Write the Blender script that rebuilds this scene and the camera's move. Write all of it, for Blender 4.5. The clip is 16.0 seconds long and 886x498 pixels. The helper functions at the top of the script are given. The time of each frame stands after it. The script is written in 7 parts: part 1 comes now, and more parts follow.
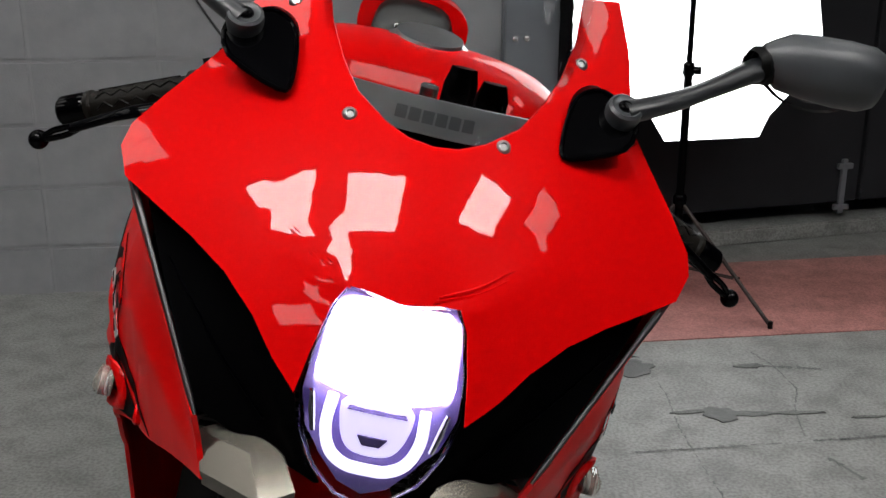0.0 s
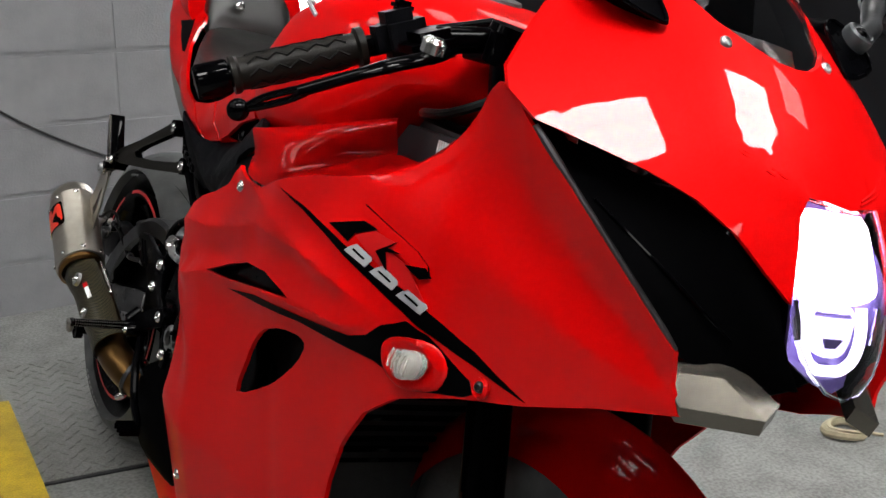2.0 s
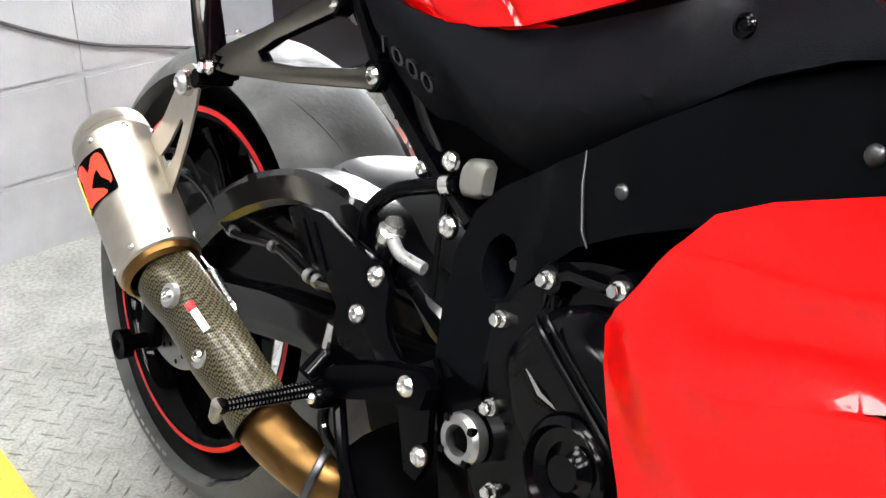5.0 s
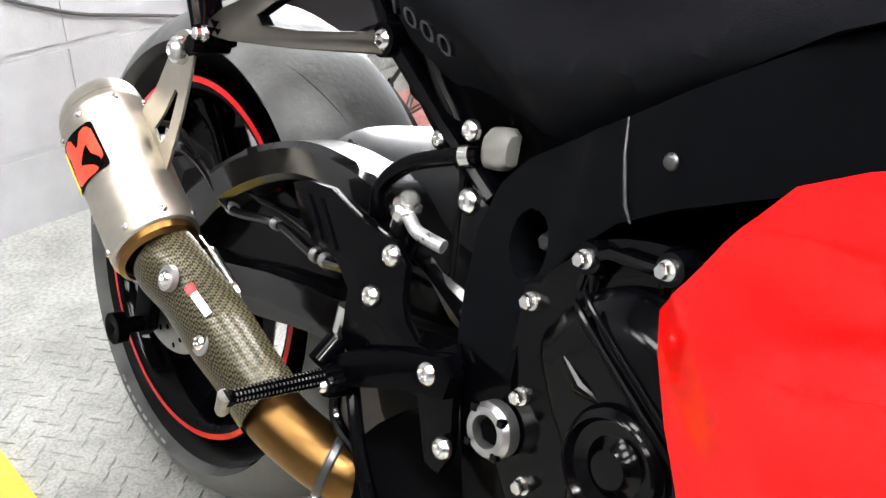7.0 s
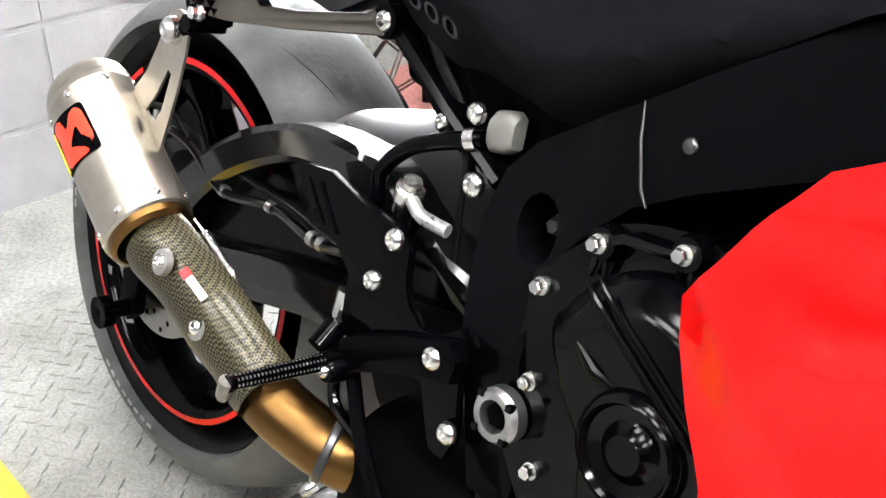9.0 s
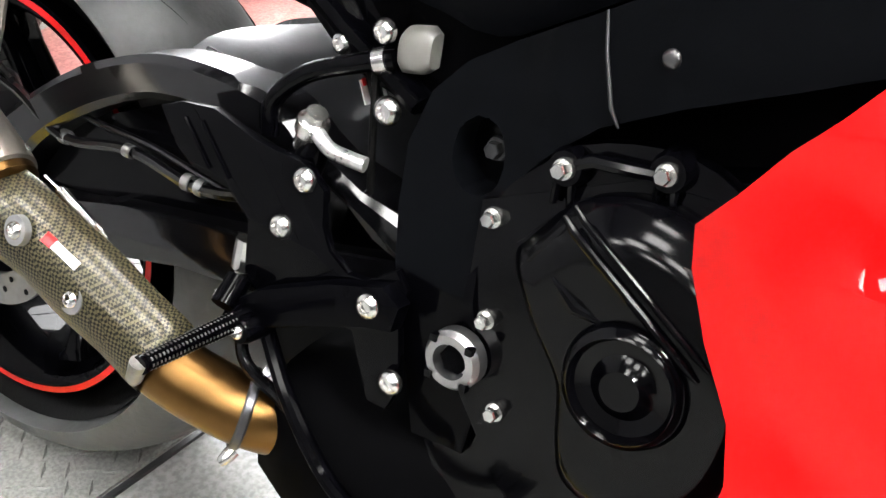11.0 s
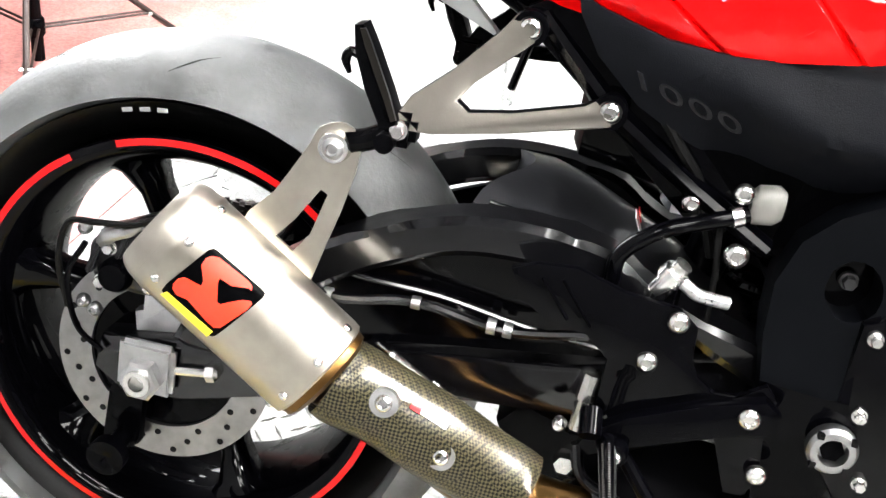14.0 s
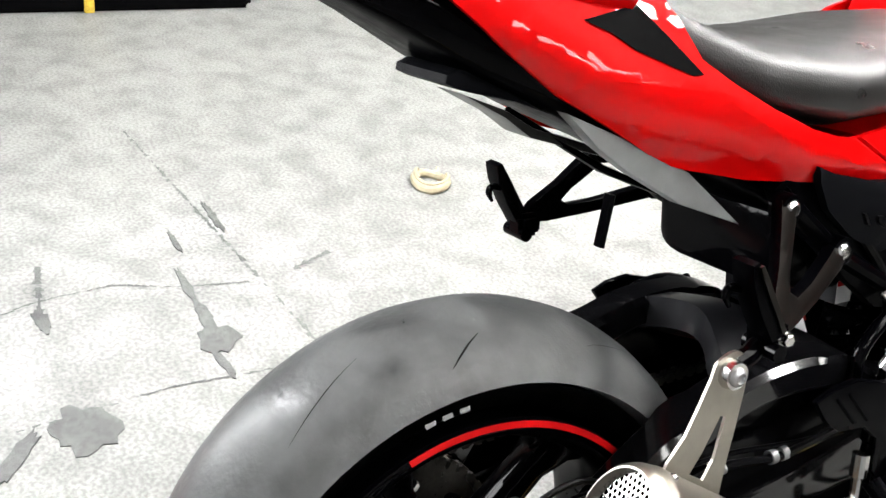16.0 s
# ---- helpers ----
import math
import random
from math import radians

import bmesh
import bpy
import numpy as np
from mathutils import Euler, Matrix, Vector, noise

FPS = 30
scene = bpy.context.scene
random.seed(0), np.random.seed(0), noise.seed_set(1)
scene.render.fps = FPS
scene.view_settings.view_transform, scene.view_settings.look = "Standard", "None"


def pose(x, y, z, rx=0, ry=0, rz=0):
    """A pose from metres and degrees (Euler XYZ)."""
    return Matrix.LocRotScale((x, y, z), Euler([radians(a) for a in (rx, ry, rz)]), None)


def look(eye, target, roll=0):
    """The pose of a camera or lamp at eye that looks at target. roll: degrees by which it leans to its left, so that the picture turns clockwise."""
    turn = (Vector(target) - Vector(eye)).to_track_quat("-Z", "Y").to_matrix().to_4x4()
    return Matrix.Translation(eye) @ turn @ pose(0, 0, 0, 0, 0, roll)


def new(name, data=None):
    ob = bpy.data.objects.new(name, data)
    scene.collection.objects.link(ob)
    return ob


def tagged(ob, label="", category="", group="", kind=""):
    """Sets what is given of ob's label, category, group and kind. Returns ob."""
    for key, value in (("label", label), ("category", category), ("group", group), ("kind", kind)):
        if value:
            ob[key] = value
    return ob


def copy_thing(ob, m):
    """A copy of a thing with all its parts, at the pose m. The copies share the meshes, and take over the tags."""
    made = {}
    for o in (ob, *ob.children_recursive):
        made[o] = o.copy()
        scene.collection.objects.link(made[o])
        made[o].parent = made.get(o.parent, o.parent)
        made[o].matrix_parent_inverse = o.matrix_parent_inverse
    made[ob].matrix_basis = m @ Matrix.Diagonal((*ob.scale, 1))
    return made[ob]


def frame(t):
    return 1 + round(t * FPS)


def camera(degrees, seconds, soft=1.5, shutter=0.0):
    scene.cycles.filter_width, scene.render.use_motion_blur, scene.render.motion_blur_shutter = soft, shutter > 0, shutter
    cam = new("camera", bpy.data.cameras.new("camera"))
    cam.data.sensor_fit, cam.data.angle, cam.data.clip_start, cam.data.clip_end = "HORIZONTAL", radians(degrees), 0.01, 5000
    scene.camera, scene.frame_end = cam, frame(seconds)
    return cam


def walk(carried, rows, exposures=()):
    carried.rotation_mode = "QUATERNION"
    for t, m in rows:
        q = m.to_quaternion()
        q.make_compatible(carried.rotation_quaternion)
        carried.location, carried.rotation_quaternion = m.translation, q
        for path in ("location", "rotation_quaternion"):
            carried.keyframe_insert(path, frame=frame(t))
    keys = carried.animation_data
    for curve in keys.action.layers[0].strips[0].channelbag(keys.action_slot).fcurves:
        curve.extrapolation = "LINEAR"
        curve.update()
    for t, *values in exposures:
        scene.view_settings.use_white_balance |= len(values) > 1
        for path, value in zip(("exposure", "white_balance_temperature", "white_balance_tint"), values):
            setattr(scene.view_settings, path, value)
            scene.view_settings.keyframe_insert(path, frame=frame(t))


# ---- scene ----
cam = camera(45.2, 16.0)
PATH = [
    (0, (0.095, 0.128, 1.139), (-0.01, 2.028, 0.525), 0.0),
    (0.5, (-0.08, 0.032, 1.134), (0.05, 1.937, 0.539), 0.3),
    (1, (-0.315, 0.024, 1.125), (0.134, 1.881, 0.533), 1.0),
    (1.5, (-0.533, 0.107, 1.091), (0.173, 1.888, 0.518), 1.8),
    (2, (-0.635, 0.266, 1.071), (0.194, 1.988, 0.481), 1.1),
    (2.5, (-0.678, 0.462, 1.052), (0.201, 2.139, 0.41), 1.1),
    (3, (-0.731, 0.656, 1.017), (0.194, 2.287, 0.322), 1.3),
    (3.5, (-0.776, 0.871, 0.997), (0.21, 2.448, 0.261), 0.8),
    (4, (-0.776, 1.058, 0.977), (0.24, 2.6, 0.209), -0.3),
    (4.5, (-0.745, 1.195, 0.957), (0.264, 2.704, 0.118), -0.6),
    (7, (-0.721, 1.317, 0.92), (0.288, 2.769, -0.014), -1.4),
    (7.5, (-0.723, 1.315, 0.922), (0.275, 2.765, -0.027), -1.3),
    (8, (-0.73, 1.314, 0.924), (0.275, 2.755, -0.031), -1.1),
    (8.5, (-0.734, 1.319, 0.92), (0.283, 2.755, -0.032), -0.9),
    (9, (-0.741, 1.339, 0.918), (0.311, 2.742, -0.045), -0.3),
    (9.5, (-0.757, 1.373, 0.913), (0.417, 2.659, -0.071), 0.6),
    (9.7, (-0.761, 1.388, 0.911), (0.467, 2.608, -0.091), 0.4),
    (11.8, (-0.779, 1.512, 0.929), (0.514, 2.493, -0.24), 1.8),
    (12, (-0.802, 1.523, 0.935), (0.517, 2.489, -0.217), 2.4),
    (12.5, (-0.89, 1.566, 0.959), (0.57, 2.429, -0.102), 3.5),
    (13, (-0.977, 1.656, 0.993), (0.605, 2.315, -0.039), 5.1),
    (13.5, (-1.028, 1.793, 1.007), (0.566, 2.331, -0.074), 6.4),
    (14, (-1.056, 1.994, 1.055), (0.545, 2.327, -0.097), 8.6),
    (14.5, (-1.084, 2.195, 1.082), (0.58, 2.241, -0.026), 9.7),
    (15, (-1.101, 2.427, 1.096), (0.569, 2.111, 0.041), 10.7),
    (15.5, (-1.036, 2.638, 1.109), (0.582, 2.058, 0.087), 9.8),
    (16, (-0.904, 2.802, 1.145), (0.622, 1.999, 0.132), 7.8),
]
EXPOSURES = [(0, -1.5), (0.5, -1.95), (1.0, -1.9), (1.5, -1.7), (2, -0.85), (2.5, -0.05), (3, 0.45), (3.5, 0.84), (4.5, 1.12), (7, 1.4), (9.5, 1.4), (12, 1.5), (13, 1.8), (14, 1.8), (15, 1.35), (15.5, 1.08), (16, 0.72)]
walk(cam, [(t, look(eye, target, roll)) for t, eye, target, roll in PATH], EXPOSURES)

# world, lights
world = bpy.data.worlds.new("world")
world.use_nodes = True
world.node_tree.nodes["Background"].inputs["Color"].default_value = (0.004, 0.004, 0.005, 1)
world.node_tree.nodes["Background"].inputs["Strength"].default_value = 1.0
scene.world = world


# ---- materials ----
def material(name, color, rough=0.5, metal=0.0, coat=0.0, vary=0.0, scale=40.0, bump=0.0, bump_scale=300.0,
             emit=0.0, emit_color=None, transmission=0.0, ior=1.5, alpha=1.0, spec=0.5, coat_rough=0.04, coat_ior=1.5):
    """Principled surface with noise variation of tone and roughness at two scales, and a fine bump."""
    m = bpy.data.materials.new(name)
    m.use_nodes = True
    nt = m.node_tree
    b = nt.nodes["Principled BSDF"]
    b.inputs["Base Color"].default_value = (*color, 1)
    b.inputs["Roughness"].default_value = rough
    b.inputs["Metallic"].default_value = metal
    b.inputs["Coat Weight"].default_value = coat
    b.inputs["Coat Roughness"].default_value = coat_rough
    b.inputs["Coat IOR"].default_value = coat_ior
    b.inputs["Transmission Weight"].default_value = transmission
    b.inputs["IOR"].default_value = ior
    b.inputs["Alpha"].default_value = alpha
    b.inputs["Specular IOR Level"].default_value = spec
    if emit:
        b.inputs["Emission Color"].default_value = (*(emit_color or color), 1)
        b.inputs["Emission Strength"].default_value = emit
    if vary or bump:
        co = nt.nodes.new("ShaderNodeTexCoord")
    if vary:
        n1 = nt.nodes.new("ShaderNodeTexNoise")
        n1.inputs["Scale"].default_value = scale
        n1.inputs["Detail"].default_value = 6
        n2 = nt.nodes.new("ShaderNodeTexNoise")
        n2.inputs["Scale"].default_value = scale / 7
        n2.inputs["Detail"].default_value = 3
        mul = nt.nodes.new("ShaderNodeMath")
        mul.operation = "ADD"
        nt.links.new(co.outputs["Object"], n1.inputs["Vector"])
        nt.links.new(co.outputs["Object"], n2.inputs["Vector"])
        nt.links.new(n1.outputs["Fac"], mul.inputs[0])
        nt.links.new(n2.outputs["Fac"], mul.inputs[1])
        r = nt.nodes.new("ShaderNodeMapRange")
        r.inputs["From Min"].default_value, r.inputs["From Max"].default_value = 0.65, 1.35
        r.inputs["To Min"].default_value, r.inputs["To Max"].default_value = 1 - vary, 1 + vary
        nt.links.new(mul.outputs[0], r.inputs["Value"])
        mix = nt.nodes.new("ShaderNodeVectorMath")
        mix.operation = "SCALE"
        mix.inputs[0].default_value = color
        nt.links.new(r.outputs["Result"], mix.inputs["Scale"])
        nt.links.new(mix.outputs["Vector"], b.inputs["Base Color"])
        rr = nt.nodes.new("ShaderNodeMath")
        rr.operation = "MULTIPLY"
        rr.inputs[1].default_value = rough
        nt.links.new(r.outputs["Result"], rr.inputs[0])
        nt.links.new(rr.outputs[0], b.inputs["Roughness"])
    if bump:
        n3 = nt.nodes.new("ShaderNodeTexNoise")
        n3.inputs["Scale"].default_value = bump_scale
        n3.inputs["Detail"].default_value = 4
        nt.links.new(co.outputs["Object"], n3.inputs["Vector"])
        bp = nt.nodes.new("ShaderNodeBump")
        bp.inputs["Strength"].default_value = bump
        bp.inputs["Distance"].default_value = 0.002
        nt.links.new(n3.outputs["Fac"], bp.inputs["Height"])
        nt.links.new(bp.outputs["Normal"], b.inputs["Normal"])
    return m


RED = material("red_gloss_paint", (0.54, 0.0011, 0.0014), 0.4, spec=0.02, coat=0.15, coat_ior=2.2, vary=0.02, scale=9, coat_rough=0.02)
BLACK_GLOSS = material("black_gloss_plastic", (0.0006, 0.0006, 0.0009), 0.3, spec=0.005, coat=0.055, coat_ior=2.2, coat_rough=0.03, vary=0.25, scale=30)
DECAL_BLACK = material("black_decal_film", (0.0005, 0.0005, 0.0007), 0.4, spec=0.01, coat=0.03, vary=0.1, scale=30)
DECAL_SILVER = material("silver_decal_film", (0.42, 0.43, 0.45), 0.35, metal=0.3, vary=0.08, scale=60)
DECAL_RED = material("bright_red_decal_film", (0.42, 0.003, 0.004), 0.4, spec=0.2, coat=0.15, vary=0.05, scale=40)
DECAL_ORANGE = material("fluorescent_red_sticker", (0.72, 0.028, 0.008), 0.4, vary=0.05, scale=40)
DECAL_YELLOW = material("yellow_sticker", (0.75, 0.62, 0.03), 0.45, vary=0.1, scale=60)
DECAL_WHITE = material("white_sticker", (0.7, 0.7, 0.69), 0.45, vary=0.1, scale=60)
BLACK_METAL = material("black_satin_metal", (0.0005, 0.0005, 0.0008), 0.4, spec=0.006, coat=0.03, coat_ior=2.2, coat_rough=0.05, vary=0.3, scale=50, bump=0.06, bump_scale=500)
BLACK_CAST = material("black_cast_engine_paint", (0.0006, 0.0006, 0.0009), 0.35, spec=0.005, coat=0.09, coat_ior=2.2, coat_rough=0.13, vary=0.3, scale=35, bump=0.05, bump_scale=250)
GREY_PLASTIC = material("textured_dark_grey_plastic", (0.0030, 0.0033, 0.0044), 0.55, spec=0.04, vary=0.2, scale=60, bump=0.25, bump_scale=900)
SEAT_VINYL = material("black_seat_vinyl", (0.010, 0.0095, 0.0090), 0.34, spec=0.5, vary=0.25, scale=30, bump=0.3, bump_scale=700)
RUBBER = material("black_rubber", (0.002, 0.002, 0.002), 0.42, spec=0.08, vary=0.3, scale=60, bump=0.2, bump_scale=400)
TREAD = material("worn_slick_tread_rubber", (0.070, 0.073, 0.073), 0.62, spec=0.4, vary=0.65, scale=24, bump=0.3, bump_scale=120)
SIDEWALL = material("tyre_sidewall_rubber", (0.0016, 0.0016, 0.0016), 0.35, spec=0.08, vary=0.3, scale=40, bump=0.12, bump_scale=200)
TYRE_MARK = material("faded_moulded_tyre_lettering", (0.16, 0.16, 0.16), 0.6, vary=0.3, scale=90)
STEEL = material("bright_steel", (0.62, 0.61, 0.59), 0.24, metal=1.0, vary=0.15, scale=120)
DISC_STEEL = material("brushed_disc_steel", (0.24, 0.235, 0.23), 0.33, metal=1.0, vary=0.2, scale=90)
ALLOY = material("cast_alloy", (0.38, 0.38, 0.38), 0.38, metal=1.0, vary=0.2, scale=80, bump=0.1)
TITANIUM = material("brushed_titanium", (0.36, 0.335, 0.29), 0.38, metal=1.0, vary=0.12, scale=70, bump=0.05, bump_scale=600)
PIPE_GOLD = material("heat_tinted_titanium", (0.125, 0.067, 0.022), 0.32, metal=1.0, vary=0.3, scale=22)
FRAME_BLACK = material("black_frame_enamel", (0.0012, 0.0014, 0.0019), 0.5, spec=0.025, vary=0.2, scale=50, bump=0.06, bump_scale=600)
BRONZE_FACE = material("satin_bronze_machined_face", (0.028, 0.026, 0.023), 0.33, metal=1.0, vary=0.12, scale=60, bump=0.04, bump_scale=500)
BRACKET_GREY = material("grey_anodised_alloy", (0.0075, 0.0072, 0.0065), 0.36, metal=0.5, vary=0.15, scale=60)
MIRROR_GREY = material("charcoal_mirror_shell", (0.036, 0.039, 0.043), 0.38, spec=0.45, vary=0.15, scale=50, bump=0.1, bump_scale=900)
WINGLET = material("satin_bronze_grey_duct", (0.13, 0.12, 0.102), 0.26, metal=0.85, vary=0.04, scale=40)
CHROME = material("mirror_glass_silver", (0.85, 0.85, 0.86), 0.03, metal=1.0)
GLASS = material("clear_windscreen", (0.95, 0.97, 0.97), 0.02, transmission=1.0, ior=1.12)
LENS = material("clear_headlight_lens", (0.97, 0.97, 1.0), 0.03, transmission=1.0, ior=1.15)
INDICATOR_LENS = material("clear_indicator_lens", (0.9, 0.88, 0.82), 0.12, transmission=0.75, ior=1.3, vary=0.1, scale=300, bump=0.5, bump_scale=220)
REFLECTOR = material("violet_tinted_reflector", (0.12, 0.085, 0.26), 0.2, metal=0.3, vary=0.2, scale=60)
LED = material("lit_headlight_element", (1, 1, 1), 0.4, emit=60.0, emit_color=(0.95, 0.94, 1.0))
LED_DIM = material("dim_violet_lit_lens", (0.6, 0.55, 0.8), 0.2, emit=2.4, emit_color=(0.74, 0.68, 0.92))
LED_LOW = material("lit_low_beam_element", (1, 1, 1), 0.4, emit=4.5, emit_color=(0.86, 0.81, 1.0))
RADIATOR = material("dark_radiator_core", (0.012, 0.012, 0.012), 0.6, vary=0.3, scale=90, bump=0.4, bump_scale=500)
HOSE_CLEAR = material("steel_braid_hose", (0.36, 0.36, 0.36), 0.32, metal=0.8, vary=0.3, scale=250)
RESERVOIR = material("milky_fluid_reservoir", (0.12, 0.118, 0.108), 0.4, vary=0.15, scale=60)
CHAIN = material("oiled_chain_steel", (0.05, 0.047, 0.042), 0.4, metal=0.8, vary=0.4, scale=200)
MATTE_BLACK = material("matt_black_plastic", (0.0007, 0.0007, 0.0009), 0.7, spec=0.015, vary=0.2, scale=30)
LACQUER = material("black_lacquered_alloy", (0.0016, 0.0016, 0.002), 0.35, spec=0.03, coat=0.30, coat_ior=2.2, coat_rough=0.11, vary=0.3, scale=25, bump=0.04, bump_scale=300)
BRIDGE = material("black_satin_lacquered_alloy", (0.006, 0.0062, 0.0075), 0.4, spec=0.3, coat=0.6, coat_rough=0.2, vary=0.3, scale=25, bump=0.05, bump_scale=300)
BOUNCE_WALL = material("grey_bounce_wall", (0.14, 0.14, 0.145), 0.7, vary=0.08, scale=4, bump=0.2)
TAIL_GREY = material("grey_moulded_plastic", (0.15, 0.157, 0.155), 0.45, vary=0.2, scale=40, bump=0.15, bump_scale=600)
AIRBOX_GREY = material("matt_dark_grey_moulding", (0.014, 0.015, 0.017), 0.34, spec=0.5, vary=0.25, scale=40, bump=0.1, bump_scale=700)
KNURL_METAL = material("worn_knurled_metal", (0.20, 0.195, 0.185), 0.35, metal=0.9, vary=0.4, scale=200)
DARK_STEEL = material("darkened_steel", (0.06, 0.06, 0.062), 0.35, metal=0.9, vary=0.2, scale=90)
CALIPER = material("worn_grey_black_casting", (0.010, 0.010, 0.011), 0.4, metal=0.3, spec=0.3, vary=0.5, scale=60, bump=0.2)
PANEL_GREY = material("satin_grey_panel", (0.13, 0.135, 0.14), 0.35, vary=0.1, scale=30)
GRIP_RUBBER = material("brownish_black_grip_rubber", (0.007, 0.006, 0.0045), 0.45, spec=0.15, vary=0.3, scale=60, bump=0.2, bump_scale=500)


def carbon():
    """Twill weave of 2 mm tows under clear lacquer."""
    m = bpy.data.materials.new("carbon_fibre")
    m.use_nodes = True
    nt = m.node_tree
    b = nt.nodes["Principled BSDF"]
    co = nt.nodes.new("ShaderNodeTexCoord")
    mp = nt.nodes.new("ShaderNodeMapping")
    mp.inputs["Rotation"].default_value = (radians(40), 0, 0)
    ck = nt.nodes.new("ShaderNodeTexChecker")
    ck.inputs["Scale"].default_value = 420
    ck.inputs["Color1"].default_value = (0.008, 0.007, 0.004, 1)
    ck.inputs["Color2"].default_value = (0.125, 0.108, 0.058, 1)
    nt.links.new(co.outputs["Object"], mp.inputs["Vector"])
    nt.links.new(mp.outputs["Vector"], ck.inputs["Vector"])
    nt.links.new(ck.outputs["Color"], b.inputs["Base Color"])
    bp = nt.nodes.new("ShaderNodeBump")
    bp.inputs["Strength"].default_value = 0.35
    bp.inputs["Distance"].default_value = 0.0006
    nt.links.new(ck.outputs["Fac"], bp.inputs["Height"])
    nt.links.new(bp.outputs["Normal"], b.inputs["Normal"])
    b.inputs["Metallic"].default_value = 0.45
    b.inputs["Roughness"].default_value = 0.32
    b.inputs["Coat Weight"].default_value = 0.5
    b.inputs["Coat Roughness"].default_value = 0.16
    return m


CARBON = carbon()


def ground(name, base, dark, rough, scale, stain=0.5):
    """Painted or bare floor: mottled tone, dark stains, scuffs and fine relief."""
    m = bpy.data.materials.new(name)
    m.use_nodes = True
    nt = m.node_tree
    b = nt.nodes["Principled BSDF"]
    co = nt.nodes.new("ShaderNodeTexCoord")
    def noise_node(s, d, dist=0.0):
        n = nt.nodes.new("ShaderNodeTexNoise")
        n.inputs["Scale"].default_value, n.inputs["Detail"].default_value = s, d
        n.inputs["Distortion"].default_value = dist
        nt.links.new(co.outputs["Object"], n.inputs["Vector"])
        return n
    big, mid, fine = noise_node(scale, 8, 0.6), noise_node(scale * 6, 6, 0.3), noise_node(scale * 70, 4)
    ramp = nt.nodes.new("ShaderNodeValToRGB")
    ramp.color_ramp.elements[0].position, ramp.color_ramp.elements[1].position = 0.30, 0.62
    ramp.color_ramp.elements[0].color = (*dark, 1)
    ramp.color_ramp.elements[1].color = (*base, 1)
    nt.links.new(big.outputs["Fac"], ramp.inputs["Fac"])
    mix = nt.nodes.new("ShaderNodeMix")
    mix.data_type, mix.blend_type = "RGBA", "MULTIPLY"
    mix.inputs["Factor"].default_value = stain
    r2 = nt.nodes.new("ShaderNodeValToRGB")
    r2.color_ramp.elements[0].position, r2.color_ramp.elements[1].position = 0.32, 0.60
    r2.color_ramp.elements[0].color = (0.45, 0.45, 0.45, 1)
    nt.links.new(mid.outputs["Fac"], r2.inputs["Fac"])
    nt.links.new(ramp.outputs["Color"], mix.inputs["A"])
    nt.links.new(r2.outputs["Color"], mix.inputs["B"])
    grit = nt.nodes.new("ShaderNodeMapRange")
    grit.inputs["From Min"].default_value, grit.inputs["From Max"].default_value = 0.38, 0.60
    grit.inputs["To Min"].default_value, grit.inputs["To Max"].default_value = 0.72, 1.08
    nt.links.new(fine.outputs["Fac"], grit.inputs["Value"])
    speck = nt.nodes.new("ShaderNodeVectorMath")
    speck.operation = "SCALE"
    nt.links.new(mix.outputs["Result"], speck.inputs[0])
    nt.links.new(grit.outputs["Result"], speck.inputs["Scale"])
    nt.links.new(speck.outputs["Vector"], b.inputs["Base Color"])
    b.inputs["Roughness"].default_value = rough
    bp = nt.nodes.new("ShaderNodeBump")
    bp.inputs["Strength"].default_value, bp.inputs["Distance"].default_value = 0.35, 0.003
    nt.links.new(fine.outputs["Fac"], bp.inputs["Height"])
    nt.links.new(bp.outputs["Normal"], b.inputs["Normal"])
    return m


CONCRETE = ground("grey_concrete_floor", (0.270, 0.273, 0.264), (0.226, 0.230, 0.221), 0.55, 1.9, 0.55)
RED_FLOOR = ground("red_painted_concrete", (0.48, 0.215, 0.195), (0.37, 0.16, 0.145), 0.5, 2.2, 0.5)
YELLOW_PAINT = ground("worn_yellow_floor_paint", (0.66, 0.46, 0.03), (0.5, 0.35, 0.04), 0.5, 5.0, 0.4)
# lugs a little darker than the plate they stand on
LUG = ground("dark_tread_lugs", (0.215, 0.22, 0.205), (0.15, 0.15, 0.14), 0.5, 6.0, 0.4)
PLATE = ground("grey_painted_tread_plate", (0.27, 0.275, 0.26), (0.2, 0.2, 0.19), 0.45, 3.0, 0.4)
STAIN = ground("dark_oil_stain", (0.13, 0.135, 0.13), (0.08, 0.083, 0.083), 0.5, 12.0, 0.5)
BLOCK = material("grey_painted_concrete_block", (0.235, 0.238, 0.253), 0.6, vary=0.14, scale=18, bump=0.5, bump_scale=160)
MORTAR = material("grey_painted_mortar", (0.25, 0.253, 0.266), 0.7, vary=0.1, scale=30, bump=0.4)
BLACK_WALL = material("matt_black_partition", (0.022, 0.023, 0.026), 0.7, spec=0.1, vary=0.3, scale=5, bump=0.1)
DARK_WALL = material("dark_grey_painted_wall", (0.06, 0.06, 0.065), 0.7, vary=0.15, scale=4, bump=0.2)
GREY_STEEL = material("grey_painted_steel", (0.13, 0.14, 0.155), 0.45, vary=0.15, scale=20)
TRIM_WHITE = material("pale_metal_trim", (0.3, 0.31, 0.32), 0.45, vary=0.1)
CEILING_MAT = material("dark_painted_ceiling", (0.12, 0.12, 0.124), 0.8, vary=0.08, scale=4)
WOOD = material("weathered_dark_timber", (0.09, 0.065, 0.045), 0.7, vary=0.3, scale=12, bump=0.3)
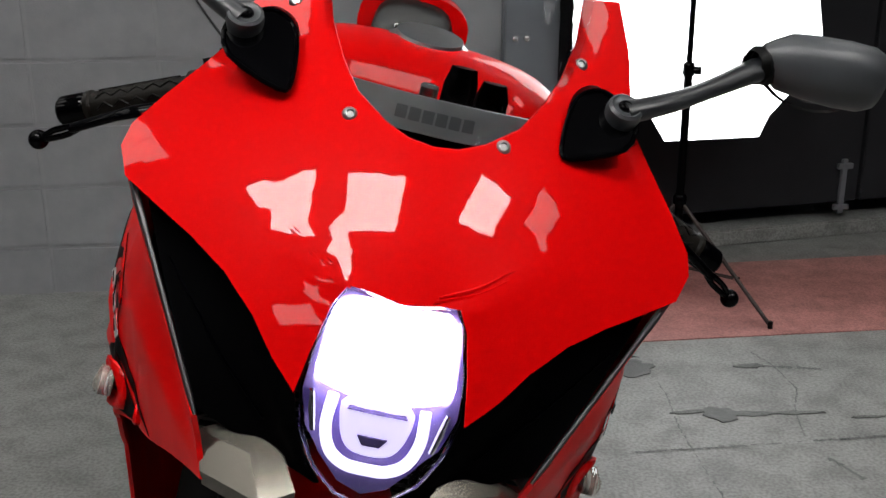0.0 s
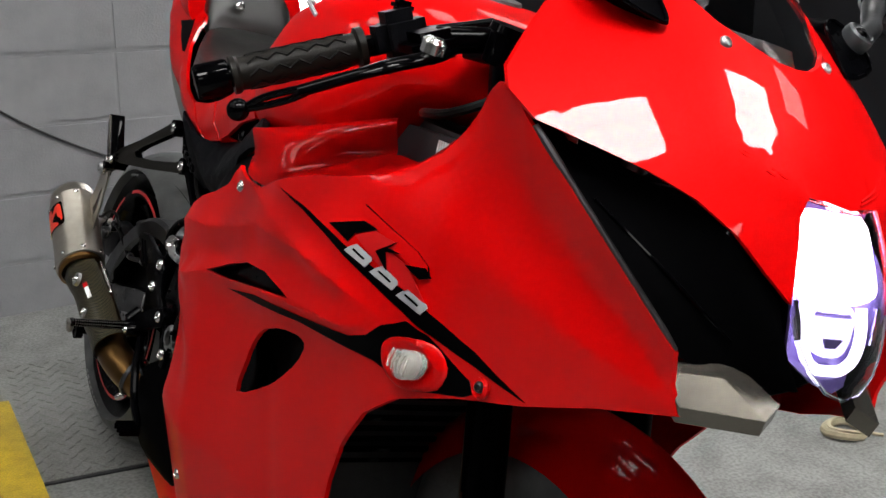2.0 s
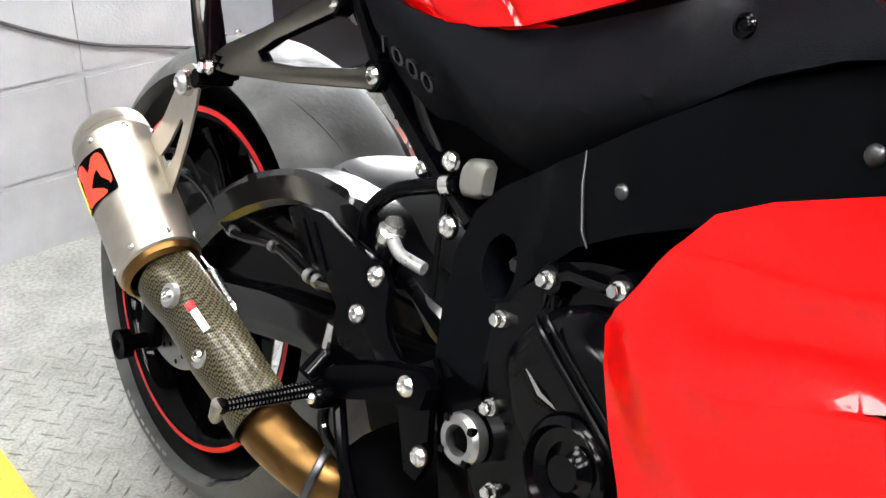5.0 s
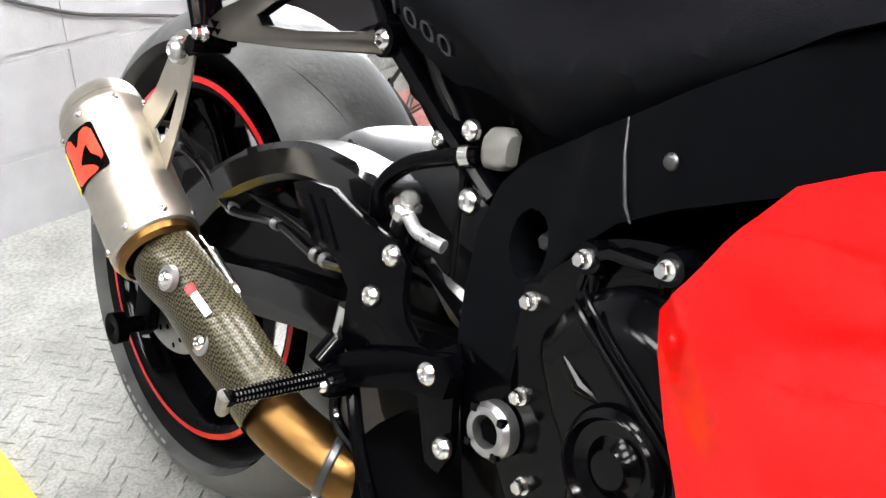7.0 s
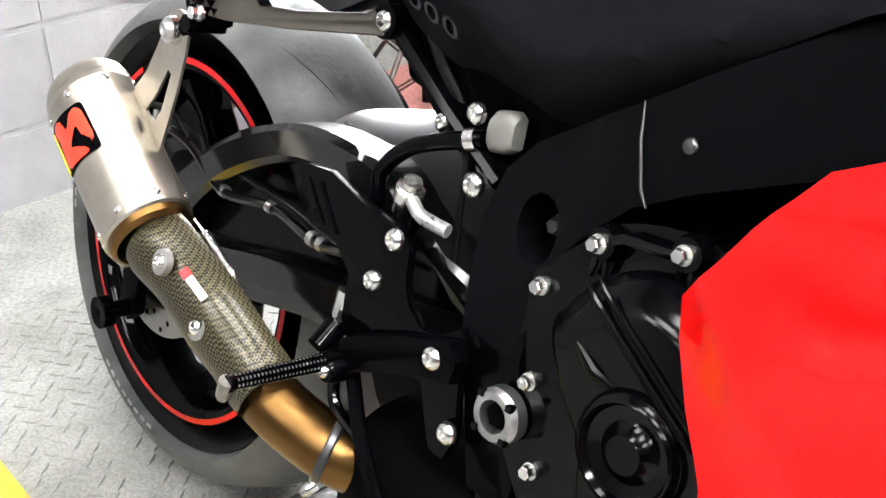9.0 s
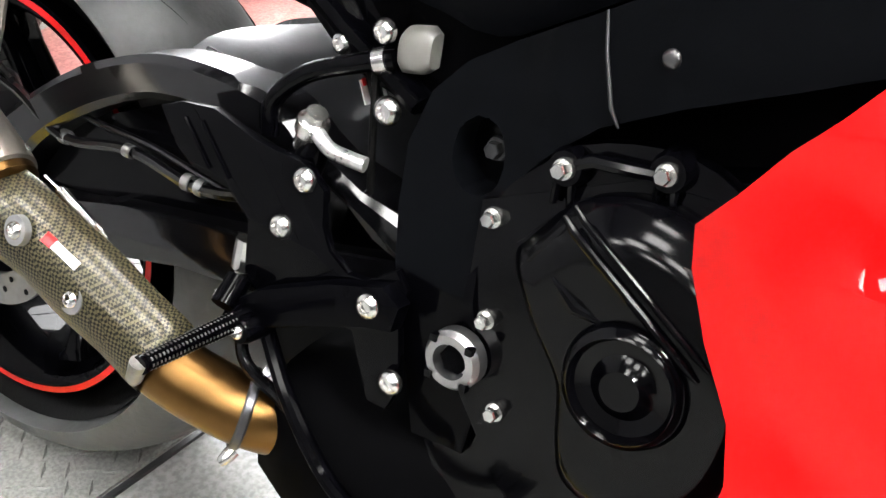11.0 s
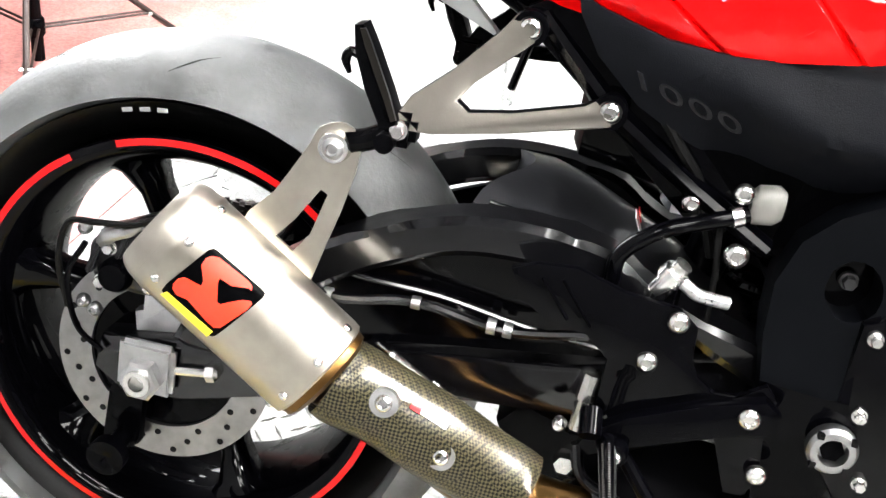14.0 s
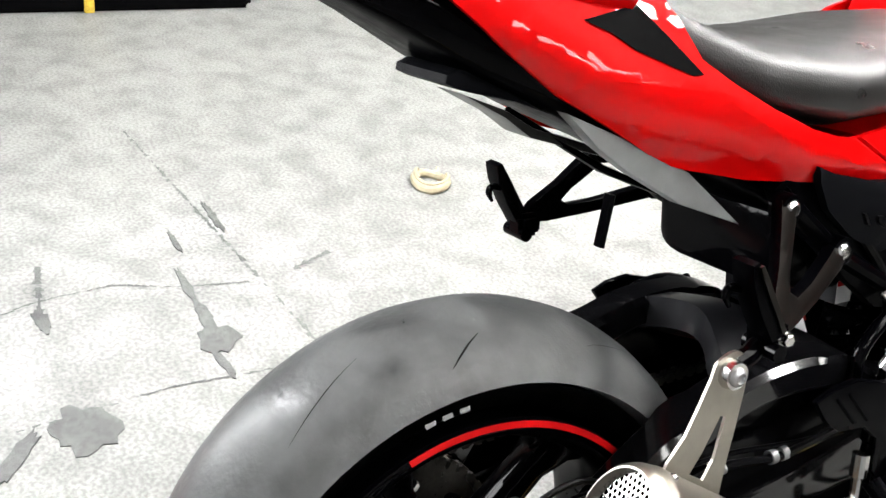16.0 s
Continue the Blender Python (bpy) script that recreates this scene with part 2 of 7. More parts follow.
CORD = material("pale_tape_roll", (0.34, 0.30, 0.20), 0.5, vary=0.2, scale=80)
STAND_TUBE = material("brownish_black_tube", (0.022, 0.014, 0.012), 0.4, metal=0.3, vary=0.2, scale=60)
CABLE = material("black_cable", (0.02, 0.02, 0.022), 0.5, vary=0.1)
ADDED_LIGHT = material("added_ceiling_diffuser", (1, 1, 1), 0.5, emit=12.5, emit_color=(1.0, 0.985, 0.96))
FRONT_LIGHT = material("bright_lit_ceiling_diffuser", (1, 1, 1), 0.5, emit=74.0, emit_color=(1.0, 0.985, 0.96))
SOFTBOX_FACE = material("lit_softbox_diffuser", (1, 1, 1), 0.6, emit=16.0, emit_color=(0.97, 0.98, 1.0))


# ---- mesh helpers ----
def mesh_from(bm, name, mat, angle=35):
    bmesh.ops.recalc_face_normals(bm, faces=bm.faces[:])
    me = bpy.data.meshes.new(name)
    bm.to_mesh(me)
    bm.free()
    for p in me.polygons:
        p.use_smooth = True
    me.set_sharp_from_angle(angle=radians(angle))
    if mat is not None:
        me.materials.append(mat)
    return me


def part(name, bm, mat, parent, label="", angle=35):
    ob = new(name, mesh_from(bm, name, mat, angle))
    ob.parent = parent
    if label:
        tagged(ob, label)
    return ob


def thing(name, label, category, matrix=None, group="", kind=""):
    ob = new(name)
    if matrix is not None:
        ob.matrix_world = matrix
    return tagged(ob, label, category, group, kind)


def inside(u, v, poly):
    hit = False
    for (a, b), (c, d) in zip(poly, poly[1:] + poly[:1]):
        if (b > v) != (d > v) and u < (c - a) * (v - b) / (d - b) + a:
            hit = not hit
    return hit


def rounded(pts, n=4, closed=True):
    """A smooth line through pts (Catmull-Rom), n pieces to a span. 2D or 3D."""
    pts = [np.array(p, float) for p in pts]
    out, k = [], len(pts)
    for i in range(k if closed else k - 1):
        if closed:
            p0, p1, p2, p3 = pts[i - 1], pts[i], pts[(i + 1) % k], pts[(i + 2) % k]
        else:
            p1, p2 = pts[i], pts[i + 1]
            p0 = pts[i - 1] if i else 2 * p1 - p2
            p3 = pts[i + 2] if i + 2 < k else 2 * p2 - p1
        for j in range(n):
            t = j / n
            out.append(0.5 * (2 * p1 + (p2 - p0) * t + (2 * p0 - 5 * p1 + 4 * p2 - p3) * t * t + (3 * p1 - p0 - 3 * p2 + p3) * t ** 3))
    if not closed:
        out.append(pts[-1])
    return [tuple(float(c) for c in p) for p in out]


def skin(poly, fn, thick, step=0.02, holes=(), creases=()):
    """A shell over a 2D outline: fn(u, v, depth) gives the place, depth is counted inwards. Holes go right through;
    edges of the mesh are laid along the creases."""
    bm = bmesh.new()
    bm.faces.new([bm.verts.new((u, v, 0)) for u, v in poly])
    bmesh.ops.triangulate(bm, faces=bm.faces[:])
    us, vs = [p[0] for p in poly], [p[1] for p in poly]
    cuts = [((u, 0, 0), (1, 0, 0)) for u in np.arange(math.floor(min(us) / step) * step, max(us), step)]
    cuts += [((0, v, 0), (0, 1, 0)) for v in np.arange(math.floor(min(vs) / step) * step, max(vs), step)]
    for co, no in cuts:
        bmesh.ops.bisect_plane(bm, geom=bm.verts[:] + bm.edges[:] + bm.faces[:], dist=1e-6, plane_co=co, plane_no=no)
    lines = [(p, q) for h in holes for p, q in zip(h, list(h[1:]) + [h[0]])]
    lines += [(p, q) for c in creases for p, q in zip(c, c[1:])]
    for (a, b), (c, d) in lines:
        l2, m = (c - a) ** 2 + (d - b) ** 2, step * 1.5
        some = []
        for f in bm.faces:
            o = f.calc_center_median()
            t = min(1.0, max(0.0, ((o.x - a) * (c - a) + (o.y - b) * (d - b)) / l2))
            if (o.x - a - t * (c - a)) ** 2 + (o.y - b - t * (d - b)) ** 2 < m * m:
                some.append(f)
        some += list({e for f in some for e in f.edges}) + list({v for f in some for v in f.verts})
        if some:
            bmesh.ops.bisect_plane(bm, geom=some, dist=1e-5, plane_co=(a, b, 0), plane_no=(-(d - b), c - a, 0))
    if holes:
        gone = [f for f in bm.faces if any(inside(f.calc_center_median().x, f.calc_center_median().y, list(h)) for h in holes)]
        bmesh.ops.delete(bm, geom=gone, context="FACES")
    bmesh.ops.dissolve_degenerate(bm, dist=1e-5, edges=bm.edges[:])
    front, rim = list(bm.faces), [e for e in bm.edges if len(e.link_faces) == 1]
    uv = {v: (v.co.x, v.co.y) for v in bm.verts}
    back = {v: bm.verts.new(fn(*uv[v], thick)) for v in list(bm.verts)}
    for f in front:
        bm.faces.new([back[v] for v in reversed(f.verts)])
    for e in rim:
        a, b = e.verts
        bm.faces.new([a, b, back[b], back[a]])
    for v, (a, b) in uv.items():
        v.co = fn(a, b, 0.0)
    return bm


def sweep(points, radius, seg=12, flat=1.0, caps=True):
    """A round bar along points; radius one number or one for each point; flat squeezes it."""
    pts = [Vector(p) for p in points]
    rad = list(radius) if hasattr(radius, "__len__") else [radius] * len(pts)
    bm, rings = bmesh.new(), []
    t0 = (pts[1] - pts[0]).normalized()
    side = t0.cross(Vector((0, 0, 1)))
    side = side.normalized() if side.length > 1e-3 else Vector((1, 0, 0))
    for i, p in enumerate(pts):
        t = (pts[min(i + 1, len(pts) - 1)] - pts[max(i - 1, 0)]).normalized()
        side = (side - t * side.dot(t)).normalized()
        up = t.cross(side)
        rings.append([bm.verts.new(p + rad[i] * (math.cos(a) * side + flat * math.sin(a) * up)) for a in np.linspace(0, 2 * math.pi, seg, False)])
    for a, b in zip(rings, rings[1:]):
        for i in range(seg):
            bm.faces.new([a[i], a[(i + 1) % seg], b[(i + 1) % seg], b[i]])
    if caps:
        bm.faces.new(rings[0][::-1])
        bm.faces.new(rings[-1])
    return bm


def lathe(profile, centre=(0, 0, 0), seg=64, closed=False):
    """Turns a profile of (x, r) round the x axis through centre."""
    bm, rings = bmesh.new(), []
    for a in np.linspace(0, 2 * math.pi, seg, False):
        rings.append([bm.verts.new((centre[0] + x, centre[1] + r * math.cos(a), centre[2] + r * math.sin(a))) for x, r in profile])
    n = len(profile)
    for a, b in zip(rings, rings[1:] + rings[:1]):
        for i in range(n if closed else n - 1):
            bm.faces.new([a[i], b[i], b[(i + 1) % n], a[(i + 1) % n]])
    return bm


def spun(profile, a, b, seg=32):
    """Turns a profile of (along, r) round the line from a to b; along runs from 0 to 1."""
    a, b = Vector(a), Vector(b)
    axis = b - a
    q = axis.to_track_quat("X", "Z").to_matrix()
    bm = lathe([(s * axis.length, max(r, 1e-4)) for s, r in profile], seg=seg)
    for v in bm.verts:
        v.co = a + q @ v.co
    return bm


def plate(poly, x0, x1, bevel=0.003, axis=0):
    """An outline in the (y, z) plane, extruded from x0 to x1, its edges rounded."""
    bm = bmesh.new()
    f = bm.faces.new([bm.verts.new((x0, u, v)) for u, v in poly])
    ex = bmesh.ops.extrude_face_region(bm, geom=[f])
    for v in ex["geom"]:
        if isinstance(v, bmesh.types.BMVert):
            v.co.x = x1
    if bevel:
        bmesh.ops.bevel(bm, geom=[e for e in bm.edges if len(e.link_faces) == 2 and abs(e.verts[0].co.x - e.verts[1].co.x) < 1e-6],
                        offset=bevel, segments=2, affect="EDGES", profile=0.7)
    return bm


def box(centre, size, bevel=0.004, turn=None):
    bm = bmesh.new()
    bmesh.ops.create_cube(bm, size=1)
    for v in bm.verts:
        v.co = Vector([v.co[i] * size[i] for i in range(3)])
    if bevel:
        bmesh.ops.bevel(bm, geom=bm.edges[:], offset=bevel, segments=2, affect="EDGES")
    for v in bm.verts:
        v.co = (turn @ v.co if turn else v.co) + Vector(centre)
    return bm


def loft(sections, seg=28, power=2.4, caps=True):
    """Sections along y: (y, x centre, half width, z low, z high). Rounded-square rings."""
    bm, rings = bmesh.new(), []
    for y, xc, w, z0, z1 in sections:
        ring = []
        for a in np.linspace(0, 2 * math.pi, seg, False):
            c, s = math.cos(a), math.sin(a)
            ring.append(bm.verts.new((xc + w * math.copysign(abs(c) ** (2 / power), c), y, (z0 + z1) / 2 + (z1 - z0) / 2 * math.copysign(abs(s) ** (2 / power), s))))
        rings.append(ring)
    for a, b in zip(rings, rings[1:]):
        for i in range(seg):
            bm.faces.new([a[i], a[(i + 1) % seg], b[(i + 1) % seg], b[i]])
    if caps:
        bm.faces.new(rings[0][::-1])
        bm.faces.new(rings[-1])
    return bm


def merge(*bms):
    out = bmesh.new()
    for bm in bms:
        me = bpy.data.meshes.new("temporary")
        bm.to_mesh(me)
        bm.free()
        out.from_mesh(me)
        bpy.data.meshes.remove(me)
    return out


# ---- setting ----
def slab(name, corners, z0, z1, mat, label, kind="structure", category="", parent=None):
    bm = bmesh.new()
    f = bm.faces.new([bm.verts.new((x, y, z0)) for x, y in corners])
    ex = bmesh.ops.extrude_face_region(bm, geom=[f])
    for v in ex["geom"]:
        if isinstance(v, bmesh.types.BMVert):
            v.co.z = z1
    ob = new(name, mesh_from(bm, name, mat))
    ob.parent = parent
    return tagged(ob, label, category, "", kind)


slab("floor", [(-40, -40), (40, -40), (40, 40), (-40, 40)], -0.2, 0.0, CONCRETE, "stained grey concrete workshop floor", category="floor")
CEIL = 2.7
# unseen shell of the room, kept dark so that gloss reflects little
slab("ceiling", [(-5, -4), (5.2, -4), (5.2, 6), (-5, 6)], CEIL, CEIL + 0.1, CEILING_MAT, "unseen dark ceiling of the workshop", category="ceiling")
slab("wall_south", [(-5, -4.2), (5.2, -4.2), (5.2, -4), (-5, -4)], 0, CEIL, DARK_WALL, "unseen dark painted wall", category="wall")
# west wall out of view, its grey chosen for the light it throws back
slab("wall_west", [(-5.2, -4), (-5, -4), (-5, 6), (-5.2, 6)], 0, CEIL, BOUNCE_WALL, "unseen grey wall toned to bounce light", category="wall")
slab("wall_east", [(5.2, -4), (5.4, -4), (5.4, 6), (5.2, 6)], 0, CEIL, DARK_WALL, "unseen plain dark wall", category="wall")

# block wall behind the machine: stack bond, courses of 0.188
WALL_AT, WALL_DIR = Vector((-0.45, 3.28, 0)), Vector((1, 0.17, 0)).normalized()
WALL_M = Matrix(((WALL_DIR.x, -WALL_DIR.y, 0, WALL_AT.x), (WALL_DIR.y, WALL_DIR.x, 0, WALL_AT.y), (0, 0, 1, 0), (0, 0, 0, 1)))
backing = new("wall_north", mesh_from(box((-2.02, 0.11, CEIL / 2), (5.14, 0.2, CEIL), 0), "wall_north", MORTAR))
backing.matrix_world = WALL_M
tagged(backing, "grey painted concrete block wall in stack bond", "wall", "", "structure")

# black door panels and their steel frame, beyond the block wall
DOOR_AT, DOOR_DIR = Vector((0.14, 3.50, 0)), Vector((1, 0.335, 0)).normalized()
DOOR_M = Matrix(((DOOR_DIR.x, -DOOR_DIR.y, 0, DOOR_AT.x), (DOOR_DIR.y, DOOR_DIR.x, 0, DOOR_AT.y), (0, 0, 1, 0), (0, 0, 0, 1)))
column = thing("door_frame_1", "grey painted steel door frame post with bolt heads", "door frame", WALL_M, kind="structure")
part("post", box((0.635, 0.02, CEIL / 2), (0.17, 0.10, CEIL), 0.006), GREY_STEEL, column)
for z in (0.36, 0.56, 0.76, 0.96, 1.16):
    for s in (0.585, 0.62):
        part("bolt", spun([(0, 0.0), (0, 0.009), (0.8, 0.008), (1, 0.005), (1, 0)], (s, -0.028, z), (s, -0.036, z), 10), STEEL, column)
door = thing("door_1", "matt black sheet door panels", "door", DOOR_M, kind="structure")
for i, (a, b) in enumerate(((0.0, 1.32), (1.335, 2.655))):
    part("panel", box(((a + b) / 2, 0.06, CEIL / 2 + 0.06), (b - a, 0.08, CEIL - 0.12), 0.004), BLACK_WALL, door)
part("sill", box((1.33, 0.05, 0.028), (2.66, 0.12, 0.056), 0.006), CONCRETE, door, "pale concrete door sill")
part("edge_trim", box((2.67, 0.01, CEIL / 2), (0.03, 0.05, CEIL), 0.004), TRIM_WHITE, door, "pale metal corner trim")
part("hinge", merge(box((1.25, 0.012, 0.18), (0.022, 0.014, 0.20), 0.002), box((1.25, 0.008, 0.255), (0.06, 0.016, 0.02), 0.002),
                            box((1.25, 0.008, 0.105), (0.06, 0.016, 0.02), 0.002)), GREY_STEEL, door, "grey steel strap hinge")
side_wall = new("wall_east_partition", mesh_from(box((0, 0, CEIL / 2), (0.1, 6.0, CEIL), 0), "wall_east_partition", BLACK_WALL))
side_wall.matrix_world = Matrix.Translation((3.95, 1.5, 0)) @ Matrix.Rotation(radians(18), 4, "Z")
tagged(side_wall, "matt black partition wall", "wall", "", "structure")

# floor paint and plates
slab("red_floor_marking", [(-0.05, 2.86), (0.45, 2.845), (1.19, 2.98), (2.12, 3.235), (3.4, 3.58), (3.4, 4.2), (2.6, 3.95), (1.8, 3.74), (0.72, 3.52), (0.1, 3.38)], -0.01, 0.003, RED_FLOOR, "worn red painted area of the floor", category="floor marking")
slab("yellow_floor_line", [(-0.652, 2.685), (-0.600, 2.06), (-0.560, 1.55), (-0.470, 1.55), (-0.512, 2.05), (-0.562, 2.68)], -0.01, 0.009, YELLOW_PAINT, "worn yellow painted line on the floor", category="floor marking")
slab("floor_cable_shadow_gap", [(-0.75, 2.262), (0.05, 2.262), (0.05, 2.270), (-0.75, 2.270)], -0.01, 0.0045, CABLE, "dark joint between floor plates", category="floor joint")

plate_ob = slab("tread_plate", [(-0.555, 2.275), (0.12, 2.275), (0.12, 2.92), (-0.58, 2.90)], -0.01, 0.004, PLATE, "grey painted steel tread plate under the rear wheel", category="floor plate")
bm = bmesh.new()
row = 0
y = 2.29
while y < 2.90:
    x = -0.545 + (row % 2) * 0.017
    col = 0
    while x < 0.11:
        a = radians(45 if (row + col) % 2 else -45)
        c, s = math.cos(a), math.sin(a)
        ring = []
        for (u, v, z) in ((-0.014, 0, 0.004), (0, -0.0032, 0.004), (0.014, 0, 0.004), (0, 0.0032, 0.004), (-0.008, 0, 0.0058), (0.008, 0, 0.0058)):
            ring.append(bm.verts.new((x + c * u - s * v, y + s * u + c * v, z)))
        for f in ((0, 1, 4), (4, 1, 5), (1, 2, 5), (2, 3, 5), (5, 3, 4), (3, 0, 4)):
            bm.faces.new([ring[i] for i in f])
        x += 0.034
        col += 1
    y += 0.022
    row += 1
lugs = part("raised_lugs", bm, LUG, plate_ob, "raised lozenge lugs of the tread plate")
tagged(lugs, kind="stuff")

rng = random.Random(4)


def stain_blob(name, x, y, r, stretch, turn):
    pts = []
    for i in range(22):
        a = 2 * math.pi * i / 22
        k = r * (0.75 + 0.5 * rng.random())
        u, v = k * math.cos(a) * stretch, k * math.sin(a)
        pts.append((x + u * math.cos(turn) - v * math.sin(turn), y + u * math.sin(turn) + v * math.cos(turn)))
    return slab(name, pts, -0.01, 0.0022 + 0.0003 * rng.random(), STAIN, "dark oil stain soaked into the concrete", category="stain")


for x, y, r, st, tn in ((0.623, 2.424, 0.035, 1.3, 0.4), (0.442, 2.676, 0.05, 1.1, 0.2), (0.40, 2.78, 0.014, 5, 2.6),
                        (0.70, 2.43, 0.012, 4.5, 0.1), (0.80, 2.44, 0.010, 6, 0.1), (0.748, 2.705, 0.014, 2.6, 0.15), (0.55, 2.43, 0.008, 5, 0.2),
                        (1.05, 2.33, 0.008, 8, 0.1),
                        (0.965, 2.428, 0.006, 7, 0.1)):
    stain_blob("oil_stain", x, y, r, st, tn)
crack_bits = bmesh.new()
for line, wide in (([(0.40, 2.226), (0.433, 2.232), (0.648, 2.27), (0.778, 2.295), (0.974, 2.336), (1.5, 2.44)], 0.0050), ([(0.440, 2.86), (0.449, 2.834), (0.51, 2.52), (0.513, 2.357), (0.535, 2.188), (0.556, 2.047), (0.60, 1.80)], 0.0028),
                   ([(0.774, 2.794), (0.813, 2.704), (0.836, 2.57), (0.80, 2.444), (0.79, 2.31)], 0.003), ([(0.815, 2.225), (0.864, 2.136)], 0.008), ([(0.75, 2.71), (0.93, 2.695)], 0.008)):
    for (xa, ya), (xb, yb) in zip(line, line[1:]):
        n = max(3, int(math.hypot(xb - xa, yb - ya) / 0.012))
        for i in range(n):
            if rng.random() < 0.85:
                a, b = Vector((xa, ya, 0.0018)).lerp(Vector((xb, yb, 0.0018)), i / n), Vector((xa, ya, 0.0018)).lerp(Vector((xb, yb, 0.0018)), (i + 1.05) / n)
                side = (b - a).cross(Vector((0, 0, 1))).normalized()
                a, b = a + side * 0.004 * (rng.random() - 0.5), b + side * 0.004 * (rng.random() - 0.5)
                w0, w1 = wide * (0.25 + rng.random() ** 2), wide * (0.25 + rng.random() ** 2)
                crack_bits.faces.new([crack_bits.verts.new(p) for p in (a - side * w0, b - side * w1, b + side * w1, a + side * w0)])
tagged(part("floor_cracks", crack_bits, STAIN, None), "fine dark cracks in the concrete", "cracks", "", "stuff")

ring_pts = [(1.10 + 0.042 * math.cos(a), 1.805 + 0.038 * math.sin(a), 0.010 + 0.004 * math.sin(2 * a)) for a in np.linspace(0, 2 * math.pi, 40)]
tape = thing("tape_roll", "pale roll of tape lying on the floor", "tape roll")
part("roll", sweep(ring_pts, 0.010, 8, 1.0), CORD, tape)
part("loose_turn", sweep([(p[0] * 1.0 + 0.006, p[1] - 0.004, p[2] + 0.012) for p in ring_pts[4:30]], 0.005, 8, 0.6), CORD, tape)
part("loose_end", sweep([(1.135, 1.79, 0.012), (1.15, 1.765, 0.008), (1.168, 1.757, 0.006)], 0.004, 8, 1.0), CORD, tape)

# timber beam and crate by the dark wall
beam = thing("timber_beam", "weathered dark timber sleeper on the floor", "timber")
part("beam_body", box((2.93, 3.80, 0.065), (0.14, 1.0, 0.13), 0.012, Matrix.Rotation(radians(-13), 3, "Z")), WOOD, beam)
part("cross_piece", box((3.0, 3.9, 0.15), (0.30, 0.09, 0.04), 0.008, Matrix.Rotation(radians(-13), 3, "Z")), WOOD, beam)
chest = thing("equipment_chest", "black equipment chest with a worn yellow corner", "chest")
part("chest_body", box((2.62, 2.33, 0.16), (0.56, 0.86, 0.32), 0.015), BLACK_METAL, chest)
part("corner_guard", box((2.345, 2.40, 0.16), (0.02, 0.03, 0.325), 0.004), YELLOW_PAINT, chest, "worn yellow corner guard")

# light stand with a lit softbox
stand = thing("light_stand", "dark tripod light stand holding a lit softbox", "light stand")
HUB = Vector((0.63, 3.225, 0.305))
part("pole", sweep([(HUB.x, HUB.y, 0.03), (HUB.x, HUB.y, 0.70)], 0.0125, 14), BLACK_METAL, stand)
part("upper_pole", sweep([(HUB.x, HUB.y, 0.69), (HUB.x, HUB.y, 1.5)], 0.0085, 12), BLACK_METAL, stand)
for z, r in ((0.30, 0.021), (0.10, 0.018), (0.69, 0.017)):
    part("collar", spun([(0, 0), (0, r * 0.8), (0.15, r), (0.85, r), (1, r * 0.8), (1, 0)], HUB.xy.to_3d() + Vector((0, 0, z - 0.018)), HUB.xy.to_3d() + Vector((0, 0, z + 0.022)), 16), BLACK_METAL, stand)
part("clamp_knob", spun([(0, 0), (0, 0.006), (0.4, 0.006), (0.45, 0.012), (1, 0.012), (1, 0)], (HUB.x, HUB.y, 0.69), (HUB.x + 0.034, HUB.y - 0.01, 0.69), 12), BLACK_METAL, stand)
part("softbox_bracket", sweep([(HUB.x, HUB.y, 1.2), (HUB.x, HUB.y + 0.05, 1.2)], 0.012, 12), BLACK_METAL, stand)
for turn in (-48, 80, 210):
    foot = HUB.xy.to_3d() + Vector((0.348 * math.cos(radians(turn)), 0.348 * math.sin(radians(turn)), 0.010))
    leg = part("leg", sweep([HUB, foot], 0.0062, 10), STAND_TUBE, stand, "brownish black tube leg")
    part("rubber_foot", spun([(0, 0), (0, 0.0075), (1, 0.0075), (1, 0)], foot - Vector((0, 0, 0.010)), foot + Vector((0, 0, 0.014)), 10), RUBBER, leg)
    joint = HUB.lerp(foot, 0.64)
    across = Vector((-math.sin(radians(turn)), math.cos(radians(turn)), 0)) * 0.007
    for e in (-1, 1):
        part("brace", sweep([Vector((HUB.x, HUB.y, 0.10)) + across * e, joint + across * e], 0.0028, 8), STAND_TUBE, stand)
    part("brace_rivet", sweep([joint - across * 1.6, joint + across * 1.6], 0.0045, 8), STEEL, stand)
soft = thing("softbox", "large lit white softbox with a black rim", "softbox")
FACE = [(0.297, 1.66), (0.965, 1.66), (0.987, 0.886), (1.005, 0.79), (0.977, 0.68), (0.876, 0.554), (0.852, 0.492), (0.579, 0.475), (0.532, 0.55), (0.297, 0.64)]
part("shell", skin([(0.64 + (x - 0.64) * 1.02, 1.10 + (z - 1.10) * 1.015) for x, z in FACE], lambda x, z, d: (0.64 + (x - 0.64) * (1 - 2 * d), 3.269 + d, 1.1 + (z - 1.1) * (1 - 2 * d)), 0.10, 0.3), BLACK_METAL, soft, "black fabric shell")
part("diffuser", skin(FACE, lambda x, z, d: (x, 3.255 + d, z), 0.008, 0.3), SOFTBOX_FACE, soft, "glowing white diffuser cloth")

# cable hanging on the block wall
wall_cable = thing("wall_cable", "thin black cable hanging along the block wall", "cable", WALL_M @ Matrix.Translation((0, 0.012, 0)))
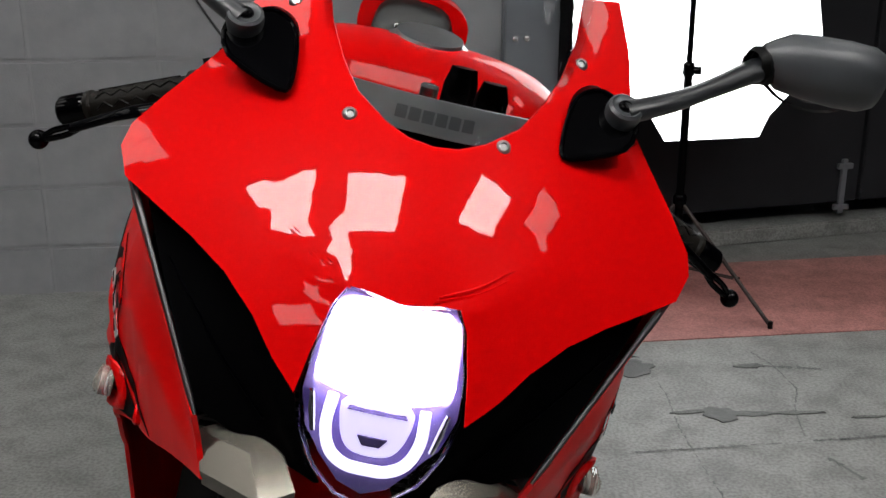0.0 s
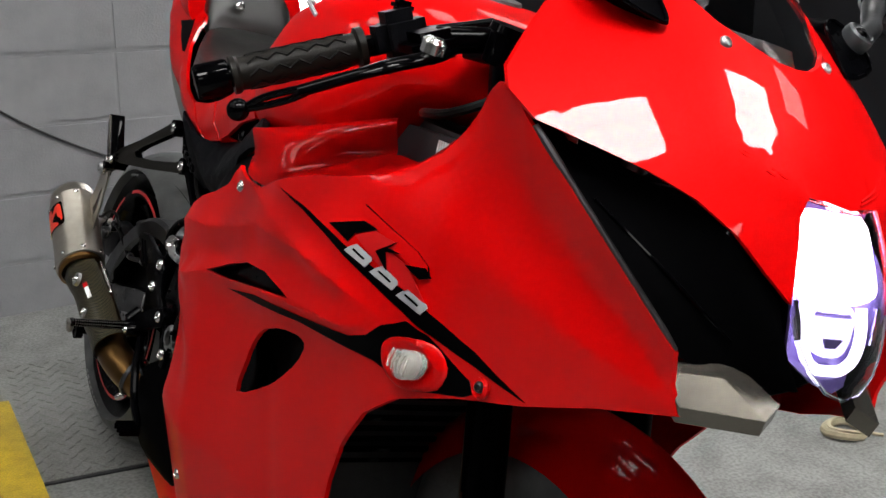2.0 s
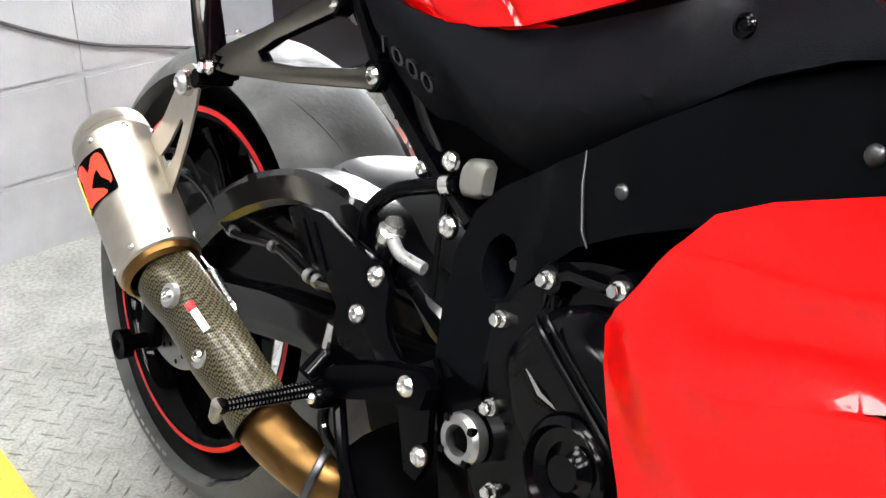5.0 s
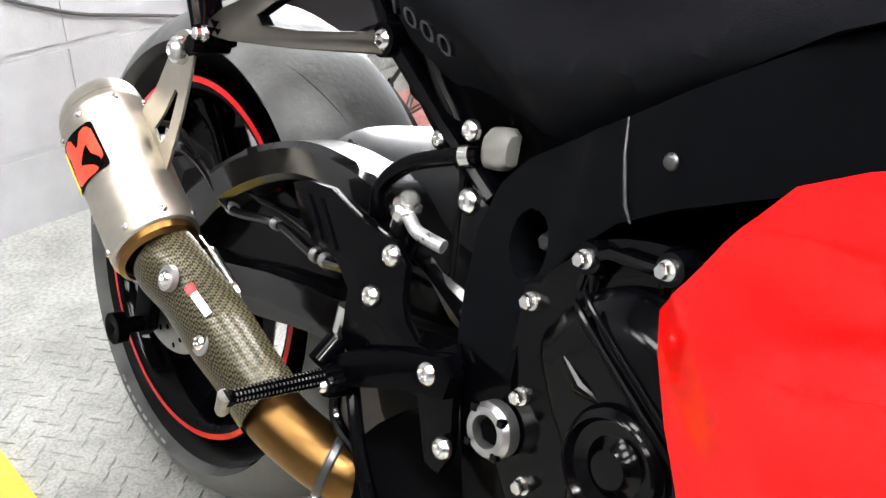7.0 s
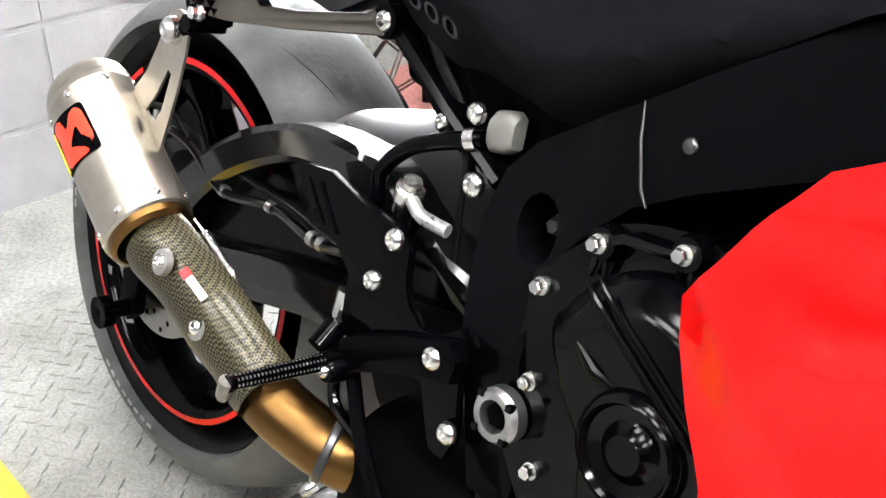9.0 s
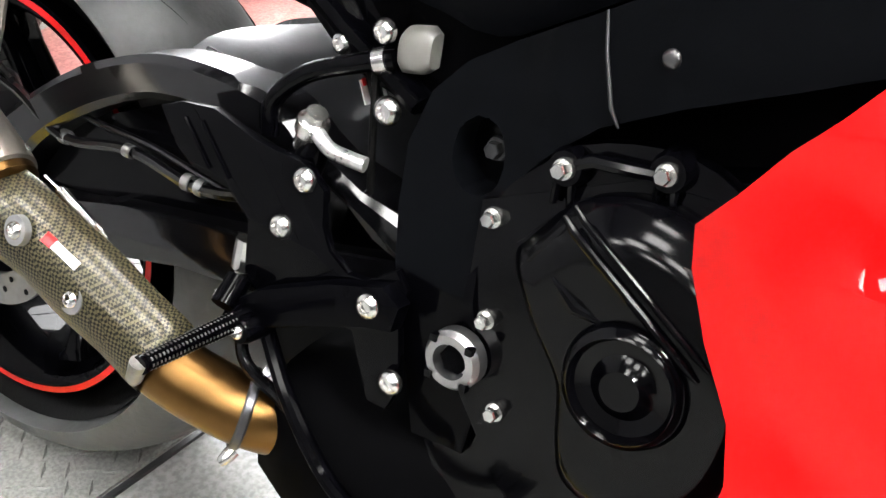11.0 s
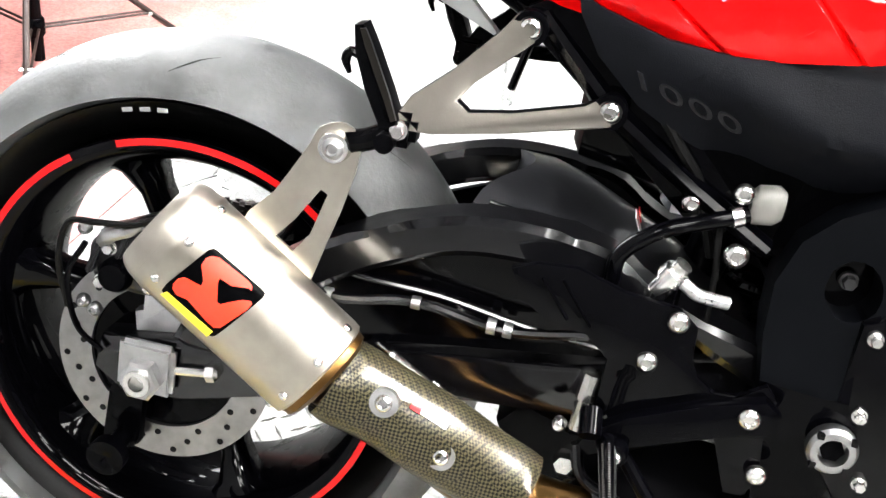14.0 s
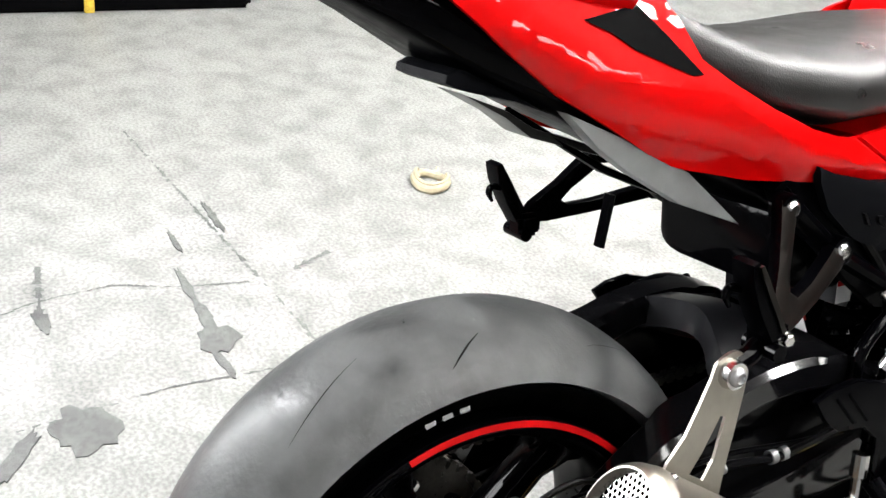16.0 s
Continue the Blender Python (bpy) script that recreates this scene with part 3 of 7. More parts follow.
part("cord", sweep(rounded([(-0.62, -0.012, 1.35), (-0.33, -0.012, 0.86), (-0.22, -0.012, 0.71), (-0.08, -0.014, 0.60), (0.03, -0.014, 0.525), (0.16, -0.016, 0.455), (0.30, -0.016, 0.395), (0.45, -0.02, 0.36), (0.60, -0.05, 0.33)], 5, False), 0.0035, 8), CABLE, wall_cable)

# ceiling lights: three tubes under a white pan
def troffer(x, y, lit):
    t = thing("ceiling_light", "unseen fluorescent ceiling light with three lit diffuser strips", "ceiling light", Matrix.Translation((x, y, CEIL)), "ceiling lights")
    part("pan", box((0, 0, -0.03), (0.66, 0.56, 0.06), 0.008), CEILING_MAT, t)
    for k in (-0.178, 0.0, 0.178):
        part("diffuser", box((0, k, -0.064), (0.62, 0.168, 0.012), 0.003), lit, t, "lit white diffuser strip")
    return t


first = troffer(-0.80, 0.27, FRONT_LIGHT)
for x, y in ((0.10, 0.22), (1.55, 0.50)):
    copy_thing(first, Matrix.Translation((x, y, CEIL)))
# these further lamps are unseen, added to brighten the flanks, wall and floor
first = troffer(-0.9, 1.75, ADDED_LIGHT)
for x, y in ((0.2, 1.75), (1.5, 2.0), (1.9, 3.0), (-1.9, 1.2), (-2.6, 2.9), (2.6, 0.9), (-1.0, -1.4), (0.9, -1.4), (-3.3, 0.4), (-3.4, 1.8), (-2.3, 0.1), (-2.0, 2.2)):
    copy_thing(first, Matrix.Translation((x, y, CEIL)))


# ---- the motorcycle ----
# its own axes: x to its left, y to its rear, z up; the rear axle stands at (0, 0, 0.311)
BIKE = Matrix(((0.9664, -0.0869, 0.2418, -0.3225), (0.0843, 0.9962, 0.0211, 2.4038), (-0.2427, 0.0, 0.9701, 0.003), (0, 0, 0, 1)))
bike = thing("motorcycle", "red faired sport motorcycle leaning on its side stand", "motorcycle", BIKE)


def lerp(x, xs, ys):
    return float(np.interp(x, xs, ys))


def bolt(at, r=0.008, h=0.006, parent=None, mat=None, axis=(-1, 0, 0), name="bolt", socket=True):
    """A button-head screw with a recessed hexagon."""
    at, axis = Vector(at), Vector(axis).normalized()
    prof = [(0, 0), (0, r), (0.35, r), (0.8, r * 0.82), (1.0, r * 0.55)]
    prof += [(0.55, r * 0.45), (0.55, 0)] if socket else [(1.0, 0)]
    return part(name, spun(prof, at - axis * 0.001, at + axis * h, 14), mat or STEEL, parent or bike)


def flange_bolt(at, r=0.009, parent=None, axis=(-1, 0, 0), mat=None):
    """A hexagon head on a washer flange."""
    at, axis = Vector(at), Vector(axis).normalized()
    ob = part("bolt", spun([(0, 0), (0, r), (1, r * 0.9), (1, 0)], at - axis * 0.001, at + axis * 0.003, 16), mat or STEEL, parent or bike)
    part("hex_head", spun([(0, 0), (0, r * 0.72), (0.85, r * 0.72), (1, r * 0.6), (1, 0)], at + axis * 0.003, at + axis * 0.010, 6), mat or STEEL, ob)
    return ob


# --- nose fairing: y as a function of x and z
def nose_y(x, z):
    x, z = abs(x), z - 0.9
    return -1.531 + 0.723 * z + 2.135 * z * z + 2.153 * x * x + 3.461 * x * x * z - 5.873 * x ** 4


def nose_fn(off=0.0):
    def fn(x, z, d):
        y = nose_y(x, z)
        # a shallow brow runs from the headlight outwards
        ax = abs(x)
        if 0.03 < ax < 0.12:
            zb = 0.872 + (ax - 0.04) * 0.55
            y -= 0.006 * math.exp(-((z - zb) / 0.008) ** 2) * min(1, (0.12 - ax) / 0.05)
        k = 1.0 + d * 0.8
        return (x, y - off + d, z)
    return fn


def half(pts):
    """A left-right symmetric outline from its right half, given from the centre top round to the centre bottom."""
    return [(-x, z) for x, z in pts] + [(x, z) for x, z in reversed(pts) if abs(x) > 1e-6]


HEADLIGHT = [(0.0, 0.873), (0.022, 0.876), (0.043, 0.878), (0.052, 0.862), (0.060, 0.828), (0.062, 0.800), (0.054, 0.770), (0.040, 0.748), (0.020, 0.733), (0.0, 0.728)]
nose_half = [(0.0, 0.979), (0.021, 0.981), (0.042, 0.988), (0.070, 1.003), (0.088, 1.022), (0.104, 1.045), (0.117, 1.075), (0.124, 1.112),
             (0.168, 1.116), (0.178, 1.075), (0.180, 1.040), (0.186, 1.010), (0.205, 0.985), (0.232, 0.952), (0.252, 0.925), (0.255, 0.908), (0.242, 0.890),
             (0.206, 0.881), (0.172, 0.872), (0.139, 0.859), (0.110, 0.839), (0.088, 0.816), (0.066, 0.797), (0.061, 0.828), (0.053, 0.862), (0.044, 0.879), (0.022, 0.877), (0.0, 0.874)]
nose = part("nose_fairing", skin(half(nose_half), nose_fn(), 0.005, 0.014), RED, bike, "glossy red nose fairing", 28)

# headlight
head = part("headlight", skin(half(HEADLIGHT), lambda x, z, d: (x, nose_y(x, z) - 0.006 + 0.010 * (abs(x) / 0.06) ** 2 + d, z), 0.003, 0.010), LENS, bike, "lit stacked headlight behind a clear lens", 50)
part("reflector_bowl", skin([(x * 0.97, 0.8 + (z - 0.8) * 0.97) for x, z in half(HEADLIGHT)], lambda x, z, d: (x, nose_y(x, z) + 0.006 + 0.034 * (1 - min(1.0, max(abs(x) / 0.06, abs(z - 0.803) / 0.074)) ** 2) + d, z), 0.003, 0.008), REFLECTOR, head, "violet tinted reflector", 60)
part("high_beam", skin(rounded([(-0.038, 0.868), (0.038, 0.870), (0.050, 0.838), (0.053, 0.812), (0.030, 0.803), (0.0, 0.800), (-0.030, 0.802), (-0.053, 0.810), (-0.050, 0.836)], 3), lambda x, z, d: (x, nose_y(x, z) + 0.012 + d, z), 0.004, 0.012), LED, head, "glaring lit upper beam", 60)
for k in (-1, 1):
    part("light_guide", sweep(rounded([(k * 0.036, nose_y(0.034, 0.80) + 0.016, 0.798), (k * 0.037, nose_y(0.035, 0.775) + 0.016, 0.774), (k * 0.030, nose_y(0.026, 0.755) + 0.016, 0.756), (k * 0.016, nose_y(0.015, 0.747) + 0.016, 0.747), (0.0, nose_y(0.0, 0.745) + 0.016, 0.746)], 4, False), 0.0046, 10), LED_LOW, head, "bright light guide")
part("low_beam", skin(rounded([(-0.024, 0.797), (0.024, 0.797), (0.027, 0.778), (0.018, 0.760), (0.0, 0.756), (-0.018, 0.760), (-0.027, 0.778)], 3), lambda x, z, d: (x, nose_y(x, z) + 0.018 + d, z), 0.004, 0.012), LED_DIM, head, "lit lower beam", 60)

for pts in ([(-0.021, 0.794), (0.021, 0.794), (0.024, 0.789), (-0.024, 0.789)], [(-0.012, 0.772), (0.012, 0.772), (0.006, 0.762), (-0.006, 0.762)]):
    part("lens_facet", skin(pts, lambda x, z, d: (x, nose_y(x, z) + 0.013 + 0.35 * abs(z - 0.778) + d, z), 0.002, 0.02), REFLECTOR, head, "violet reflector edge")
rimline = half(HEADLIGHT)
part("lens_edge", sweep([(x, nose_y(x, z) - 0.004 + 0.010 * (abs(x) / 0.06) ** 2, z) for x, z in rimline + rimline[:1]], 0.0016, 8), LENS, head)
# chrome slivers put in for the glints at the lens sides
for k in (-1, 1):
    part("side_light", sweep([(k * 0.053, nose_y(0.053, 0.800) + 0.010, 0.800), (k * 0.050, nose_y(0.050, 0.785) + 0.010, 0.785), (k * 0.046, nose_y(0.046, 0.770) + 0.010, 0.770)], [0.002, 0.003, 0.002], 8), CHROME, head)

# black ram air intakes beside the headlight, with their pale inner trim
intake_half = [(0.234, 0.886), (0.206, 0.880), (0.172, 0.871), (0.139, 0.858), (0.110, 0.838), (0.088, 0.815), (0.066, 0.796), (0.060, 0.772), (0.048, 0.748), (0.032, 0.728),
               (0.06, 0.722), (0.10, 0.728), (0.140, 0.742), (0.154, 0.768), (0.185, 0.817), (0.214, 0.860)]


def intake_y(x, z):
    """Sinks behind the red edge towards the middle of the opening."""
    edge = abs((z - 0.742) / (0.889 - 0.742) - (abs(x) - 0.14) / 0.10)
    return nose_y(x, z) + 0.012 + 0.030 * max(0.0, 1 - (edge - 0.45) ** 2 / 0.22) + 0.022 * max(0.0, 1 - edge / 0.35)


for k in (-1, 1):
    duct = part("air_intake", skin([(k * x, z) for x, z in intake_half], lambda x, z, d: (x, intake_y(x, z) + d, z), 0.004, 0.012), MATTE_BLACK, bike, "black ram air intake panel", 50)
    part("intake_fold", sweep([(k * 0.19, intake_y(0.19, 0.84) - 0.003, 0.84), (k * 0.13, intake_y(0.13, 0.79) - 0.003, 0.79), (k * 0.085, intake_y(0.085, 0.755) - 0.003, 0.755)], [0.001, 0.002, 0.001], 6), BLACK_GLOSS, duct)
    wing = [(-0.136 * 1.0, -1.523, 0.722), (-0.125, -1.548, 0.700), (-0.072, -1.588, 0.706), (-0.048, -1.578, 0.716), (-0.070, -1.540, 0.738), (-0.098, -1.520, 0.742)]
    bm = bmesh.new()
    top = [bm.verts.new((-k * p[0], p[1], p[2])) for p in wing]
    low = [bm.verts.new((-k * p[0] * 0.97, p[1] + 0.004, p[2] - 0.014)) for p in wing]
    cen = bm.verts.new((k * 0.09, -1.553, 0.727))
    for i in range(6):
        bm.faces.new([top[i], top[(i + 1) % 6], cen])
        bm.faces.new([top[i], low[i], low[(i + 1) % 6], top[(i + 1) % 6]])
    bm.faces.new(low[::-1])
    part("chin_duct", bm, WINGLET, bike, "satin grey duct under the nose", 20)

# screen screws
for x, z in ((-0.072, 0.986), (0.057, 0.989), (0.123, 1.058), (-0.142, 1.051)):
    n = Vector((0, -0.86, 0.5))
    bolt((x, nose_y(x, z), z), 0.0065, 0.003, nose, ALLOY, n, "screw")

for line in ([(-0.098, 0.902), (-0.072, 0.889), (-0.042, 0.8765)], [(-0.094, 0.9035), (-0.066, 0.891), (-0.040, 0.880)], [(0.085, 0.905), (0.057, 0.890), (0.023, 0.880)], [(0.082, 0.9085), (0.055, 0.8935), (0.026, 0.8835)]):
    part("brow_line", sweep(rounded([(x, nose_y(x, z) - 0.0005, z) for x, z in line], 4, False), [0.0006, 0.0014, 0.0019, 0.0019, 0.0019, 0.0019, 0.0018, 0.0014, 0.0008], 6), RED, nose)

# windscreen: bubble behind the cut-out
def screen_fn(x, z, d):
    y = -1.458 + 0.95 * (z - 0.98) + 2.9 * x * x + 0.9 * (z - 0.98) ** 2
    return (x, y + 0.006 + d, z)


screen_half = [(0.0, 0.972), (0.03, 0.974), (0.06, 0.986), (0.09, 1.010), (0.112, 1.045), (0.125, 1.08), (0.132, 1.12), (0.128, 1.17), (0.10, 1.205), (0.05, 1.215), (0.0, 1.217)]
screen = part("windscreen", skin(half(screen_half), screen_fn, 0.003, 0.02), GLASS, bike, "clear bubble windscreen", 60)
part("screen_base_panel", skin([(-0.10, 0.975), (0.10, 0.975), (0.10, 1.004), (-0.10, 1.004)], lambda x, z, d: (x, -1.395 + 0.6 * (z - 0.98) + 2.0 * x * x + d, z), 0.004, 0.02), PANEL_GREY, screen, "grey panel under the screen")
for i, x in enumerate(np.linspace(-0.030, 0.030, 6)):
    part("maker_mark_bar", skin([(x - 0.0052, 0.984), (x + 0.0048, 0.984), (x + 0.0052, 0.9945), (x - 0.0048, 0.9945)], lambda u, z, d: (u, -1.397 + 0.6 * (z - 0.98) + 2.0 * u * u + d, z), 0.001, 0.02), MIRROR_GREY, screen, "dark bar of a maker's mark")


# mirrors
BASE = [(0.131, 1.043), (0.147, 1.043), (0.174, 1.027), (0.165, 1.004), (0.118, 0.989), (0.109, 0.997), (0.113, 1.024), (0.119, 1.036)]


def mirror_set(k):
    base = rounded([(k * x, z) for x, z in BASE], 3)
    m = part("mirror", skin(base, lambda x, z, d: (x, -1.421 + 0.0816 * (abs(x) - 0.114) + 1.011 * (z - 0.991) + d, z), 0.028, 0.02), BLACK_GLOSS, bike, "black fairing mirror on a curved stalk", 40)
    part("raised_edge", sweep([(x, -1.422 + 0.0816 * (abs(x) - 0.114) + 1.011 * (z - 0.991), z) for x, z in base + base[:1]], 0.0022, 8), BLACK_GLOSS, m)
    piv = Vector((k * 0.160, -1.382, 1.032))
    part("pivot", spun([(0, 0), (0, 0.015), (0.6, 0.0165), (0.9, 0.0155), (1, 0.013), (0.9, 0.010), (0.9, 0)], piv + Vector((0, 0.006, -0.008)), piv + Vector((0, -0.006, 0.008)), 24), MIRROR_GREY, m)
    bolt(piv + Vector((0, -0.004, 0.006)), 0.007, 0.004, m, BLACK_GLOSS, (0, -0.6, 0.75))
    part("stalk", sweep(rounded([piv, (k * 0.205, -1.360, 1.049), (k * 0.25, -1.322, 1.067), (k * 0.300, -1.282, 1.091)], 4, False), [0.014, 0.0135, 0.013, 0.0125, 0.012, 0.0115, 0.011, 0.011, 0.0115, 0.012, 0.013, 0.014, 0.015], 14, 0.75), AIRBOX_GREY, m)
    part("stalk_gaiter", spun([(0, 0.014), (0.3, 0.019), (0.5, 0.017), (0.75, 0.020), (1, 0.018)], (k * 0.290, -1.287, 1.093), (k * 0.312, -1.276, 1.097), 16), RUBBER, m)
    bm, rings = bmesh.new(), []
    for s, w, h, yc in ((0.298, 0.011, 0.013, -1.281), (0.308, 0.016, 0.020, -1.281), (0.322, 0.024, 0.028, -1.281), (0.345, 0.028, 0.031, -1.283), (0.378, 0.029, 0.033, -1.284), (0.405, 0.027, 0.032, -1.282), (0.418, 0.022, 0.027, -1.279), (0.425, 0.012, 0.015, -1.275)):
        rings.append([bm.verts.new((k * s, yc + w * (math.cos(a) if math.cos(a) < 0 else 0.55 * math.cos(a)), 1.103 + (s - 0.3) * 0.03 + h * math.sin(a))) for a in np.linspace(0, 2 * math.pi, 20, False)])
    for a, b in zip(rings, rings[1:]):
        for i in range(20):
            bm.faces.new([a[i], a[(i + 1) % 20], b[(i + 1) % 20], b[i]])
    bm.faces.new(rings[0])
    bm.faces.new(rings[-1][::-1])
    part("housing", bm, MIRROR_GREY, m, "charcoal plastic mirror shell", 50)
    rim = bmesh.new()
    for ring in ([0.0, 0.006], [0.006, 0.012]):
        a0 = [rim.verts.new((k * (0.363 + 0.054 * math.cos(a)), -1.2700 + ring[0], 1.097 + 0.033 * math.sin(a))) for a in np.linspace(0, 2 * math.pi, 28, False)]
        a1 = [rim.verts.new((k * (0.363 + 0.055 * math.cos(a)), -1.2700 + ring[1], 1.096 + 0.0345 * math.sin(a))) for a in np.linspace(0, 2 * math.pi, 28, False)]
        for i in range(28):
            rim.faces.new([a0[i], a0[(i + 1) % 28], a1[(i + 1) % 28], a1[i]])
    part("rim", rim, BLACK_GLOSS, m, "black mirror rim", 60)
    gl = bmesh.new()
    gl.faces.new([gl.verts.new((k * (0.362 + 0.048 * math.cos(a)), -1.2655, 1.101 + 0.031 * math.sin(a))) for a in np.linspace(0, 2 * math.pi, 24, False)])
    part("mirror_glass", gl, CHROME, m)
    return m


mirror_set(-1).location.x = -0.016
mirror_set(1)


# --- side fairing: half width as a function of y and z
def near(y, z, line):
    """Signed distance to a line of points: positive above it."""
    best, sign = 9.0, 1.0
    for (a, b), (c, d) in zip(line, line[1:]):
        l2 = (c - a) ** 2 + (d - b) ** 2
        t = min(1, max(0, ((y - a) * (c - a) + (z - b) * (d - b)) / l2))
        u, v = a + t * (c - a), b + t * (d - b)
        q = math.hypot(y - u, z - v)
        if q < best:
            best, sign = q, (1.0 if z > v else -1.0)
    return best * sign


RIDGE_LOW = [(-0.808, 0.584), (-0.829, 0.589), (-0.852, 0.590), (-0.908, 0.609), (-0.993, 0.629), (-1.146, 0.647), (-1.25, 0.657), (-1.30, 0.673)]
RIDGE_MID = [(-0.77, 0.642), (-0.839, 0.657), (-0.905, 0.664), (-1.011, 0.691), (-1.058, 0.706), (-1.163, 0.706), (-1.297, 0.681)]
RIDGE_UP = [(-0.977, 0.748), (-1.064, 0.731), (-1.126, 0.719), (-1.185, 0.706), (-1.299, 0.682)]
CHANNEL_TOP = [(-0.800, 0.609), (-0.826, 0.629), (-0.878, 0.650), (-0.956, 0.673), (-1.02, 0.692)]
REAR_FOLD = [(-0.776, 0.600), (-0.797, 0.572), (-0.825, 0.548), (-0.858, 0.523), (-0.90, 0.500)]
STRIPE_FOLD = [(-1.02, 0.757), (-1.110, 0.7535), (-1.161, 0.747), (-1.211, 0.735), (-1.262, 0.723), (-1.33, 0.704), (-1.39, 0.678)]
CREASE = [(-1.16, 0.795), (-1.245, 0.787), (-1.359, 0.774), (-1.479, 0.737), (-1.545, 0.72)]


CY = [-1.56, -1.5438, -1.5223, -1.4954, -1.4662, -1.4403, -1.412, -1.3782, -1.3407, -1.29, -1.2352]
CX = [0.115, 0.1266, 0.1413, 0.1616, 0.1821, 0.2008, 0.2187, 0.2345, 0.2480, 0.2575, 0.2640]
CZ = [0.690, 0.697, 0.7064, 0.7184, 0.7304, 0.7425, 0.7543, 0.7645, 0.7745, 0.780, 0.785]


def front_hull(y, z):
    """The cheek beside the intake: a crease that runs down to the chin, a hollow above it, a raised lip along the intake."""
    xc, zc = lerp(y, CY, CX), lerp(y, CY, CZ)
    if z < zc:
        return xc - lerp(y, [-1.55, -1.39, -1.338, -1.25], [0.26, 0.22, 0.08, 0.02]) * (zc - z)
    xt, zt = lerp(y, [-1.56, -1.5414, -1.4254, -1.36, -1.30], [0.124, 0.1406, 0.2422, 0.253, 0.252]), lerp(y, [-1.56, -1.5414, -1.4254, -1.36], [0.72, 0.7427, 0.8873, 0.95])
    s = min(1.0, (z - zc) / (zt - zc))
    hollow = lerp(y, [-1.54, -1.48, -1.35, -1.25], [0.002, 0.013, 0.012, 0.0])
    return xc + (xt - xc) * s - hollow * math.sin(math.pi * s ** 0.85) ** 1.5


def hull(y, z):
    w = lerp(y, [-1.36, -1.24], [1, 0])
    return w * front_hull(y, z) + (1 - w) * flank(y, z) if w > 0 else flank(y, z)


def flank(y, z):
    """The folded side, its folds eased a little."""
    return sum(folded(y + a, z + b) for a, b in ((0, 0), (0.003, 0), (-0.003, 0), (0, 0.003), (0, -0.003))) / 5


def folded(y, z):
    b = sum(lerp(y + e, [-1.60, -1.546, -1.43, -1.35, -1.25, -1.11, -0.97, -0.85, -0.78, -0.74, -0.62], [0.10, 0.148, 0.235, 0.243, 0.268, 0.288, 0.280, 0.280, 0.268, 0.253, 0.22]) for e in (-0.03, -0.015, 0.0, 0.015, 0.03)) / 5
    k = lerp(y, [-1.1, -0.9], [0, 1])
    b -= (1 - k) * lerp(z, [0.10, 0.25, 0.45, 0.58, 0.66], [0.16, 0.09, 0.05, 0.022, 0.0]) + k * lerp(z, [0.10, 0.25, 0.40, 0.58], [0.13, 0.06, 0.012, 0.0])
    if y > -1.40:
        b -= lerp(z, [0.80, 0.92], [0.0, 0.05])
    q = near(y, z, RIDGE_LOW)
    fade = lerp(y, [-1.32, -1.27, -0.835, -0.815], [0, 1, 1, 0])
    if -1.02 < y < -0.795:
        # channel that leads back from the vent, and the folded rear edge below it
        top, low = -near(y, z, CHANNEL_TOP), q
        if top > 0 and low > 0:
            s = top / (top + low)
            b -= 0.006 * min(s / 0.62, (1 - s) / 0.38) * lerp(y, [-1.02, -0.93, -0.86, -0.80], [0.0, 0.8, 1.0, 0.0])
    if y > -0.90:
        behind = -near(y, z, REAR_FOLD)
        if behind > 0:
            b -= 0.30 * min(behind, 0.035) * lerp(z, [0.42, 0.50], [0.0, 1.0]) * lerp(y, [-0.90, -0.86], [0.0, 1.0])
    if q > 0:
        b += fade * 0.007 * (1 - min(1.0, q / 0.04)) ** 2
    else:
        b += fade * (0.007 - 0.010 * (1 - (1 - min(1.0, -q / 0.04)) ** 2)) * lerp(q, [-0.11, -0.05], [0.0, 1.0])
    q = near(y, z, RIDGE_MID)
    b += 0.007 * (1 - min(1.0, abs(q) / (0.045 if q > 0 else 0.03))) ** 2 * lerp(y, [-1.30, -1.2, -0.8, -0.74], [0, 1, 1, 0.3])
    q = near(y, z, RIDGE_UP)
    if abs(q) < 0.08 and y > -1.31:
        b += 0.006 * (1 - min(1.0, abs(q) / 0.03)) ** 2
    q = near(y, z, STRIPE_FOLD)
    if abs(q) < 0.045:
        b += 0.0075 * (1 - abs(q) / (0.045 if q > 0 else 0.028) if abs(q) < (0.045 if q > 0 else 0.028) else 0.0) * lerp(y, [-1.10, -1.04], [1, 0])
    q = near(y, z, CREASE)
    if q > 0 and y < -1.15:
        b -= 0.010 * (1 - (1 - min(1.0, q / 0.06)) ** 2) * max(0.0, 1 - q / 0.2) * lerp(y, [-1.56, -1.48, -1.25, -1.17], [0.2, 1, 1, 0])
    return b


def side_fn(k=-1, off=0.0):
    return lambda y, z, d: (k * (hull(y, z) + off - d), y, z)


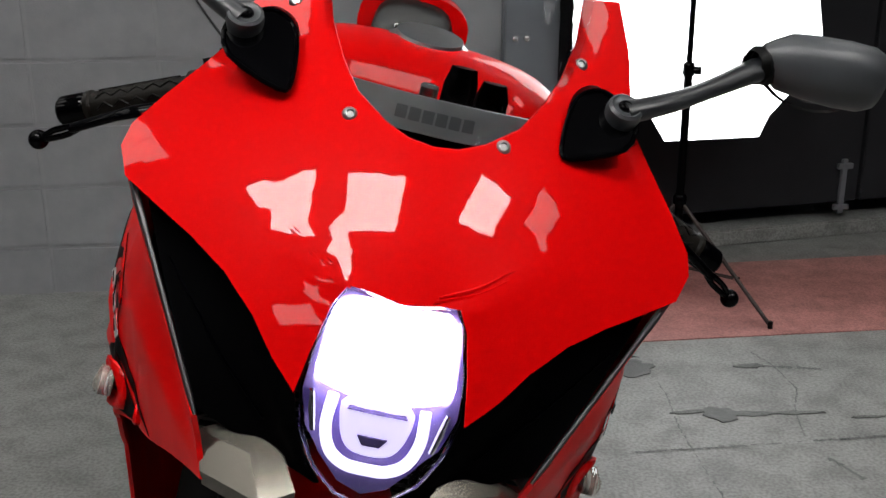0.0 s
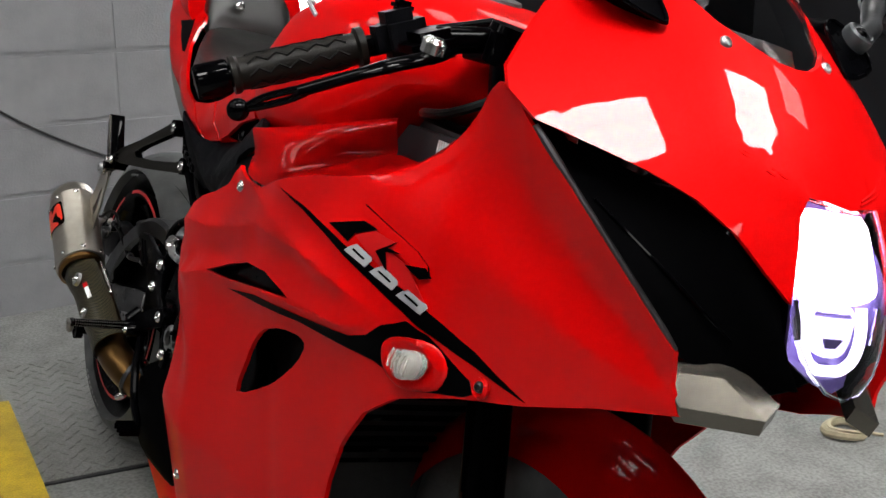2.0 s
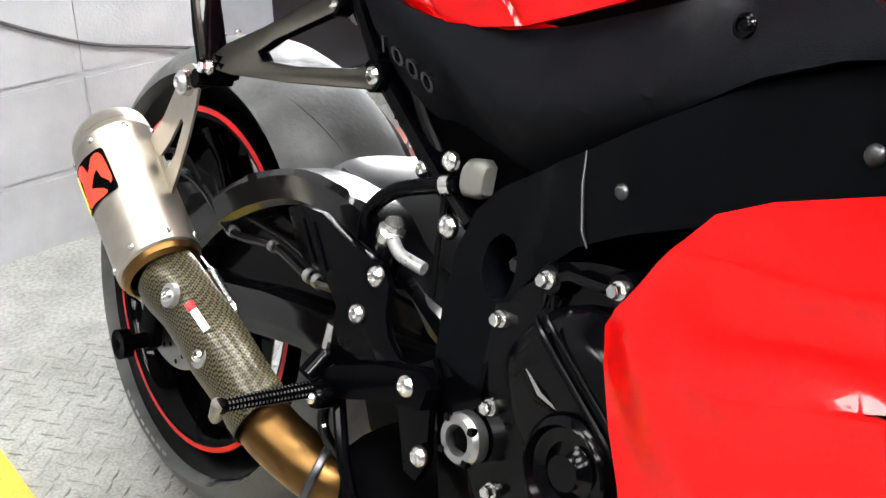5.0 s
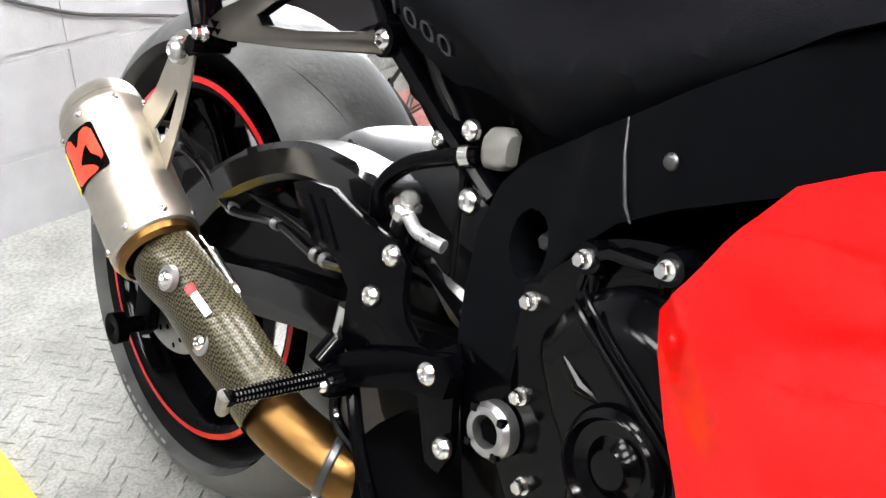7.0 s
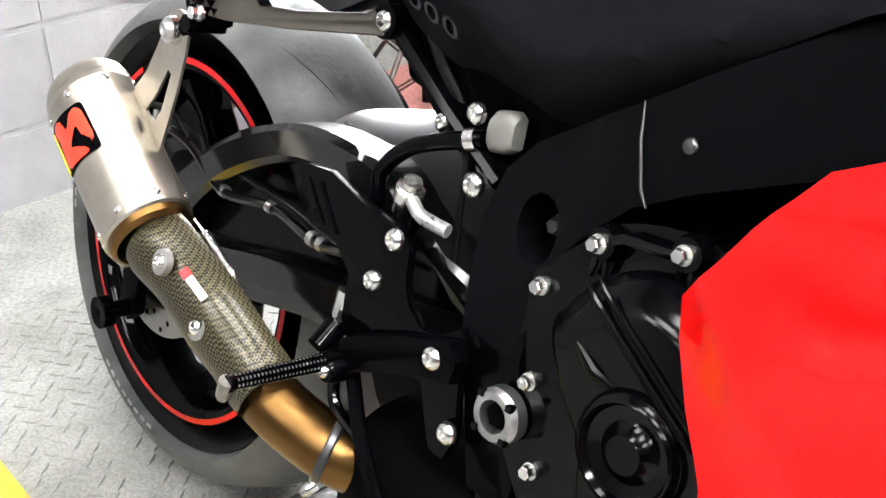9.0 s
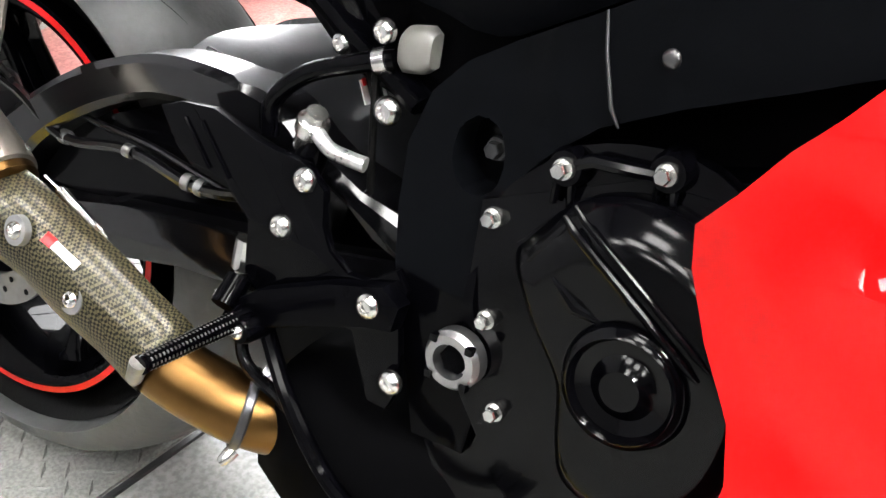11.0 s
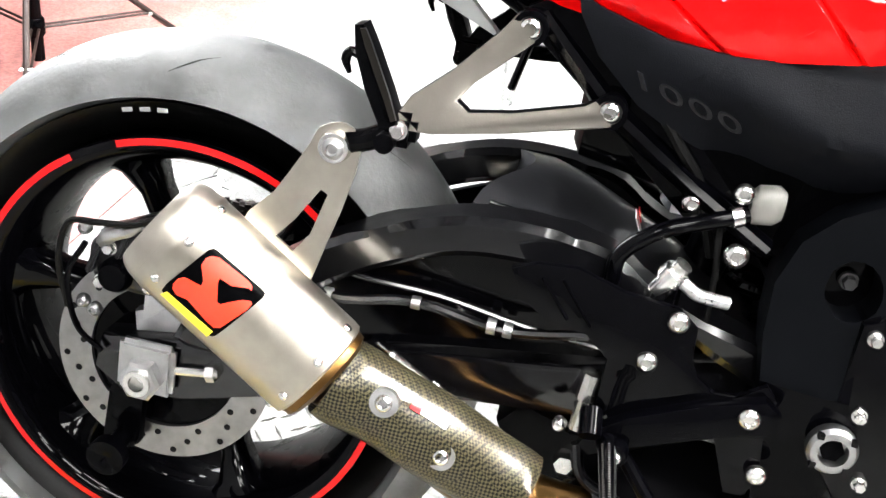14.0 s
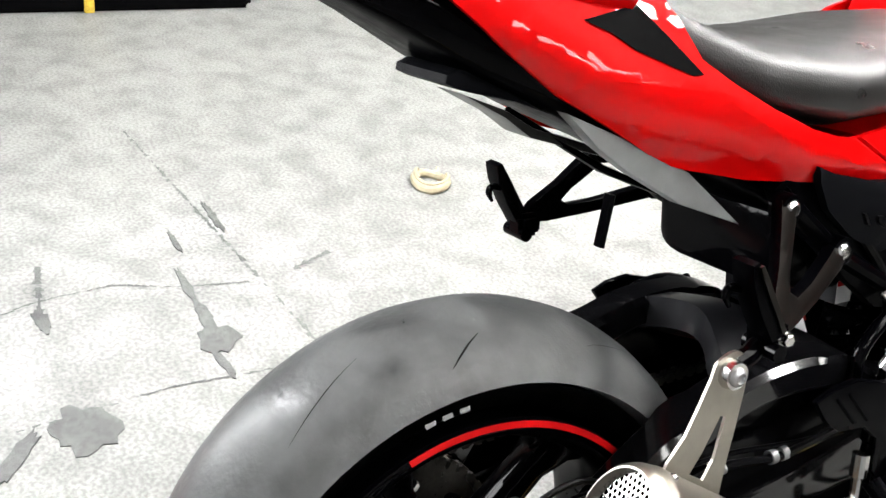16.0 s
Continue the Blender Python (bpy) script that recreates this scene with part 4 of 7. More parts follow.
SIDE = [(-1.4254, 0.8873), (-1.4641, 0.8391), (-1.5027, 0.7909), (-1.5414, 0.7427), (-1.5395, 0.716), (-1.5470, 0.692), (-1.4877, 0.6736), (-1.4323, 0.6519), (-1.3744, 0.635), (-1.3245, 0.614), (-1.2804, 0.5816), (-1.242, 0.53),
        (-1.223, 0.485), (-1.20, 0.40), (-1.16, 0.30), (-1.08, 0.21), (-0.95, 0.155), (-0.80, 0.16), (-0.69, 0.20), (-0.68, 0.25), (-0.72, 0.31), (-0.7794, 0.385), (-0.8024, 0.43), (-0.8046, 0.460), (-0.7966, 0.4907), (-0.7742, 0.5259), (-0.758, 0.5605), (-0.7549, 0.5837), (-0.7754, 0.6099), (-0.7939, 0.6368), (-0.8114, 0.6569), (-0.8250, 0.675), (-0.8549, 0.6907), (-0.9039, 0.7088), (-0.9328, 0.7225), (-0.9400, 0.7297), (-0.9480, 0.7412), (-0.967, 0.752),
        (-1.000, 0.742), (-1.043, 0.741), (-1.111, 0.766), (-1.160, 0.782), (-1.207, 0.791), (-1.248, 0.803), (-1.2818, 0.8204), (-1.309, 0.8391), (-1.3307, 0.8635), (-1.3560, 0.8915), (-1.3690, 0.905), (-1.3800, 0.912), (-1.400, 0.908)]
VENT_UP = [(-0.925, 0.616), (-0.985, 0.640), (-1.043, 0.658), (-1.10, 0.664), (-1.146, 0.657), (-1.158, 0.653), (-1.085, 0.641), (-0.985, 0.622)]
SCOOP = rounded([(-1.021, 0.500), (-1.037, 0.538), (-1.056, 0.573), (-1.085, 0.597), (-1.136, 0.613), (-1.168, 0.615), (-1.172, 0.605), (-1.149, 0.577), (-1.107, 0.543), (-1.058, 0.515)], 2)


def side_panel(k):
    s = part("side_fairing", skin(SIDE, side_fn(k), 0.005, 0.008, (VENT_UP, SCOOP), (RIDGE_LOW, RIDGE_MID, RIDGE_UP, CHANNEL_TOP, REAR_FOLD, STRIPE_FOLD)), RED, bike, "glossy red side fairing with black graphics", 30)
    for hole, deep in ((VENT_UP, 0.014), (SCOOP, 0.045)):
        grown = [(np.mean([p[0] for p in hole]) + (y - np.mean([p[0] for p in hole])) * 1.06, np.mean([p[1] for p in hole]) + (z - np.mean([p[1] for p in hole])) * 1.10) for y, z in hole]
        part("vent_liner", skin(grown, side_fn(k, -deep), 0.004, 0.03), BLACK_GLOSS, s, "black vent recess")
    part("edge_trim", sweep(rounded([(k * (hull(y, z) - 0.004), y - 0.001, z) for y, z in ((-1.4270, 0.8850), (-1.4641, 0.8385), (-1.5027, 0.7903), (-1.5400, 0.7440))], 4, False), [0.0030, 0.0036, 0.0036] + [0.0028] * 9 + [0.0016], 8), DARK_STEEL, s, "dark grey edge trim")
    # black graphics
    upper = [(-1.110, 0.7555), (-1.161, 0.749), (-1.211, 0.738), (-1.262, 0.726), (-1.3322, 0.7103), (-1.3889, 0.6839), (-1.4366, 0.6566), (-1.3904, 0.6705), (-1.3296, 0.697), (-1.261, 0.720), (-1.211, 0.731), (-1.161, 0.745)]
    part("stripe", skin(upper, side_fn(k, 0.0012), 0.0008, 0.010), DECAL_BLACK, s, "black stripe graphic")
    lower = [(-0.985, 0.611), (-1.078, 0.631), (-1.117, 0.635), (-1.201, 0.644), (-1.2606, 0.6505), (-1.2843, 0.6598), (-1.3002, 0.6746), (-1.3264, 0.688), (-1.3499, 0.6829), (-1.387, 0.656), (-1.3897, 0.6446), (-1.3825, 0.6396), (-1.3443, 0.6292), (-1.293, 0.638), (-1.240, 0.636), (-1.175, 0.634), (-1.078, 0.622)]
    part("stripe", skin(lower, side_fn(k, 0.0012), 0.0008, 0.010), DECAL_BLACK, s, "black stripe graphic")
    badge = [(-1.207, 0.745), (-1.252, 0.759), (-1.271, 0.756), (-1.246, 0.745), (-1.241, 0.736)]
    part("badge_shape", skin(badge, side_fn(k, 0.0018), 0.0008, 0.010), DECAL_BLACK, s, "black badge shape")
    red_mark = [(-1.246, 0.774), (-1.285, 0.7625), (-1.325, 0.751), (-1.341, 0.742), (-1.343, 0.735), (-1.330, 0.7335), (-1.300, 0.7425), (-1.272, 0.755)]
    for poly, up in (([(-1.248, 0.744), (-1.269, 0.754), (-1.299, 0.751), (-1.281, 0.738), (-1.297, 0.727), (-1.313, 0.715), (-1.274, 0.731)], 0.0024), ([(-1.291, 0.742), (-1.318, 0.736), (-1.338, 0.718), (-1.346, 0.709), (-1.313, 0.717), (-1.297, 0.727)], 0.0028)):
        part("badge_shape", skin(poly, side_fn(k, up), 0.0008, 0.010), DECAL_RED, s, "bright red badge shape")
    for poly in ([(-1.301, 0.753), (-1.279, 0.738), (-1.297, 0.725), (-1.2905, 0.7405), (-1.310, 0.744), (-1.292, 0.7445)], [(-1.316, 0.7365), (-1.341, 0.741), (-1.348, 0.734), (-1.336, 0.729), (-1.325, 0.7325)]):
        part("badge_stroke", skin(poly, side_fn(k, 0.0044), 0.0008, 0.010), DECAL_BLACK, s, "black badge stroke")
    part("badge_outline", skin(red_mark, side_fn(k, 0.0012), 0.0008, 0.010), DECAL_BLACK, s, "thin black badge outline")
    part("badge_shape", skin([(-1.300 + (y + 1.300) * 0.965, 0.7525 + (z - 0.7525) * 0.93) for y, z in red_mark], side_fn(k, 0.0020), 0.0008, 0.010), RED, s, "bright red badge shape")
    for y0, z0 in ((-1.243, 0.7315), (-1.279, 0.7215), (-1.314, 0.7110)):
        letter = [(y0 + 0.001, z0 - 0.004), (y0 - 0.005, z0 + 0.002), (y0 - 0.011, z0 + 0.0055), (y0 - 0.032, z0 - 0.001), (y0 - 0.0335, z0 - 0.004), (y0 - 0.028, z0 - 0.0115)]
        part("badge_slot", skin([(y0 - 0.009, z0 - 0.0005), (y0 - 0.010, z0 + 0.001), (y0 - 0.026, z0 - 0.004), (y0 - 0.025, z0 - 0.0055)], side_fn(k, 0.0040), 0.0008, 0.010), DECAL_BLACK, s)
        part("badge_bar", skin(letter, side_fn(k, 0.0030), 0.0008, 0.010), DECAL_SILVER, s, "silver badge bar")
    # indicator in its red dish
    iy, iz = -1.338, 0.654
    ix = hull(iy, iz)
    lens_line = rounded([(-1.318, 0.652), (-1.323, 0.661), (-1.338, 0.665), (-1.353, 0.667), (-1.361, 0.657), (-1.355, 0.644), (-1.340, 0.639), (-1.322, 0.640)], 2)
    dish_line = rounded([(-1.304, 0.643), (-1.310, 0.662), (-1.326, 0.673), (-1.355, 0.677), (-1.369, 0.661), (-1.362, 0.637), (-1.338, 0.629), (-1.314, 0.631)], 3)
    ind = part("indicator", skin(dish_line, lambda y, z, d: (k * (hull(y, z) + 0.007 * math.exp(-((math.hypot(y + 1.338, (z - 0.653) * 1.25) - 0.026) / 0.007) ** 2) + 0.001 - d), y, z), 0.004, 0.006), RED, s, "flush clear indicator in a red surround", 60)
    bm = skin(lens_line, lambda y, z, d: (k * (ix + 0.016 - 14 * (y + 1.339) ** 2 - 18 * (z - 0.653) ** 2 - d), y, z), 0.012, 0.006)
    part("lens", bm, INDICATOR_LENS, ind, "clear ribbed lens")
    part("reflector", skin(lens_line, lambda y, z, d: (k * (ix + 0.004 - d), y, z), 0.002, 0.02), DECAL_WHITE, ind)
    for j in range(5):
        part("lens_rib", sweep([(k * (ix + 0.0145), iy + 0.014 - 0.007 * j, iz - 0.009), (k * (ix + 0.0162), iy + 0.012 - 0.007 * j, iz), (k * (ix + 0.0145), iy + 0.010 - 0.007 * j, iz + 0.009)], 0.0012, 6), INDICATOR_LENS, ind)
    part("bolt_cup", spun([(0, 0.009), (0.6, 0.011), (1, 0.009), (0.6, 0.007)], (k * (hull(-1.396, 0.6544) - 0.006), -1.396, 0.6544), (k * (hull(-1.396, 0.6544) + 0.003), -1.396, 0.6544), 20), RED, s)
    bolt((k * hull(-1.396, 0.6544), -1.396, 0.6544), 0.0055, 0.004, s, DARK_STEEL, (k, -0.4, 0))
    bolt((k * hull(-0.979, 0.732), -0.979, 0.730), 0.0075, 0.004, s, STEEL, (k, 0.1, 0.2))
    bolt((k * hull(-0.86, 0.321), -0.86, 0.321), 0.0075, 0.004, s, STEEL, (k, 0, 0))
    return s


side_panel(-1)
side_panel(1)
# inner black liner that closes the nose and cockpit
part("cockpit_liner", skin([(-1.52, 0.74), (-1.50, 0.80), (-1.43, 0.88), (-1.36, 0.93), (-1.33, 0.93), (-1.30, 0.84), (-1.20, 0.78), (-1.06, 0.73), (-1.0, 0.60), (-1.1, 0.50), (-1.25, 0.58), (-1.42, 0.67)],
                           lambda y, z, d: (-(hull(y, z) - 0.03 - d), y, z), 0.004, 0.03), BLACK_METAL, bike, "black inner cockpit liner")
part("cockpit_liner", skin([(-1.52, 0.74), (-1.50, 0.80), (-1.43, 0.88), (-1.36, 0.93), (-1.33, 0.93), (-1.30, 0.84), (-1.20, 0.78), (-1.06, 0.73), (-1.0, 0.60), (-1.1, 0.50), (-1.25, 0.58), (-1.42, 0.67)],
                           lambda y, z, d: ((hull(y, z) - 0.03 - d), y, z), 0.004, 0.03), BLACK_METAL, bike, "black inner cockpit liner")
part("lamp_bracket", box((0, -1.42, 0.83), (0.36, 0.10, 0.10), 0.02), BLACK_METAL, bike, "black inner nose bracket")

# belly pan end
part("belly_pan", plate([(-0.495, 0.195), (-0.52, 0.235), (-0.55, 0.255), (-0.60, 0.240), (-0.72, 0.21), (-0.95, 0.14), (-0.80, 0.11), (-0.60, 0.125), (-0.47, 0.172)], -0.15, 0.15, 0.012), RED, bike, "red belly pan")

bolt((-0.152, -0.515, 0.228), 0.008, 0.004, bike, STEEL)

# --- fuel tank and its side cover
tank = part("fuel_tank", loft([(-1.145, 0, 0.04, 0.880, 0.900), (-1.13, 0, 0.09, 0.868, 0.928), (-1.08, 0, 0.135, 0.858, 0.972), (-1.045, 0, 0.158, 0.848, 0.990), (-1.0, 0, 0.180, 0.800, 1.0), (-0.97, 0, 0.193, 0.760, 1.005), (-0.90, 0, 0.213, 0.745, 1.000), (-0.84, 0, 0.218, 0.747, 0.975), (-0.77, 0, 0.205, 0.750, 0.925), (-0.71, 0, 0.172, 0.750, 0.868), (-0.66, 0, 0.12, 0.785, 0.83), (-0.645, 0, 0.07, 0.790, 0.815)], 40, 3.1), RED, bike, "glossy red fuel tank", 60)
part("filler_cap", spun([(0, 0.05), (0.4, 0.052), (0.6, 0.045), (1, 0.043), (1, 0.0)], (0, -0.95, 0.995), (0, -0.953, 1.012), 32), ALLOY, tank, "silver filler cap")
for s in (-1, 1):
    for a, b in ((0.0, 0.0), (0.012, -0.014)):
        part("maker_mark_bar", box((s * 0.206, -0.885 - a, 0.957 + b), (0.004, 0.030, 0.008), 0.0015, Matrix.Rotation(radians(s * 16), 3, "Y") @ Matrix.Rotation(radians(35), 3, "X")), DECAL_SILVER, tank, "silver maker's mark bar")


def ruled(low, high, n=8, bulge=0.0, thick=0.004, flare=0.0):
    """A shell between two lines of as many points, bowed outwards by bulge, hollow below and rolled over above by flare."""
    low, high = rounded(low, 3, False), rounded(high, 3, False)
    bm, rows = bmesh.new(), []
    for p, q in zip(low, high):
        p, q = Vector(p), Vector(q)
        row = []
        for j in range(n + 1):
            t = j / n
            c = p.lerp(q, t)
            c += Vector((math.copysign(1, c.x) * 0.6, -0.3, 0.7)) * (bulge * math.sin(math.pi * t) - flare * math.sin(2 * math.pi * t))
            row.append(bm.verts.new(c))
        rows.append(row)
    for a, b in zip(rows, rows[1:]):
        for j in range(n):
            bm.faces.new([a[j], a[j + 1], b[j + 1], b[j]])
    bmesh.ops.solidify(bm, geom=bm.faces[:], thickness=thick)
    return bm


for k in (-1, 1):
    low = [(0.250, -0.915, 0.757), (0.271, -0.965, 0.742), (0.272, -1.031, 0.742), (0.250, -1.040, 0.756), (0.220, -1.054, 0.772), (0.185, -1.065, 0.786), (0.150, -1.075, 0.803)]
    high = [(0.242, -0.890, 0.789), (0.237, -0.930, 0.797), (0.226, -0.965, 0.806), (0.210, -0.995, 0.816), (0.195, -1.015, 0.824), (0.178, -1.030, 0.832), (0.143, -1.053, 0.845)]
    part("tank_side_cover", ruled([(k * x, y, z) for x, y, z in low], [(k * x, y, z) for x, y, z in high], 16, 0.003, 0.004, 0.0075), RED, bike, "glossy red tank side cover", 50)
    inner = [(0.252, -1.038, 0.756), (0.205, -1.060, 0.780), (0.163, -1.084, 0.806), (0.172, -1.160, 0.811), (0.198, -1.232, 0.820), (0.208, -1.275, 0.838), (0.215, -1.312, 0.864)]
    outer = [(-1.043, 0.741), (-1.111, 0.766), (-1.160, 0.782), (-1.207, 0.791), (-1.248, 0.803), (-1.2818, 0.8204), (-1.309, 0.8391)]
    part("fairing_lip", ruled([(k * (hull(y, z) - 0.001), y, z) for y, z in outer], [(k * x, y, z) for x, y, z in inner], 6, 0.004), RED, bike, "red inner edge of the side fairing", 50)

part("seat_surround", box((0.0, -0.575, 0.722), (0.272, 0.26, 0.036), 0.012), RED, bike, "red deck under the seat nose", 40)

# airbox with its label, seen behind the cockpit edge
airbox = part("airbox", box((0.0, -1.115, 0.79), (0.228, 0.27, 0.12), 0.012), AIRBOX_GREY, bike, "dark grey airbox")
for i in range(5):
    part("label_bar", box((-0.1143, -1.100 - 0.0048 * i, 0.824), (0.0012, 0.0030, 0.017), 0), DECAL_WHITE, airbox, "pale bar of a warning label")

# --- handlebars, forks and controls
for k in (-1, 1):
    end, inner = Vector((k * 0.383, -1.087, 0.846)), Vector((k * 0.215, -1.128, 0.925))
    ax = (end - inner).normalized()
    bar = part("handlebar", sweep([end, inner, (k * 0.115, -1.155, 0.962)], 0.011, 14), BLACK_METAL, bike, "black clip-on handlebar")
    grip = part("grip", spun([(0, 0.012), (0.0, 0.019), (0.04, 0.019), (0.06, 0.0165), (0.5, 0.0172), (0.93, 0.0165), (0.95, 0.021), (1, 0.021), (1, 0.012)], end - ax * 0.024, inner + ax * 0.03, 24), GRIP_RUBBER, bar, "black ribbed rubber grip")
    gu = ax.cross(Vector((0, 0, 1))).normalized()
    gv = ax.cross(gu)
    for j in range(8):
        zig = []
        for i, t in enumerate(np.linspace(0.12, 0.86, 11)):
            a = radians(45 * j + (11 if i % 2 else -11))
            zig.append((end - ax * 0.024).lerp(inner + ax * 0.03, t) + 0.0170 * (math.cos(a) * gu + math.sin(a) * gv))
        part("grip_rib", sweep(zig, 0.0014, 6), RUBBER, grip)
    part("bar_end", spun([(0, 0), (0, 0.0165), (0.1, 0.018), (0.9, 0.018), (1, 0.0155), (1, 0)], end - ax * 0.022, end + ax * 0.012, 24), BLACK_GLOSS, bar, "black bar end weight")
    part("switch_box", box(inner + Vector((k * 0.0, -0.012, 0.008)), (0.052, 0.052, 0.050), 0.012, ax.to_track_quat("X", "Z").to_matrix()), GREY_PLASTIC, bar, "black switch housing")
    part("switch_button", box(inner + Vector((k * 0.0, -0.006, 0.036)), (0.022, 0.018, 0.012), 0.004), BLACK_GLOSS, bar)
    piv = Vector((k * 0.235, -1.245, 0.918))
    lev = part("brake_lever" if k < 0 else "clutch_lever", sweep(rounded([(k * 0.205, -1.225, 0.930), piv, (k * 0.285, -1.252, 0.899), (k * 0.345, -1.219, 0.862)], 4, False), [0.011] * 5 + [0.0095] * 4 + [0.008] * 4, 12, 0.6), BLACK_GLOSS, bar, "black folding lever with a ball end")
    for s in (-1, 1):
        part("lever_fork", sweep(rounded([(k * 0.340, -1.222, 0.864 + s * 0.002), (k * 0.352, -1.214, 0.856 + s * 0.0042), (k * 0.370, -1.202, 0.845 + s * 0.0040), (k * 0.384, -1.190, 0.834)], 3, False), 0.0034, 8), BLACK_GLOSS, lev)
    ball = bmesh.new()
    bmesh.ops.create_uvsphere(ball, u_segments=18, v_segments=12, radius=0.0105, matrix=Matrix.Translation((k * 0.386, -1.189, 0.833)))
    part("ball_end", ball, BLACK_GLOSS, lev)
    part("pivot_cap", spun([(0, 0), (0, 0.012), (0.7, 0.012), (1, 0.008), (1, 0)], piv + Vector((0, 0, 0.004)), piv + Vector((0, -0.003, 0.018)), 18), STEEL, lev)
    part("lever_perch", box((k * 0.215, -1.205, 0.930), (0.05, 0.07, 0.028), 0.01, ax.to_track_quat("X", "Z").to_matrix()), BLACK_METAL, bar, "black lever perch")
    part("master_cylinder", spun([(0, 0), (0, 0.013), (0.8, 0.013), (1, 0.009), (1, 0)], (k * 0.215, -1.215, 0.935), (k * 0.130, -1.245, 0.955), 18), BLACK_METAL, bar)
    part("reservoir", spun([(0, 0.0), (0, 0.019), (0.75, 0.020), (0.8, 0.023), (1, 0.022), (1, 0)], (k * 0.165, -1.255, 0.925), (k * 0.163, -1.262, 0.962), 20), BLACK_METAL, bar, "black fluid reservoir")
    part("brake_hose", sweep(rounded([(k * 0.15, -1.25, 0.93), (k * 0.17, -1.28, 0.90), (k * 0.21, -1.26, 0.872), (k * 0.19, -1.18, 0.862), (k * 0.12, -1.16, 0.85)], 5, False), 0.005, 8), RUBBER, bar)
    fork = part("fork_leg", sweep([(k * 0.098, -1.178, 0.945), (k * 0.098, -1.225, 0.80), (k * 0.098, -1.345, 0.36)], [0.026, 0.026, 0.021], 18), BLACK_METAL, bike, "black front fork leg")
    part("fork_slider", sweep([(k * 0.098, -1.27, 0.62), (k * 0.098, -1.355, 0.315)], [0.021, 0.024], 18), PIPE_GOLD, fork, "gold fork tube")
    part("fork_cap", spun([(0, 0), (0, 0.020), (0.5, 0.020), (0.55, 0.013), (0.95, 0.013), (1, 0.010), (1, 0)], (k * 0.098, -1.178, 0.944), (k * 0.098, -1.172, 0.962), 8), BLACK_GLOSS, fork, "black fork cap")
yoke = part("top_yoke", merge(plate([(-1.12, 0.925), (-1.20, 0.928), (-1.20, 0.948), (-1.12, 0.945)], -0.125, 0.125, 0.006)), BLACK_METAL, bike, "black top yoke")
part("steering_nut", spun([(0, 0), (0, 0.019), (0.7, 0.019), (1, 0.014), (1, 0)], (0.035, -1.156, 0.940), (0.035, -1.154, 1.008), 6), BLACK_GLOSS, yoke)
part("adjuster_knob", spun([(0, 0), (0, 0.015), (0.3, 0.018), (0.75, 0.018), (1, 0.013), (1, 0)], (0.068, -1.193, 0.940), (0.067, -1.191, 1.004), 8), BLACK_GLOSS, yoke)
part("instrument_panel", box((0, -1.28, 0.90), (0.15, 0.02, 0.06), 0.008, Matrix.Rotation(radians(-35), 3, "X")), BLACK_GLOSS, bike, "dark instrument panel")
part("key_lock", spun([(0, 0), (0, 0.014), (0.6, 0.014), (0.7, 0.010), (1, 0.010), (1, 0)], (0.0, -1.20, 0.95), (0.0, -1.205, 0.988), 16), STEEL, yoke)
part("hose_union", spun([(0, 0.004), (0.2, 0.007), (0.5, 0.007), (0.55, 0.005), (1, 0.005)], (-0.165, -1.30, 0.905), (-0.145, -1.262, 0.925), 10), STEEL, bike)
part("tie_clip", box((-0.15, -1.235, 0.86), (0.004, 0.004, 0.022), 0.001), CORD, bike)

# --- front wheel and mudguard
FA = (0.0, -1.352, 0.292)
fw = part("front_wheel", lathe([(-0.048, 0.205), (-0.056, 0.209), (-0.050, 0.196), (-0.03, 0.186), (0, 0.18), (0.03, 0.186), (0.05, 0.196), (0.056, 0.209), (0.048, 0.205), (0.03, 0.20), (-0.03, 0.20)], FA, 56, True), BLACK_GLOSS, bike, "black front wheel rim")
part("tyre", lathe([(-0.048, 0.206), (-0.058, 0.222), (-0.060, 0.245), (-0.052, 0.268), (-0.036, 0.284), (-0.015, 0.291), (0.015, 0.291), (0.036, 0.284), (0.052, 0.268), (0.060, 0.245), (0.058, 0.222), (0.048, 0.206)], FA, 72, True), TREAD, fw, "worn front tyre")
for i in range(6):
    a = 2 * math.pi * i / 6
    part("spoke", sweep([(0.012, FA[1] + 0.03 * math.cos(a), FA[2] + 0.03 * math.sin(a)), (0.012, FA[1] + 0.19 * math.cos(a), FA[2] + 0.19 * math.sin(a))], [0.016, 0.011], 8), BLACK_GLOSS, fw)
for k in (-1, 1):
    part("brake_disc", lathe([(k * 0.072, 0.105), (k * 0.072, 0.150), (k * 0.077, 0.150), (k * 0.077, 0.105)], FA, 56, True), DISC_STEEL, fw)
bm, rings = bmesh.new(), []
for a in np.linspace(radians(28), radians(168), 26):
    ring = []
    for s in np.linspace(-1, 1, 11):
        w = 0.068 * s
        r = 0.318 - 0.060 * abs(s) ** 3
        ring.append(bm.verts.new((w, FA[1] - r * math.cos(a), FA[2] + r * math.sin(a))))
    rings.append(ring)
for a, b in zip(rings, rings[1:]):
    for i in range(10):
        bm.faces.new([a[i], a[i + 1], b[i + 1], b[i]])
bmesh.ops.solidify(bm, geom=bm.faces[:], thickness=0.004)
part("front_mudguard", bm, RED, bike, "glossy red front mudguard", 45)

